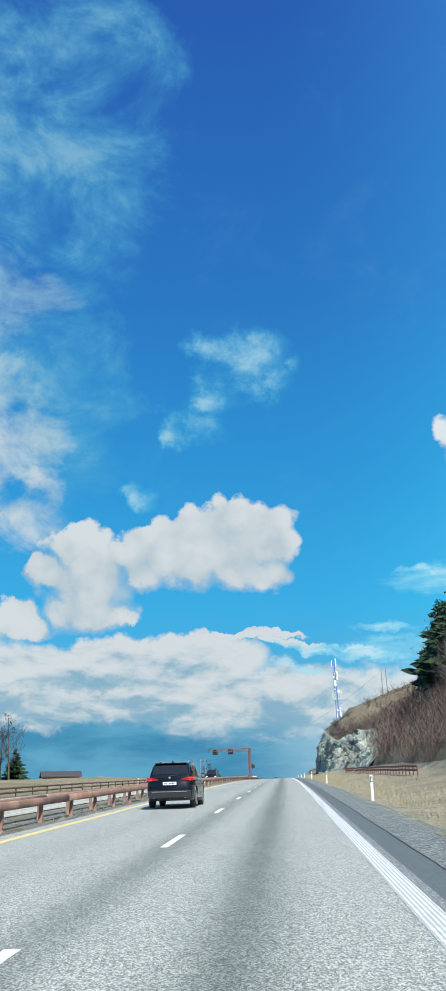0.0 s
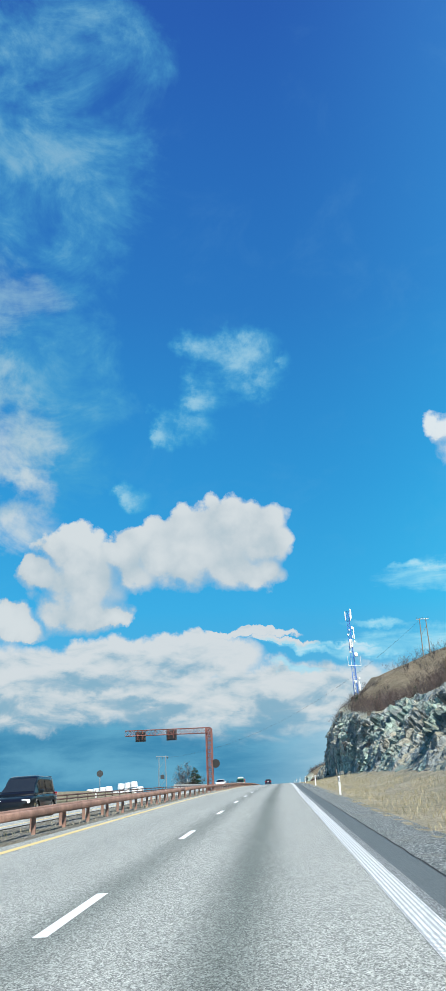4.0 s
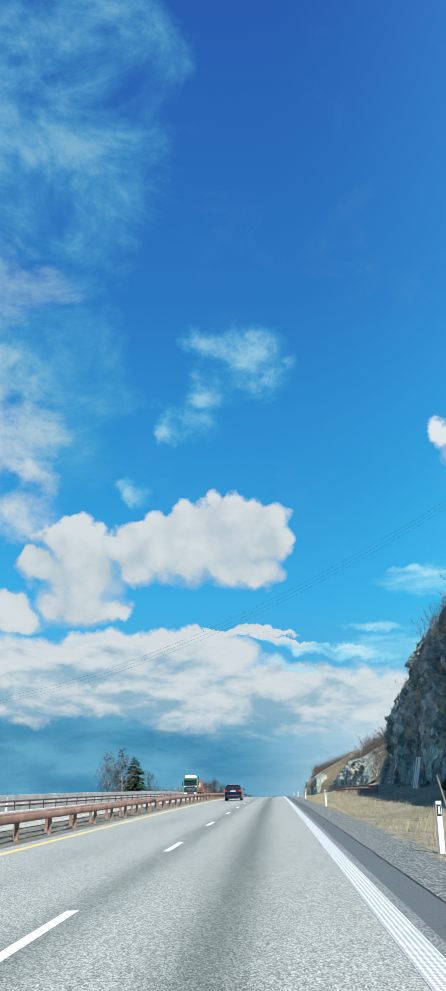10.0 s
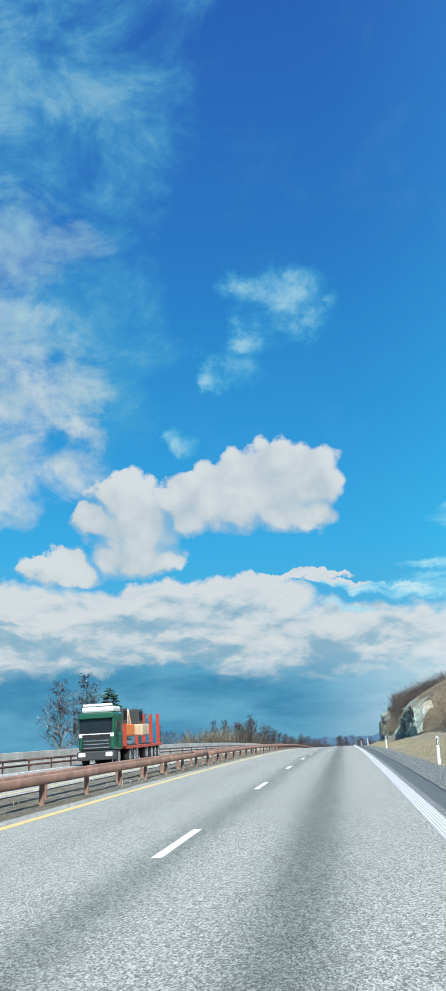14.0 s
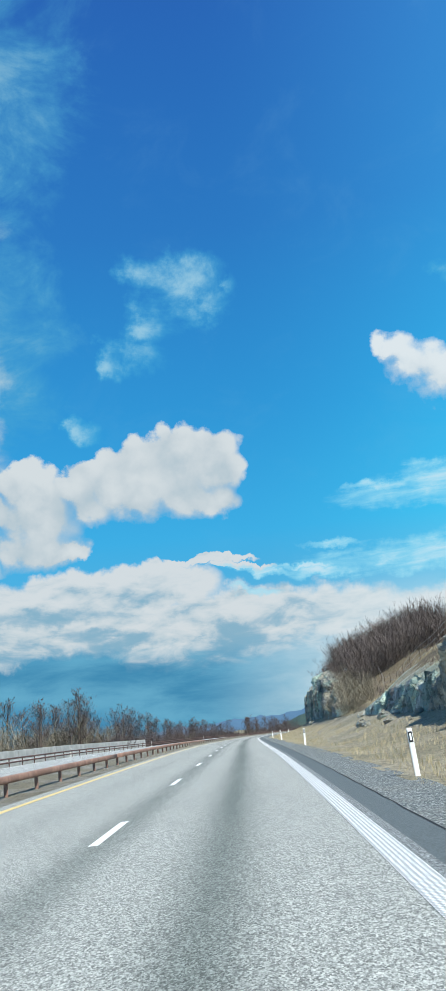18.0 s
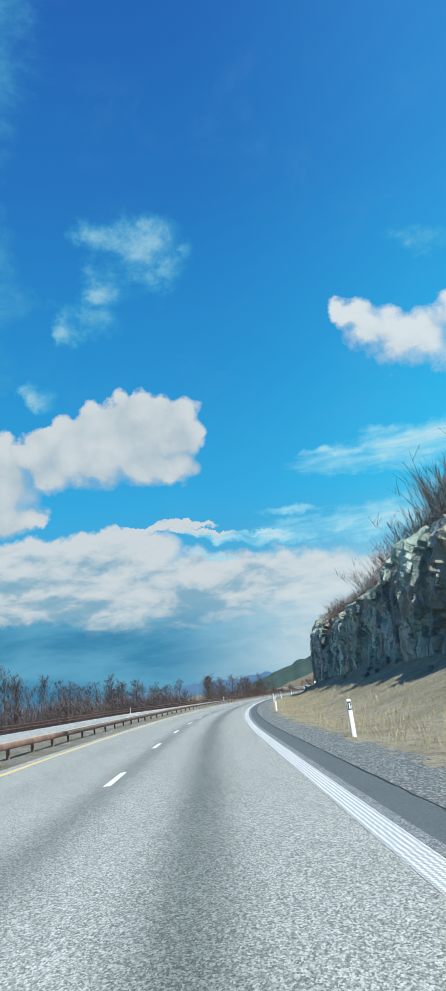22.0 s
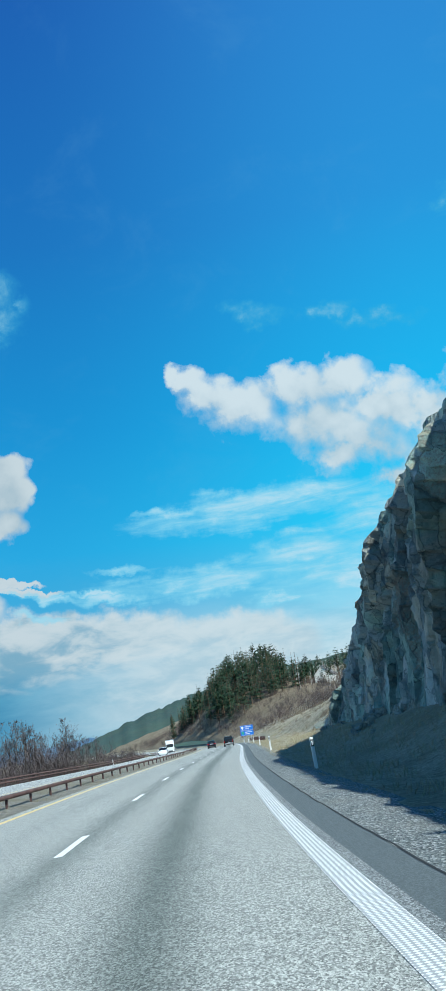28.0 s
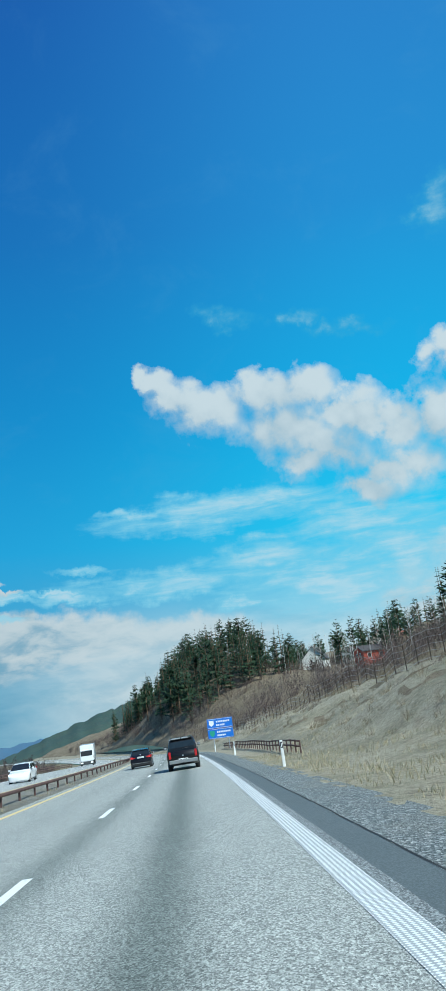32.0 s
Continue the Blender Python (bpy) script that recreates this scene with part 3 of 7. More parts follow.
    col = n.mix(n.math("MULTIPLY", up, 0.6), col, (0.29, 0.265, 0.175))
    n.put(b.inputs["Base Color"], col)
    h = n.math("ADD", n.math("MULTIPLY", seam, -0.7), n.math("ADD", n.math("MULTIPLY", f, 0.8), n.math("ADD", n.math("MULTIPLY", a, 1.2), n.math("ADD", bed, n.math("MULTIPLY", tiny_a, 0.5)))))
    bump(n, b, h, 0.9, 0.12)
    return m


def rust_mat(name="weathered_steel", base=(0.265, 0.162, 0.125)):
    m, n, b, ob, _ = material(name, 0.78, 0.1, 0.3)
    a, _ = n.noise(ob, 1.1, 6.0, 0.65)
    f, _ = n.noise(ob, 28.0, 5.0, 0.7)
    col = n.mix(n.step(a, 0.38, 0.68), base, tuple(min(1, 1.6 * c) for c in base))
    col = n.mix(n.math("MULTIPLY", n.step(f, 0.50, 0.70), 0.55), col, tuple(0.45 * c for c in base))
    n.put(b.inputs["Base Color"], col)
    bump(n, b, f, 0.3, 0.004)
    return m


def concrete_mat():
    m, n, b, ob, _ = material("concrete", 0.9, 0, 0.3)
    a, _ = n.noise(ob, 0.8, 6.0, 0.6)
    s, _ = n.noise(n.mapping(ob, (1, 1, 0.08)), 2.4, 5.0, 0.6)
    f, _ = n.noise(ob, 40.0, 4.0)
    col = n.mix(n.step(a, 0.35, 0.7), (0.36, 0.37, 0.36), (0.52, 0.52, 0.50))
    col = n.mix(n.math("MULTIPLY", n.step(s, 0.55, 0.75), 0.5), col, (0.20, 0.21, 0.205))
    n.put(b.inputs["Base Color"], col)
    bump(n, b, f, 0.3, 0.006)
    return m


def foliage_mat(name, tones, rough=0.75):
    """Tones picked anew for each loose piece."""
    m, n, b, ob, _ = material(name, rough, 0, 0.25)
    g = n.node("ShaderNodeNewGeometry")
    r = n.ramp(g.outputs["Random Per Island"], [(i / max(1, len(tones) - 1), t) for i, t in enumerate(tones)])
    f, _ = n.noise(ob, 5.0, 3.0)
    n.put(b.inputs["Base Color"], n.mix(n.math("MULTIPLY", f, 0.5), r, tuple(0.5 * c for c in tones[0])))
    return m


def bark_mat(name, light, dark, birch=False):
    m, n, b, ob, _ = material(name, 0.85, 0, 0.3)
    f, _ = n.noise(n.mapping(ob, (1, 1, 3.0 if birch else 0.25)), 9.0 if birch else 14.0, 5.0, 0.7)
    n.put(b.inputs["Base Color"], n.mix(n.step(f, 0.45, 0.65), light, dark))
    bump(n, b, f, 0.5, 0.02)
    return m


def paint_mat(name, color, flake=0.0):
    m, n, b, ob, _ = material(name, 0.45, flake, 0.12)
    b.inputs["Coat Weight"].default_value, b.inputs["Coat Roughness"].default_value = 0.9, 0.03
    b.inputs["Coat IOR"].default_value = 1.42
    d, _ = n.noise(ob, 3.0, 6.0, 0.65)
    low = n.node("ShaderNodeSeparateXYZ")
    n.put(low.inputs[0], ob)
    dust = n.math("MULTIPLY", n.step(n.math("MULTIPLY_ADD", n.math("SUBTRACT", d, 0.5), 0.7, low.outputs[2]), 0.62, 0.22), 0.06)
    n.put(b.inputs["Base Color"], n.mix(dust, color, (0.20, 0.19, 0.17)))
    n.put(b.inputs["Coat Roughness"], n.math("MULTIPLY_ADD", dust, 0.8, 0.02))
    return m


def glass_mat(name, tint=(0.012, 0.016, 0.02)):
    m, n, b, ob, _ = material(name, 0.04, 0, 0.6)
    d, _ = n.noise(ob, 6.0, 5.0)
    n.put(b.inputs["Base Color"], n.mix(n.math("MULTIPLY", d, 0.25), tint, (0.06, 0.07, 0.075)))
    n.put(b.inputs["Roughness"], n.math("MULTIPLY_ADD", d, 0.06, 0.02))
    return m


def lens_mat(name, color, glow):
    """A lamp glass, its lamp lit."""
    m, n, b, ob, _ = material(name, 0.12, 0, 0.6)
    v, _ = n.noise(ob, 30.0, 2.0)
    n.put(b.inputs["Base Color"], n.mix(v, color, tuple(0.6 * c for c in color)))
    b.inputs["Emission Color"].default_value = (*color, 1)
    b.inputs["Emission Strength"].default_value = glow
    b.inputs["Coat Weight"].default_value = 0.8
    return m


M = {}
M["asphalt"] = asphalt("road_asphalt", (0.405, 0.41, 0.375), (0.268, 0.276, 0.253), True)
M["asphalt2"] = asphalt("pale_asphalt", (0.44, 0.445, 0.42), (0.30, 0.305, 0.29), False)
M["profiled"] = profiled_line()
M["white_line"] = marking("white_marking", (0.80, 0.80, 0.78))
M["yellow_line"] = marking("yellow_marking", (0.74, 0.56, 0.22))
M["gravel"] = gravel_mat()
M["shoulder_grit"] = asphalt("gritty_asphalt", (0.26, 0.275, 0.27), (0.15, 0.162, 0.162), False)
M["sealed"] = asphalt("sealed_asphalt", (0.118, 0.138, 0.142), (0.098, 0.116, 0.120), False, 0.35)
M["joint"] = plain("black_joint", (0.022, 0.024, 0.026), 0.9, 0, 0.3)
M["verge"] = soil_mat("dry_verge", (0.45, 0.40, 0.295), (0.32, 0.295, 0.205), (0.27, 0.225, 0.16))
M["hill"] = soil_mat("hill_soil", (0.29, 0.235, 0.16), (0.205, 0.17, 0.11), (0.135, 0.098, 0.072), 1.1)
M["field"] = soil_mat("field_grass", (0.33, 0.285, 0.19), (0.22, 0.20, 0.115), (0.21, 0.165, 0.11), 0.6)
M["median"] = soil_mat("median_grit", (0.34, 0.325, 0.28), (0.27, 0.245, 0.175), (0.21, 0.185, 0.145), 1.6)
M["rock"] = rock_mat()
M["rust"] = rust_mat()
M["rust_red"] = rust_mat("red_brown_steel", (0.20, 0.085, 0.070))
M["concrete"] = concrete_mat()
M["water"] = plain("fjord_water", (0.05, 0.12, 0.17), 0.25, 0, 0.2, 0.002, 0.05, 0)
M["white"] = plain("white_plastic", (0.78, 0.78, 0.76), 0.5, 0, 0.08)
M["wrap"] = plain("white_film", (0.80, 0.81, 0.82), 0.38, 0, 0.10, 1.2, 9.0, 0.6)
M["black"] = plain("black_plastic", (0.018, 0.018, 0.019), 0.55, 0, 0.2)
M["grey"] = plain("grey_metal", (0.30, 0.31, 0.32), 0.45, 0.6, 0.15)
M["darkgrey"] = plain("dark_grey_metal", (0.060, 0.063, 0.066), 0.6, 0.2, 0.2)
M["zinc"] = plain("zinc_steel", (0.50, 0.52, 0.54), 0.42, 0.8, 0.12)
M["mast_blue"] = plain("blue_painted_steel", (0.09, 0.22, 0.62), 0.45, 0.1, 0.12)
M["tyre"] = plain("tyre_rubber", (0.022, 0.022, 0.023), 0.85, 0, 0.25, 6.0, 90.0, 0.5)
M["alloy"] = plain("alloy_rim", (0.62, 0.63, 0.64), 0.3, 0.85, 0.06)
M["chrome"] = plain("chrome", (0.75, 0.76, 0.77), 0.12, 1.0, 0.04, relief=0)
M["plate"] = plain("number_plate", (0.78, 0.79, 0.78), 0.45, 0, 0.05)
M["plate_ink"] = plain("plate_bars", (0.03, 0.03, 0.035), 0.5)
M["glass"] = glass_mat("tinted_glass")
M["tail"] = lens_mat("red_lamp", (0.42, 0.006, 0.010), 0.05)
M["lamp_bar"] = lens_mat("lit_red_strip", (0.85, 0.05, 0.05), 0.5)
M["rust_dark"] = rust_mat("dark_brown_steel", (0.105, 0.062, 0.055))
M["head"] = lens_mat("headlamp", (0.85, 0.88, 0.9), 0.8)
M["blue_car"] = paint_mat("midnight_blue_paint", (0.0022, 0.0062, 0.026), 0.0)
M["navy_car"] = paint_mat("navy_paint", (0.003, 0.005, 0.013), 0.0)
M["black_car"] = paint_mat("black_paint", (0.006, 0.006, 0.007), 0.0)
M["white_car"] = paint_mat("white_paint", (0.74, 0.75, 0.76))
M["green_cab"] = paint_mat("dark_green_paint", (0.02, 0.10, 0.06))
M["red_steel"] = plain("red_painted_steel", (0.42, 0.06, 0.035), 0.5, 0, 0.2)
M["orange"] = plain("orange_paint", (0.70, 0.20, 0.04), 0.5, 0, 0.15)
M["sand"] = plain("sand_paint", (0.55, 0.42, 0.28), 0.55, 0, 0.15)
M["red_wood"] = plain("falu_red_boards", (0.36, 0.06, 0.035), 0.85, 0, 0.25, 2.0, 14.0, 0.6)
M["roof_dark"] = plain("dark_roof_tiles", (0.06, 0.055, 0.055), 0.8, 0, 0.25, 3.0, 12.0, 0.6)
M["roof_red"] = plain("red_roof_tiles", (0.36, 0.12, 0.08), 0.8, 0, 0.25, 3.0, 12.0, 0.6)
M["white_wood"] = plain("white_boards", (0.74, 0.74, 0.71), 0.7, 0, 0.12, 2.0, 14.0, 0.5)
M["sign_blue"] = plain("blue_sign_sheet", (0.025, 0.16, 0.62), 0.4, 0, 0.08)
M["sign_white"] = plain("white_sign_sheet", (0.80, 0.81, 0.82), 0.4, 0, 0.05)
M["sign_green"] = plain("green_sign_sheet", (0.05, 0.34, 0.22), 0.4, 0, 0.05)
M["wood_post"] = bark_mat("grey_timber", (0.30, 0.26, 0.21), (0.13, 0.11, 0.09))
M["dark_post"] = bark_mat("tarred_timber", (0.085, 0.065, 0.05), (0.035, 0.028, 0.022))
M["bark"] = bark_mat("pine_bark", (0.19, 0.12, 0.075), (0.075, 0.055, 0.045))
M["dark_bark"] = bark_mat("grey_bark", (0.12, 0.095, 0.08), (0.05, 0.042, 0.038))
M["birch"] = bark_mat("birch_bark", (0.62, 0.60, 0.56), (0.10, 0.085, 0.075), True)
M["twig"] = foliage_mat("bare_twigs", [(0.080, 0.066, 0.062), (0.140, 0.115, 0.105), (0.200, 0.160, 0.140)])
M["twig_rose"] = foliage_mat("rosy_brush", [(0.15, 0.105, 0.090), (0.24, 0.175, 0.150), (0.32, 0.245, 0.205)])
M["twig_dark"] = foliage_mat("dark_twigs", [(0.070, 0.056, 0.056), (0.125, 0.100, 0.098), (0.175, 0.138, 0.130)])
M["twig_pale"] = foliage_mat("pale_twigs", [(0.22, 0.195, 0.145), (0.31, 0.275, 0.20), (0.16, 0.142, 0.11)])
M["twig_red"] = foliage_mat("reddish_brush", [(0.105, 0.074, 0.068), (0.165, 0.120, 0.108), (0.235, 0.175, 0.150)])
M["needle"] = foliage_mat("spruce_needles", [(0.014, 0.034, 0.018), (0.030, 0.062, 0.026), (0.048, 0.085, 0.034)])
M["needle_far"] = foliage_mat("pine_needles", [(0.016, 0.038, 0.022), (0.034, 0.066, 0.032), (0.060, 0.098, 0.045)])
M["straw"] = foliage_mat("dead_grass", [(0.49, 0.42, 0.28), (0.39, 0.33, 0.21), (0.29, 0.27, 0.15), (0.57, 0.50, 0.36)])
M["straw_dull"] = foliage_mat("weathered_grass", [(0.30, 0.24, 0.155), (0.22, 0.175, 0.115), (0.38, 0.31, 0.20)])
M["far_wood"] = soil_mat("distant_forest", (0.045, 0.085, 0.075), (0.065, 0.105, 0.080), (0.085, 0.10, 0.085), 0.08)
# the blue of distant air is mixed into these hills' base colour
M["haze_blue"] = plain("haze_tinted_hills", (0.06, 0.13, 0.21), 0.95, 0, 0.15, 0.004, 0.05, 0)

# ---- building blocks ----
def thing(name, m, label, category, group="", kind=""):
    """An Empty at the base of a thing that has parts."""
    ob = new(name)
    ob.matrix_world = m
    ob.empty_display_size = 0.2
    return tagged(ob, label, category, group, kind)


def part(name, bm, mat, parent=None, label="", smooth=False):
    """Links a bmesh as one mesh object under a thing or a part."""
    me = bpy.data.meshes.new(name)
    bm.to_mesh(me)
    bm.free()
    me.materials.append(mat)
    if smooth:
        me.polygons.foreach_set("use_smooth", [True] * len(me.polygons))
    ob = new(name, me)
    ob.parent = parent
    return tagged(ob, label)


def sheet(name, verts, faces, mat, parent=None, uv=None, smooth=True, label="", category="", kind=""):
    """A mesh from arrays; uv gives a pair for each vertex."""
    me = bpy.data.meshes.new(name)
    me.from_pydata([tuple(map(float, v)) for v in verts], [], [tuple(map(int, f)) for f in faces])
    if uv is not None:
        layer = me.uv_layers.new(name="UVMap")
        idx = np.empty(len(me.loops), dtype=np.int32)
        me.loops.foreach_get("vertex_index", idx)
        layer.data.foreach_set("uv", np.asarray(uv, dtype=np.float32)[idx].ravel())
    if smooth:
        me.polygons.foreach_set("use_smooth", np.ones(len(me.polygons), dtype=bool))
    me.materials.append(mat)
    ob = new(name, me)
    ob.parent = parent
    return tagged(ob, label, category, "", kind)


def grid_faces(rows, cols):
    a = np.arange(rows * cols).reshape(rows, cols)
    return np.stack([a[:-1, :-1], a[:-1, 1:], a[1:, 1:], a[1:, :-1]], -1).reshape(-1, 4)


def atv(s, u, h):
    """at() for whole arrays."""
    S, x, y, z, psi, fall = road_table()
    p = np.interp(s, S, psi)
    return np.stack([np.interp(s, S, x) + u * np.cos(p), np.interp(s, S, y) - u * np.sin(p),
                     np.interp(s, S, z) - np.clip(u, -14, 5) * np.interp(s, S, fall) + h], -1)


def box(bm, x0, x1, y0, y1, z0, z1, bevel=0.0, m=None):
    made = bmesh.ops.create_cube(bm, size=1.0)["verts"]
    bmesh.ops.transform(bm, verts=made, matrix=Matrix.Translation(((x0 + x1) / 2, (y0 + y1) / 2, (z0 + z1) / 2)) @ Matrix.Diagonal((x1 - x0, y1 - y0, z1 - z0, 1)))
    if bevel:
        edges = list({e for v in made for e in v.link_edges})
        made = bmesh.ops.bevel(bm, geom=edges, offset=bevel, segments=2, affect="EDGES", profile=0.5)["verts"] + [v for v in made if v.is_valid]
        made = list({v for v in made if v.is_valid})
    if m is not None:
        bmesh.ops.transform(bm, verts=made, matrix=m)
    return bm


def boxed(*a, **k):
    return box(bmesh.new(), *a, **k)


def tube(bm, pts, radii, sides=6, cap=True):
    """A tapered round bar along pts."""
    rings = []
    pts = [Vector(p) for p in pts]
    for i, p in enumerate(pts):
        d = (pts[min(i + 1, len(pts) - 1)] - pts[max(i - 1, 0)])
        d = d.normalized() if d.length > 1e-6 else Vector((0, 0, 1))
        a = d.cross(Vector((0, 0, 1)) if abs(d.z) < 0.9 else Vector((1, 0, 0))).normalized()
        b = d.cross(a)
        r = radii[i] if isinstance(radii, (list, tuple)) else radii
        rings.append([bm.verts.new(p + a * (r * math.cos(2 * math.pi * k / sides)) + b * (r * math.sin(2 * math.pi * k / sides))) for k in range(sides)])
    for r0, r1 in zip(rings, rings[1:]):
        for k in range(sides):
            bm.faces.new((r0[k], r0[(k + 1) % sides], r1[(k + 1) % sides], r1[k]))
    if cap and sides > 2:
        bm.faces.new(rings[0][::-1])
        bm.faces.new(rings[-1])
    return bm


def tubed(*a, **k):
    return tube(bmesh.new(), *a, **k)


def disc(bm, m, r, depth, sides=24):
    bmesh.ops.create_cone(bm, cap_ends=True, segments=sides, radius1=r, radius2=r, depth=depth, matrix=m)
    return bm


# ---- noise for shapes ----
def hashed(ix, iy, seed):
    v = np.sin(ix * 127.1 + iy * 311.7 + seed * 74.7) * 43758.5453
    return v - np.floor(v)


def value_noise(x, y, seed=0):
    ix, iy = np.floor(x), np.floor(y)
    fx, fy = x - ix, y - iy
    fx, fy = fx * fx * (3 - 2 * fx), fy * fy * (3 - 2 * fy)
    a, b = hashed(ix, iy, seed), hashed(ix + 1, iy, seed)
    c, d = hashed(ix, iy + 1, seed), hashed(ix + 1, iy + 1, seed)
    return (a + (b - a) * fx) * (1 - fy) + (c + (d - c) * fx) * fy - 0.5


def fbm(x, y, seed=0, octaves=4):
    t, k, f = 0, 1.0, 1.0
    for o in range(octaves):
        t, k, f = t + k * value_noise(x * f, y * f, seed + o), k * 0.5, f * 2.1
    return t


def blocks(x, y, seed=0):
    """A step of random height for every cell of broken rock, and the tilt of its face."""
    ix, iy = np.floor(x), np.floor(y)
    best = np.full(x.shape, 9e9)
    out = np.zeros(x.shape)
    for dx in (-1, 0, 1):
        for dy in (-1, 0, 1):
            cx, cy = ix + dx, iy + dy
            px, py = cx + hashed(cx, cy, seed), cy + hashed(cx, cy, seed + 1)
            d = (px - x) ** 2 + (py - y) ** 2
            val = hashed(cx, cy, seed + 2) - 0.5 + (x - px) * (hashed(cx, cy, seed + 3) - 0.5) * 0.9 + (y - py) * (hashed(cx, cy, seed + 4) - 0.5) * 0.9
            out = np.where(d < best, val, out)
            best = np.minimum(best, d)
    return out


# ---- the road ----
S0, S1 = -60.0, 1420.0


def ribbon(name, u0, u1, mat, h=0.0, s0=S0, s1=S1, step=3.0, parent=None, cols=2, **tags):
    s = np.arange(s0, s1 + 0.01, step)
    u = np.linspace(u0, u1, cols)
    ss, uu = np.meshgrid(s, u, indexing="ij")
    hh = h(ss, uu) if callable(h) else np.full(ss.shape, float(h))
    return sheet(name, atv(ss, uu, hh).reshape(-1, 3), grid_faces(len(s), cols), mat, parent, np.stack([uu, run_length(ss)], -1).reshape(-1, 2), **tags)


def other_height(s):
    """The other carriageway lies a little above ours further on."""
    return np.interp(s, [0, 380, 560, 700, 850, 1000], [0.0, 0.0, 0.45, 0.55, 0.35, 0.3])


def build_road():
    road = ribbon("road", -6.95, 1.47, M["asphalt"], cols=5, label="pale worn motorway asphalt with dark tyre lanes", category="road", kind="structure")
    shoulder = ribbon("hard_shoulder", 1.47, 1.61, M["shoulder_grit"], cols=2, label="narrow gritty strip of old asphalt beside the edge line", category="road shoulder", kind="structure")
    ribbon("sealed_strip", 1.61, 2.08, M["sealed"], cols=2, parent=shoulder, label="smooth dark sealed strip")
    joint = ribbon("joint", 2.075, 2.105, M["joint"], h=0.005, step=0.7, parent=shoulder, label="black ragged joint")
    for v in joint.data.vertices:
        v.co.x += 0.022 * noise.noise(Vector((v.co.y * 0.9, v.co.z, 1.5))) + 0.012 * noise.noise(Vector((v.co.y * 3.1, v.co.z, 7.5)))
    ribbon("edge_line", 1.165, 1.465, M["profiled"], h=0.005, parent=road, label="thick white profiled edge line with raised dots")
    ribbon("yellow_line", -6.45, -6.21, M["yellow_line"], h=0.005, parent=road, label="continuous yellow line beside the median")
    for k in range(-4, 90):
        a, b = chainage(12.0 * k - 0.687), chainage(12.0 * k + 2.313)
        ribbon("lane_dash", -2.465, -2.315, M["white_line"], h=0.005, s0=a, s1=b, step=(b - a) / 2, parent=road)
    gravel = lambda s, u: -0.010 - 0.05 * (u - 2.08) + 0.03 * fbm(s * 1.9, u * 1.9, 5)
    ribbon("gravel_shoulder", 2.08, 3.50, M["gravel"], h=gravel, step=0.7, cols=8, label="grey crushed-stone shoulder strewn beside the sealed strip", category="gravel", kind="structure")
    far = ribbon("opposite_road", -18.6, -10.0, M["asphalt2"], h=lambda s, u: other_height(s), cols=4, label="pale asphalt of the opposite carriageway", category="road", kind="structure")
    for u in (-18.0, -10.6):
        ribbon("road_line", u - 0.1, u + 0.1, M["white_line"] if u < -15 else M["yellow_line"], h=lambda s, u: other_height(s) + 0.006, parent=far)
    for k in range(-3, 88):
        s = 12.0 * k + 5.0
        ribbon("lane_dash", -14.35, -14.2, M["white_line"], h=lambda s, u: other_height(s) + 0.006, s0=s - 1.5, s1=s + 1.5, step=1.5, parent=far)
    def mid(s, u):
        k = (u + 10.0) / 3.05
        return other_height(s) * (1 - k) - 0.03 - 0.10 * np.sin(np.clip(k, 0, 1) * math.pi) + 0.05 * fbm(s * 1.1, u * 1.7, 9) * np.sin(np.clip(k, 0, 1) * math.pi)
    ribbon("median", -10.0, -6.95, M["median"], h=mid, step=1.0, cols=9, label="gritty median strip with dead grass under the rails", category="median", kind="structure")


# ---- the land on the right: foot of the slope, rock faces, hill ----
FOOT_U = [(-60, 11.5), (60, 11.5), (130, 11.5), (220, 10.6), (250, 10.6), (285, 11.8), (345, 12.6), (366, 12.5), (395, 13.5), (470, 13.0), (490, 10.2), (546, 10.8), (575, 11.2), (612, 12.2), (640, 12.6), (665, 11.6),
          (700, 9.6), (760, 9.4), (800, 10.6), (830, 12.3), (862, 13.4), (874, 10.5), (888, 8.2), (930, 7.4), (960, 7.4), (1420, 8.0)]
FOOT_H = [(-60, 0.9), (130, 1.0), (245, 1.2), (345, 1.3), (420, 1.6), (490, 1.0), (546, 1.4), (600, 2.0), (640, 2.6), (700, 1.7), (760, 1.6), (800, 1.2), (840, 0.9), (862, 0.6), (900, 0.7), (1420, 0.8)]
# height of the rim above the foot
ROCK = [(-60, 0), (128, 0), (136, 2.4), (150, 4.6), (165, 6.6), (181, 7.4), (217, 8.3), (232, 7.9), (246, 7.8), (253, 9.0), (270, 10.5), (286, 11.4), (294, 12.4), (305, 14.2), (308, 13.4), (313, 13.0), (322, 12.8), (326, 12.4),
        (334, 13.6), (341, 12.8), (352, 11.8), (362, 10.4), (367, 8.8), (370, 5.0), (373, 0)] + [
        (394, 0), (400, 2.6), (420, 4.6), (448, 5.4), (462, 3.0), (472, 0), (486, 0), (490, 3.8), (500, 4.9), (508, 4.0), (512, 1.7), (520, 2.0), (535, 1.5), (548, 0.0),
        (568, 0), (576, 1.8), (590, 4.4), (600, 6.0), (616, 7.6), (634, 7.9), (638, 6.6), (650, 5.8), (662, 6.4), (672, 6.6), (690, 7.8), (704, 8.6), (718, 10.2), (738, 11.0), (760, 10.8), (780, 11.4), (792, 10.8), (808, 9.6), (810.5, 7.4), (817, 7.3), (824, 6.2),
        (834, 5.1), (842, 3.9), (848, 3.3), (856, 1.9), (862, 0.3), (866, 0), (1420, 0)]
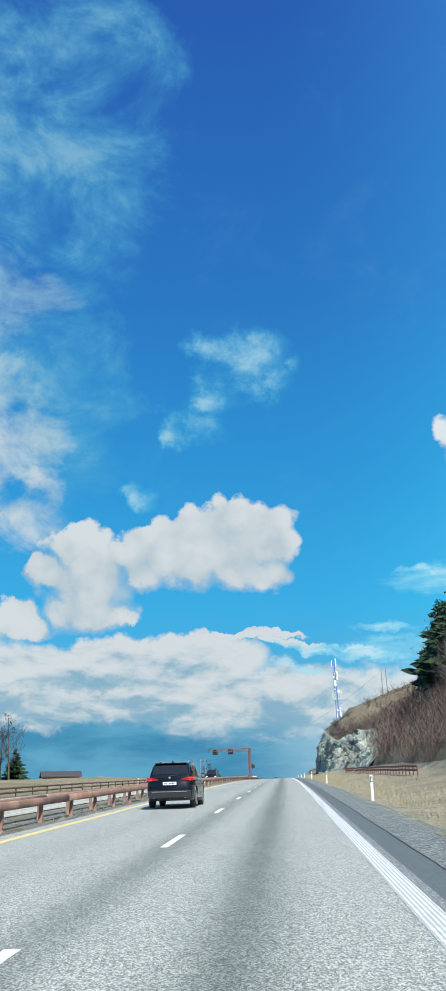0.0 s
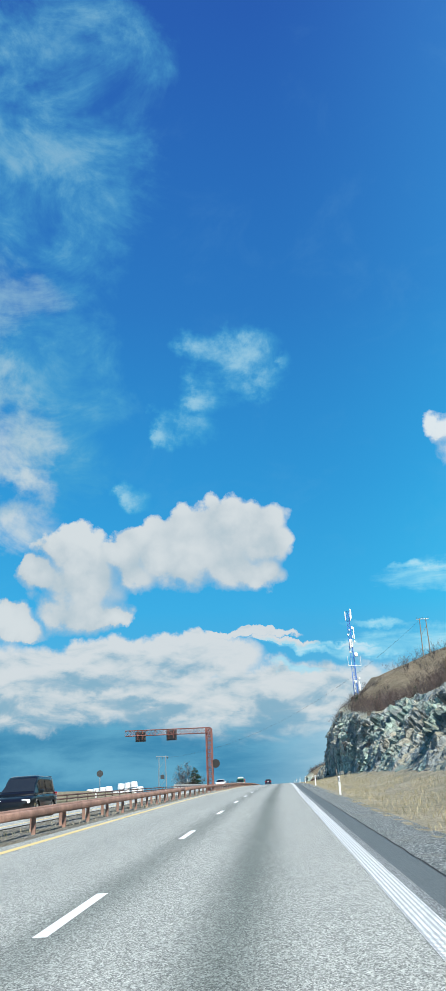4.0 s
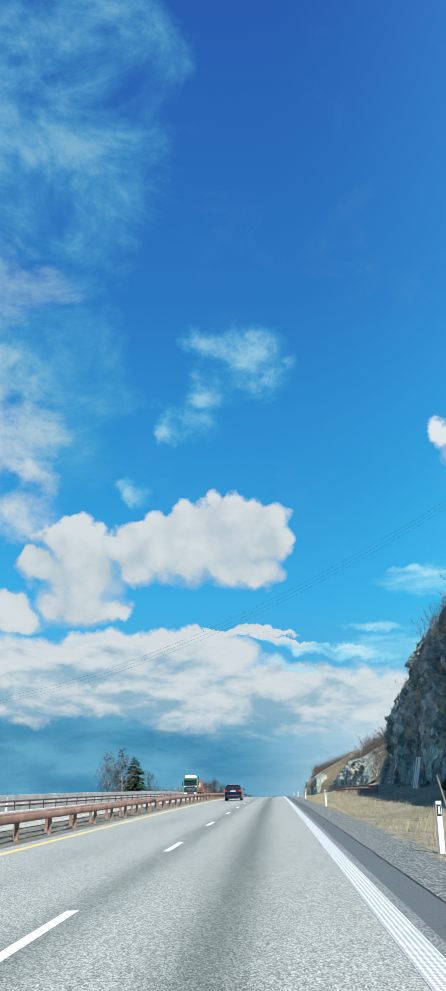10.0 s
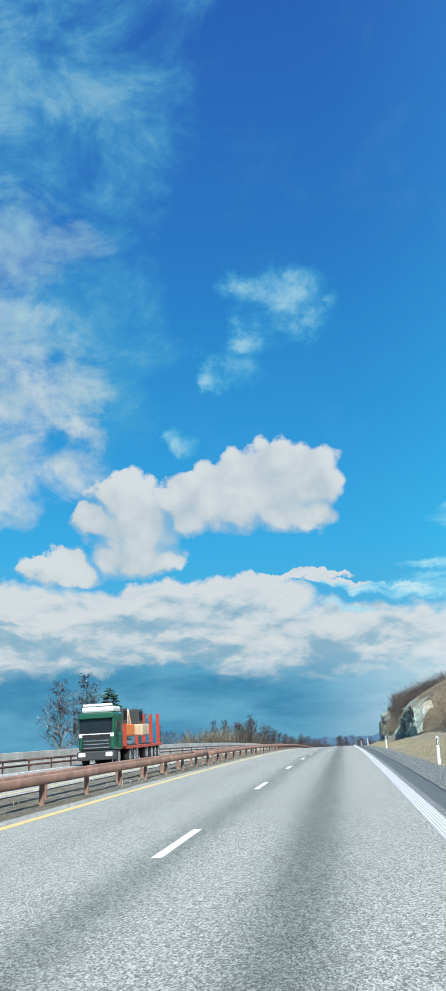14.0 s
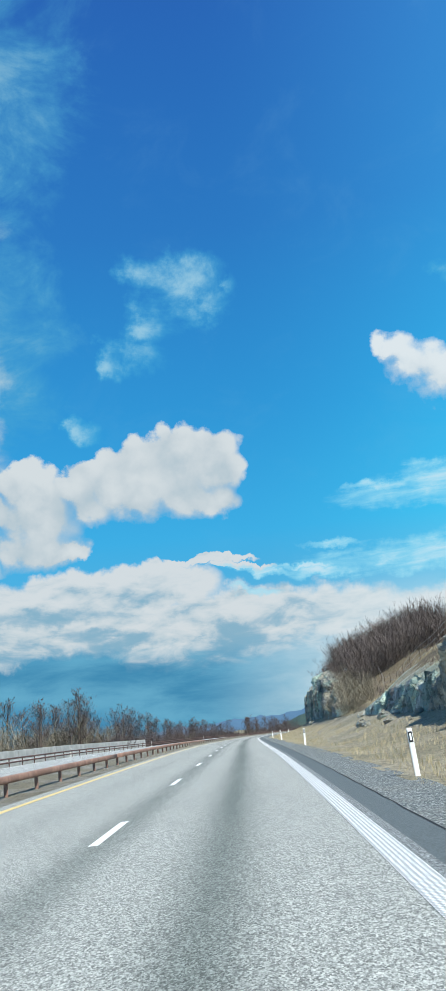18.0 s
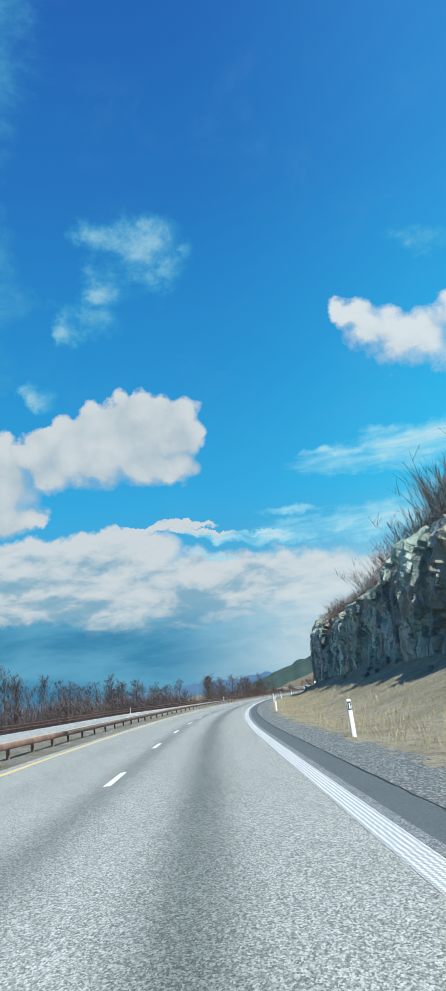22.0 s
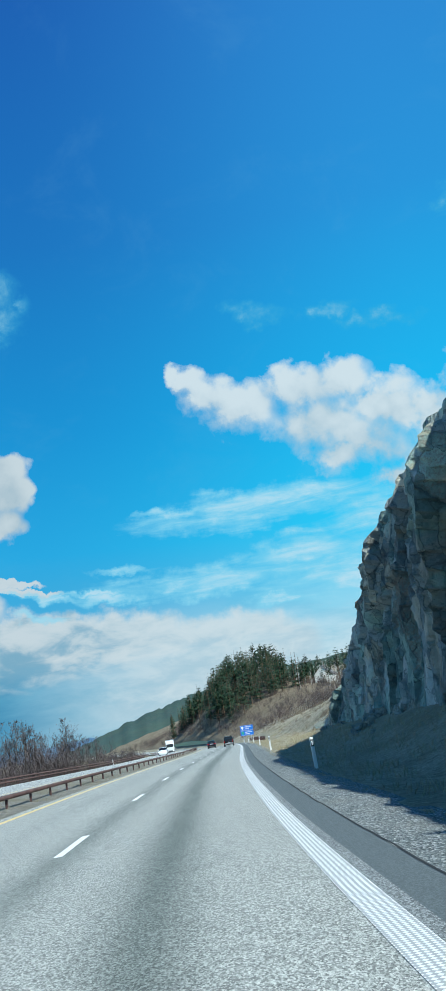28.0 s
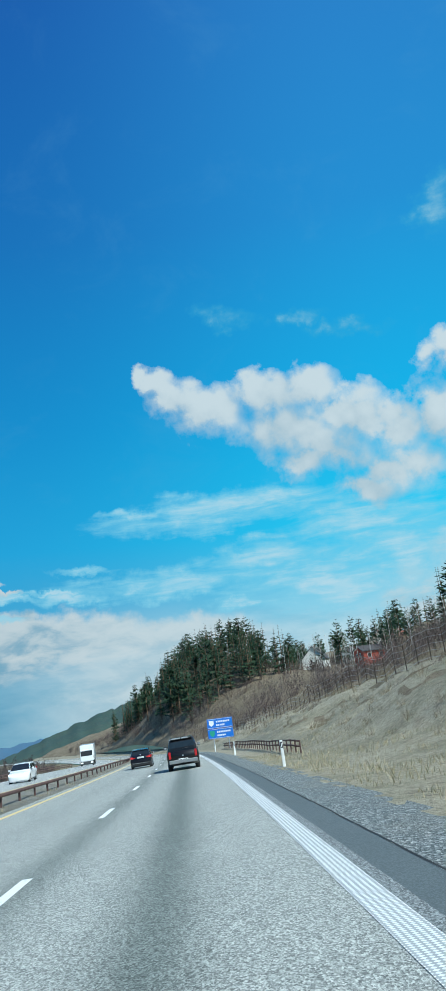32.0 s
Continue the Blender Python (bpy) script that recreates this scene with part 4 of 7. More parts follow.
LEAN = [(-60, 0.6), (150, 1.0), (215, 0.75), (250, 0.30), (300, 0.16), (345, 0.14), (400, 0.5), (460, 0.5), (486, 0.14), (508, 0.14), (540, 0.6), (580, 0.35), (640, 0.2), (720, 0.12), (780, 0.12), (815, 0.25), (850, 0.4), (870, 0.6)]
# slope of the hill above the rim: within 12 m, and further up
RISE1 = [(-60, 0.95), (120, 0.95), (170, 0.55), (230, 0.30), (286, 0.40), (315, 0.75), (341, 1.0), (360, 0.6), (380, 0.5), (480, 0.5), (550, 0.62), (590, 0.40), (720, 0.25), (800, 0.30), (840, 0.50), (862, 0.66), (885, 0.46), (912, 0.38), (960, 0.29), (1000, 0.26), (1060, 0.34), (1420, 0.30)]
RISE2 = [(-60, 0.55), (170, 0.4), (250, 0.30), (345, 0.35), (380, 0.30), (480, 0.30), (560, 0.36), (640, 0.25), (800, 0.26), (850, 0.40), (900, 0.36), (960, 0.32), (1060, 0.27), (1420, 0.25)]


def table(t, s):
    t = np.array(t, float)
    return np.interp(s, t[:, 0], t[:, 1])


def rim(s):
    """Where the rock ends above: how far to the right, and how high."""
    rock = table(ROCK, s)
    return table(FOOT_U, s) + table(LEAN, s) * rock, table(FOOT_H, s) + rock


def hill_height(s, u):
    """Height above the road's level, right of it, behind the rim of the rock."""
    ru, rh = rim(s)
    d = np.maximum(0, u - ru)
    h = rh + table(RISE1, s) * np.minimum(d, 12) + table(RISE2, s) * np.clip(d - 12, 0, 140) + 0.06 * np.maximum(0, d - 152)
    h = h + 21.0 * np.exp(-((s - 1165) / 70) ** 2 - ((u - 38) / 22) ** 2)
    return h + np.minimum(1, d / 4) * (1.5 * fbm(s * 0.09, u * 0.09, 21) + 0.55 * fbm(s * 0.4, u * 0.4, 22))


def verge_height(s, u):
    fu, fh = table(FOOT_U, s), table(FOOT_H, s)
    k = np.clip((u - 5.0) / (fu - 5.0), 0, 1)
    h = np.where(u < 5.0, -0.09 - 0.05 * (u - 3.6), -0.16 + (fh + 0.16) * k ** 1.5)
    return h + 0.10 * fbm(s * 0.7, u * 0.7, 31) * np.clip((u - 3.6) / 2, 0, 1)


def build_right_land():
    s = np.arange(S0, S1, 1.5)
    k = np.linspace(0, 1, 26)
    ss, kk = np.meshgrid(s, k, indexing="ij")
    # past the last cutting the grass runs on up the slope
    reach = np.interp(ss, [860, 884, 1020, 1070], [1.7, 12.0, 12.0, 1.7])
    uu = 3.20 + 0.16 * fbm(ss * 0.5, ss * 0, 33) + (table(FOOT_U, ss) + reach - 3.20) * kk
    up = np.maximum(0, uu - table(FOOT_U, ss))
    bank = np.clip((reach - 1.7) / 4, 0, 1)
    hh = (1 - bank) * (verge_height(ss, uu) + 0.6 * table(RISE1, ss) * up) + bank * np.where(up > 0, hill_height(ss, uu) + 0.07, verge_height(ss, uu))
    sheet("grass_verge", atv(ss, uu, hh).reshape(-1, 3), grid_faces(len(s), 26), M["verge"], label="straw-coloured dead grass verge sloping up from the gravel", category="verge", kind="structure")
    d = np.array([0.2, 1.1, 1.5, 1.9, 2.4, 3.5, 5, 7, 9, 12, 15, 19, 24, 30, 38, 48, 62, 80, 104, 140, 200, 320])
    s = np.arange(S0 - 100, S1, 3.0)
    ss, dd = np.meshgrid(s, d, indexing="ij")
    ru, _ = rim(ss)
    uu = ru + dd
    hh = hill_height(ss, uu) - np.where(dd < 1, 0.7, 0) - np.where(dd < 1.4, 0.12, 0)
    sheet("hillside", atv(ss, uu, hh).reshape(-1, 3), grid_faces(len(s), len(d)), M["hill"], label="brown hillside of dead grass, soil and brush above the road", category="hillside", kind="structure")


def build_rock(name, s0, s1, label, tall=1.0, step=0.26, rows=60):
    s = np.arange(s0, s1, step)
    v = np.concatenate([np.linspace(-0.06, 0.97, rows - 6), [1.0, 1.02, 1.06, 1.12, 1.2, 1.3]])
    ss, vv = np.meshgrid(s, v, indexing="ij")
    rock = table(ROCK, ss) + 0.5 * np.minimum(1, table(ROCK, ss)) * (blocks(ss / 3.1, ss * 0 + 0.5, 47) + 0.4 * blocks(ss / 1.1, ss * 0 + 3.5, 48))
    rock = np.maximum(rock, 0.02)
    lean = table(LEAN, ss)
    vf = np.minimum(vv, 1.0)
    h = table(FOOT_H, ss) + rock * vf
    over = np.maximum(vv - 1.0, 0)
    u = table(FOOT_U, ss) + lean * rock * vf + over * 12.0
    h = h + over * np.where(over > 0, -0.6, 0) + 0.10
    # broken faces: tall slabs, blocks, chips; the steps lie along slanting joints
    x, y = ss + 0.22 * h, h - 0.10 * ss
    x, y = x + 0.5 * fbm(ss * 0.8, h * 0.8, 38), y + 0.5 * fbm(ss * 0.8, h * 0.8, 39)
    y = y / tall
    big = 1.15 * blocks(x / 5.2, y / 5.6, 41) + 0.80 * blocks(x / 2.4 + 7, y / 2.0, 42)
    small = 0.44 * blocks(x / 1.05, y / 0.72, 43) + 0.20 * blocks(x / 0.5, y / 0.42, 44) + 0.12 * fbm(x * 1.6, y * 1.6, 45)
    # thin beds stepping back, one above the other
    small = small + 0.16 / tall * (blocks(x / 6.0, y / 0.55, 46))
    size = np.clip(table(ROCK, ss) / 5.0, 0.12, 1.0)
    shelf = np.clip(lean, 0.12, 1.0)
    push = 1.45 * size * (big + small) * np.clip(0.35 + vf * 1.4, 0, 1) * np.where(over > 0, 0.3, 1.0) * np.clip((1.0 - vf) / 0.14, 0.3, 1.0)
    u = u - push * 0.9
    h = h + push * shelf * 0.9 * np.clip(vf * 2, 0, 1)
    ru, _ = rim(ss)
    u = np.where(over > 0, ru + over * 10.0, u)
    h = np.where(over > 0, hill_height(ss, u) + (0.25 - over) * (0.8 + 0.9 * size * small) - 0.05, h)
    ob = sheet(name, atv(ss, u, h).reshape(-1, 3), grid_faces(len(s), len(v)), M["rock"], smooth=False, label=label, category="rock face", kind="structure")
    return ob


# ---- the land on the left ----
LEFT_D = np.array([0, 1.0, 2.5, 5, 9, 15, 24, 40, 65, 110, 180, 300, 520, 900])


def left_height(s, d):
    """Height above the road's level, d metres beyond the far edge of the opposite carriageway."""
    near = np.interp(s, [-60, 230, 300, 600, 660, 1420], [0.0, 0.0, -0.25, -0.3, -0.3, -0.3])
    berm = np.interp(s, [-60, 200, 262, 300], [1.0, 1.0, 0.5, 0.0])
    bump_ = np.interp(d, [0, 3, 10, 22, 60, 120], [0, 0.1, 1.0, 1.25, 1.0, 0.0])
    fall = np.interp(d, [0, 2, 6, 15, 40, 110, 300, 900], [0, -0.2, -0.9, -2.2, -5.5, -15, -45, -95])
    soft = np.interp(d, [0, 20, 65, 180, 520, 900], [0, 0, -1.2, -9, -40, -95])
    h = near + other_height(s) + berm * (bump_ + soft) + (1 - berm) * fall
    return h + np.clip(d / 12, 0, 1) * 0.7 * fbm(s * 0.06, d * 0.06, 51)


def build_left_land():
    s = np.arange(S0 - 200, S1 + 500, 5.0)
    ss, dd = np.meshgrid(s, LEFT_D, indexing="ij")
    sheet("left_ground", atv(ss, -18.6 - dd, left_height(ss, dd) - np.where(dd > 0, 0.0, 0.02)).reshape(-1, 3), grid_faces(len(s), len(LEFT_D))[:, ::-1], M["field"],
          label="dry field and slope falling away beside the opposite carriageway", category="field", kind="structure")
    # the low ground and the fjord, out to the horizon
    rings, spokes = np.array([0.0, 150, 400, 900, 1800, 3000, 4700]), 64
    a = np.linspace(0, 2 * math.pi, spokes, endpoint=False)
    rr, aa = np.meshgrid(rings, a, indexing="ij")
    v = np.stack([150 + rr * np.sin(aa), 500 + rr * np.cos(aa), np.full(rr.shape, -105.0)], -1).reshape(-1, 3)
    f = [(i * spokes + j, i * spokes + (j + 1) % spokes, (i + 1) * spokes + (j + 1) % spokes, (i + 1) * spokes + j) for i in range(len(rings) - 1) for j in range(spokes)]
    sheet("ground", v, f, M["water"], label="wide blue-grey fjord and low land reaching the horizon", category="water", kind="structure")


def ridge(name, mat, dist, az0, az1, tops, base, seed, rough, label):
    """A far range of hills, its skyline given in degrees as seen from the middle of the drive."""
    eye = at(560)
    a = np.linspace(az0, az1, 220)
    top = np.interp(a, [t[0] for t in tops], [t[1] for t in tops]) + rough * fbm(a * 3.0, a * 0, seed, 5)
    rows = []
    for k, (f, far) in enumerate(((0.0, 0.72), (0.35, 0.82), (0.7, 0.92), (1.0, 1.0), (0.6, 1.08), (0.0, 1.2))):
        r = dist * far
        z = base + (eye.z + dist * np.tan(np.radians(top)) - base) * f + (dist * 0.002) * fbm(a * 5, a * 0 + k, seed + k) * (f > 0)
        rows.append(np.stack([eye.x + r * np.sin(np.radians(a)), eye.y + r * np.cos(np.radians(a)), z], -1))
    v = np.array(rows).reshape(-1, 3)
    return sheet(name, v, grid_faces(6, len(a)), mat, label=label, category="hills", kind="structure")


build_road()
build_right_land()
build_left_land()
build_rock("rock_face_1", 127, 374, "tall dark blasted rock face, grey-green with ledges of dead grass")
build_rock("rock_face_2", 393, 473, "low grey-green rounded rock outcrop on the slope", 1.2)
build_rock("rock_face_3", 485, 549, "dark broken rock outcrop beside the verge")
build_rock("rock_face_4", 567, 868, "long sheer dark rock cutting with vertical drill seams and rusty patches", 3.2)
# far range, its aerial haze painted as a blue base colour
ridge("far_hills", M["haze_blue"], 4300, -60, 8, [(-60, -0.6), (-30, -0.9), (-18, -1.05), (-12, -0.85), (-6, -1.1), (0, -0.85), (4, -0.75), (8, -0.6)], -104, 61, 0.25, "low hills beyond the fjord, tinted with the blue haze of distance")
ridge("forest_hill", M["far_wood"], 1900, -4, 40, [(-4, -3.2), (1, -2.4), (4.8, -1.2), (7.2, -0.4), (9.8, 0.4), (12, 1.0), (16, 1.8), (22, 2.2), (40, 2.5)], -100, 71, 0.10, "wooded green hill far down the valley")

# ---- rails and roadside furniture ----
def sweep(profile, s0, s1, u, h, step=4.0):
    """A bar of the given cross profile (across, up) along the road."""
    bm = bmesh.new()
    prev = None
    s = s0
    while s < s1 + 0.01:
        p = heading(s)
        side = Vector((math.cos(p), -math.sin(p), 0))
        o = at(s, u, h(s) if callable(h) else h)
        ring = [bm.verts.new(o + side * a + Vector((0, 0, b))) for a, b in profile]
        if prev:
            for k in range(len(ring)):
                bm.faces.new((prev[k], prev[(k + 1) % len(ring)], ring[(k + 1) % len(ring)], ring[k]))
        else:
            bm.faces.new(ring[::-1])
        prev = ring
        s += step
    bm.faces.new(prev)
    return bm


def round_profile(w, h, n=12, power=3.0):
    out = []
    for k in range(n):
        a = 2 * math.pi * k / n
        c, s = math.cos(a), math.sin(a)
        out.append((w / 2 * math.copysign(abs(c) ** (2 / power), c), h / 2 * math.copysign(abs(s) ** (2 / power), s)))
    return out


def shared(name, me, m, parent):
    ob = new(name, me)
    ob.parent = parent
    ob.matrix_world = m
    return ob


def mesh_of(bm, name, mat):
    me = bpy.data.meshes.new(name)
    bm.to_mesh(me)
    bm.free()
    me.materials.append(mat)
    return me


def guard_rail(name, u, s0, s1, bars, spacing, post, mat, label, h=None, phase=0.0, lift=0.0):
    """bars: (height of the middle, profile). Posts stand every spacing metres."""
    h = h or (lambda s: 0.0)
    rail = thing(name, Matrix.Identity(4), label, "guard rail", "guard rails beside the road")
    for z, profile in bars:
        s = s0
        while s < s1 - 1:
            part("rail", sweep(profile, s, min(s + 48, s1), u, lambda q: h(q) + z), mat, rail, smooth=True)
            s += 48
    w, d, top = post
    bm = bmesh.new()
    box(bm, -w / 2, w / 2, -d / 2, d / 2, -0.5, top, 0.012)
    me = mesh_of(bm, "post", mat)
    s = s0 + phase
    while s < s1:
        p = at(s, u + lift, h(s))
        shared("post", me, pose(*p, 0, 0, turn(s)), rail)
        s += spacing
    return rail


def build_rails():
    pipe = round_profile(0.16, 0.25)
    slim = round_profile(0.10, 0.13, 8)
    med = lambda s: -0.06
    guard_rail("guard_rail", -8.1, -58, 614, [(0.61, pipe)], 4.0, (0.13, 0.10, 0.56), M["rust"], "rust-brown weathering-steel guard rail on stout posts in the median", med, 1.0, -0.10)
    guard_rail("guard_rail", -8.95, -58, 486, [(0.60, pipe)], 4.0, (0.13, 0.10, 0.56), M["rust"], "rust-brown weathering-steel rail facing the opposite carriageway", lambda s: -0.04 + 0.4 * float(other_height(s)), 3.0, 0.10)
    guard_rail("guard_rail", -19.25, -58, 1010, [(0.70, slim), (0.40, slim)], 4.0, (0.08, 0.08, 0.74), M["rust_dark"], "slim two-bar brown rail along the far edge of the opposite road", lambda s: float(other_height(s)) - 0.1, 0.5)
    box_bar = round_profile(0.12, 0.17, 8, 6.0)
    guard_rail("guard_rail", -8.15, 614, 1010, [(0.56, box_bar)], 4.0, (0.10, 0.09, 0.52), M["rust_dark"], "slimmer dark brown steel rail on posts in the median", med, 1.0, -0.08)
    low = round_profile(0.09, 0.16, 8)
    thin = round_profile(0.07, 0.10, 8)
    for u, s0, s1, bar, paint in ((9.6, 70, 144, low, "rust_red"), (9.4, 346, 404, low, "rust_red"), (5.9, 888, 960, thin, "rust_dark")):
        guard_rail("roadside_rail", u, s0, s1, [(0.66, bar), (0.38, bar)], 2.0, (0.08, 0.08, 0.72), M[paint], "low red-brown steel rail set back on the verge", lambda s, u=u: float(verge_height(np.array(s), np.array(u))))


def build_wall():
    """Pale concrete barrier behind the far rail."""
    wall = thing("concrete_barrier", Matrix.Identity(4), "pale stained concrete barrier of long panels beyond the far rail", "barrier", kind="structure")
    s, k = 272.0, 0
    while s < 624:
        top = float(np.interp(s, [272, 340, 420, 560, 624], [1.0, 1.0, 1.05, 1.25, 1.3]))
        e = s + 5.94
        bm = bmesh.new()
        bottom = [(-0.16, -0.6), (0.16, -0.6), (0.16, 0.25), (0.10, 0.40), (0.08, top - 0.02), (0.06, top), (-0.06, top), (-0.08, top - 0.02)]
        rings = []
        for q in (s, e):
            p = heading(q)
            side = Vector((math.cos(p), -math.sin(p), 0))
            o = at(q, -20.6, float(other_height(q)) + 0.0)
            rings.append([bm.verts.new(o + side * a + Vector((0, 0, b + 0.012 * hashed(np.array(k), 0, 3)))) for a, b in bottom])
        n = len(bottom)
        for j in range(n):
            bm.faces.new((rings[0][j], rings[0][(j + 1) % n], rings[1][(j + 1) % n], rings[1][j]))
        bm.faces.new(rings[0][::-1])
        bm.faces.new(rings[1])
        part("panel", bm, M["concrete"], wall)
        s, k = s + 6.0, k + 1


def build_delineators():
    """White plastic edge posts with a black band and a reflector."""
    def one(m):
        d = thing("edge_post", m, "white plastic roadside edge post with a black-framed reflector", "edge post", "edge posts along the shoulder")
        part("shaft", boxed(-0.06, 0.06, -0.045, 0.045, -0.3, 1.0, 0.02), M["white"], d)
        band = part("band", boxed(-0.045, 0.045, -0.056, 0.056, 0.70, 0.93, 0.008), M["black"], d, "black band near the top")
        part("reflector", boxed(-0.022, 0.022, -0.062, 0.062, 0.74, 0.89, 0.005), M["sign_white"], band, "silvery reflector plate")
        return d
    spots = [3, 43, 82.5, 122, 162, 203, 246.5, 286, 326, 366, 406, 446, 486, 521, 557, 594, 633, 673, 706, 738, 770, 805, 843, 876, 908, 940]
    first = None
    rng = random.Random(3)
    for s in spots:
        m = pose(*at(s, 3.55, -0.06), rng.uniform(-2, 2), rng.uniform(-2.5, 1.5), turn(s) + rng.uniform(-6, 6))
        first = copy_thing(first, m) if first else one(m)
    tall = None
    for s in (120, 200, 330, 400, 470, 560, 628, 700, 790, 880):
        m = pose(*at(s, -19.7, float(other_height(s)) - 0.1), 0, rng.uniform(-2, 2), turn(s))
        tall = copy_thing(tall, m) if tall else one(m)


def stick(name, m, size, mat, label, category):
    ob = part(name, boxed(-size[0] / 2, size[0] / 2, -size[1] / 2, size[1] / 2, -0.1, size[2], 0.008), mat)
    ob.matrix_world = m
    return tagged(ob, label, category)


def build_small():
    v = lambda s, u: float(verge_height(np.array(float(s)), np.array(float(u))))
    for s, u, lean in ((256, 7.0, -8), (304, 7.3, -14), (210, 6.4, -6)):
        stick("marker_stake", pose(*at(s, u, v(s, u)), 3, lean, turn(s)), (0.07, 0.07, 1.5), M["wood_post"], "weathered wooden marker stake leaning on the verge", "stake")
    stick("loose_plank", pose(*at(722.5, 8.4, v(722.5, 8.4) - 0.05), 8, -38, turn(722)), (0.12, 0.05, 1.9), M["wood_post"], "grey weathered plank leaning out of the dead grass", "plank")
    for i, (s, y) in enumerate(((336.0, 0), (336.8, 6), (337.5, -4))):
        stick("leaning_board", pose(*at(s, 11.3, v(s, 11.3)), y, 12, turn(s)), (0.06, 0.35, 2.4), M["white_wood"], "pale board leaning against the foot of the rock", "board")
    rng = random.Random(8)
    def boulder(seed, r):
        bm = bmesh.new()
        bmesh.ops.create_icosphere(bm, subdivisions=3, radius=1.0)
        for q in bm.verts:
            d = q.co.normalized()
            k = 1 + 0.55 * noise.cell(d * 1.3 + Vector((seed, 0, 0))) * 0.35 + 0.30 * noise.noise(d * 1.1 + Vector((seed, 3, 0))) + 0.10 * noise.noise(d * 4 + Vector((0, seed, 0)))
            q.co = Vector((d.x * 1.15, d.y * 0.95, d.z * 0.75)) * r * k
        return bm
    meshes = [mesh_of(boulder(i * 3.7, 1.0), "boulder", M["rock"]) for i in range(5)]
    spots = [(721.0, 8.0, 0.42)]
    for a, b, n in ((230, 360, 30), (495, 545, 14), (580, 840, 46)):
        for _ in range(n):
            s = rng.uniform(a, b)
            fu = float(table(FOOT_U, s))
            spots.append((s, fu - abs(rng.gauss(0.2, 0.9)), rng.choice((0.12, 0.16, 0.22, 0.3, 0.45))))
    for s, u, r in spots:
        ob = new("boulder", rng.choice(meshes))
        ob.matrix_world = pose(*at(s, u, v(s, u) + 0.35 * r), rng.uniform(-20, 20), rng.uniform(-20, 20), rng.uniform(0, 360)) @ Matrix.Scale(r, 4)
        tagged(ob, "angular grey boulder fallen from the rock onto the verge", "boulder", "boulders at the foot of the rock")


def lattice(parent, name, a, b, width, bays, mat, r=0.035, brace=0.018):
    """A square lattice girder from a to b: four chords, and the bracing of each side."""
    a, b = Vector(a), Vector(b)
    d = (b - a).normalized()
    x = d.cross(Vector((0, 1, 0)) if abs(d.y) < 0.9 else Vector((1, 0, 0))).normalized()
    y = d.cross(x)
    w = width / 2
    corners = [x * w + y * w, x * w - y * w, -x * w - y * w, -x * w + y * w]
    for c in corners:
        part(name + "_chord", tubed([a + c, b + c], r, 6), mat, parent)
    for i in range(4):
        bm = bmesh.new()
        c0, c1 = corners[i], corners[(i + 1) % 4]
        for k in range(bays):
            p, q = a.lerp(b, k / bays), a.lerp(b, (k + 1) / bays)
            tube(bm, [p + c0, q + c1] if k % 2 == 0 else [p + c1, q + c0], brace, 4, False)
            tube(bm, [q + c0, q + c1], brace * 0.8, 4, False)
        part(name + "_bracing", bm, mat, parent)


def build_gantry():
    s = 211.5
    g = thing("sign_gantry", pose(*at(s, -8.55, -0.1), 0, 0, turn(s)), "rust-brown lattice gantry arm over the opposite carriageway", "gantry")
    for y in (-0.62, 0.62):
        lattice(g, "leg", (0, y, 0), (0, y, 7.2), 0.62, 15, M["rust_red"], 0.05, 0.022)
    lattice(g, "arm", (0.2, 0, 7.0), (-10.2, 0, 7.05), 0.62, 20, M["rust_red"], 0.045, 0.02)
    lattice(g, "knee", (0.0, 0.62, 6.3), (0.0, -0.62, 6.9), 0.5, 3, M["rust_red"], 0.04, 0.02)
    part("base_plate", boxed(-0.5, 0.5, -1.1, 1.1, -0.25, 0.12, 0.02), M["concrete"], g)
    for x in (-4.6, -8.4):
        sign = part("sign_box", boxed(x - 0.62, x + 0.62, 0.25, 0.50, 6.05, 7.25, 0.03), M["darkgrey"], g, "dark back of a variable sign box")
        part("sign_frame", boxed(x - 0.5, x + 0.5, 0.19, 0.26, 6.15, 7.15, 0.02), M["black"], sign)
        for dx in (-0.3, 0.3):
            part("bracket", boxed(x + dx - 0.04, x + dx + 0.04, 0.10, 0.26, 6.2, 7.3, 0.008), M["rust_red"], sign)
    bm = bmesh.new()
    disc(bm, pose(0.66, 0.30, 3.15, 90, 0, 8), 0.50, 0.05, 32)
    back = part("round_sign", bm, M["black"], g, "dark grey back of a round sign")
    for z in (2.95, 3.35):
        part("clamp", boxed(0.15, 1.0, 0.33, 0.37, z - 0.03, z + 0.03, 0.005), M["darkgrey"], back)


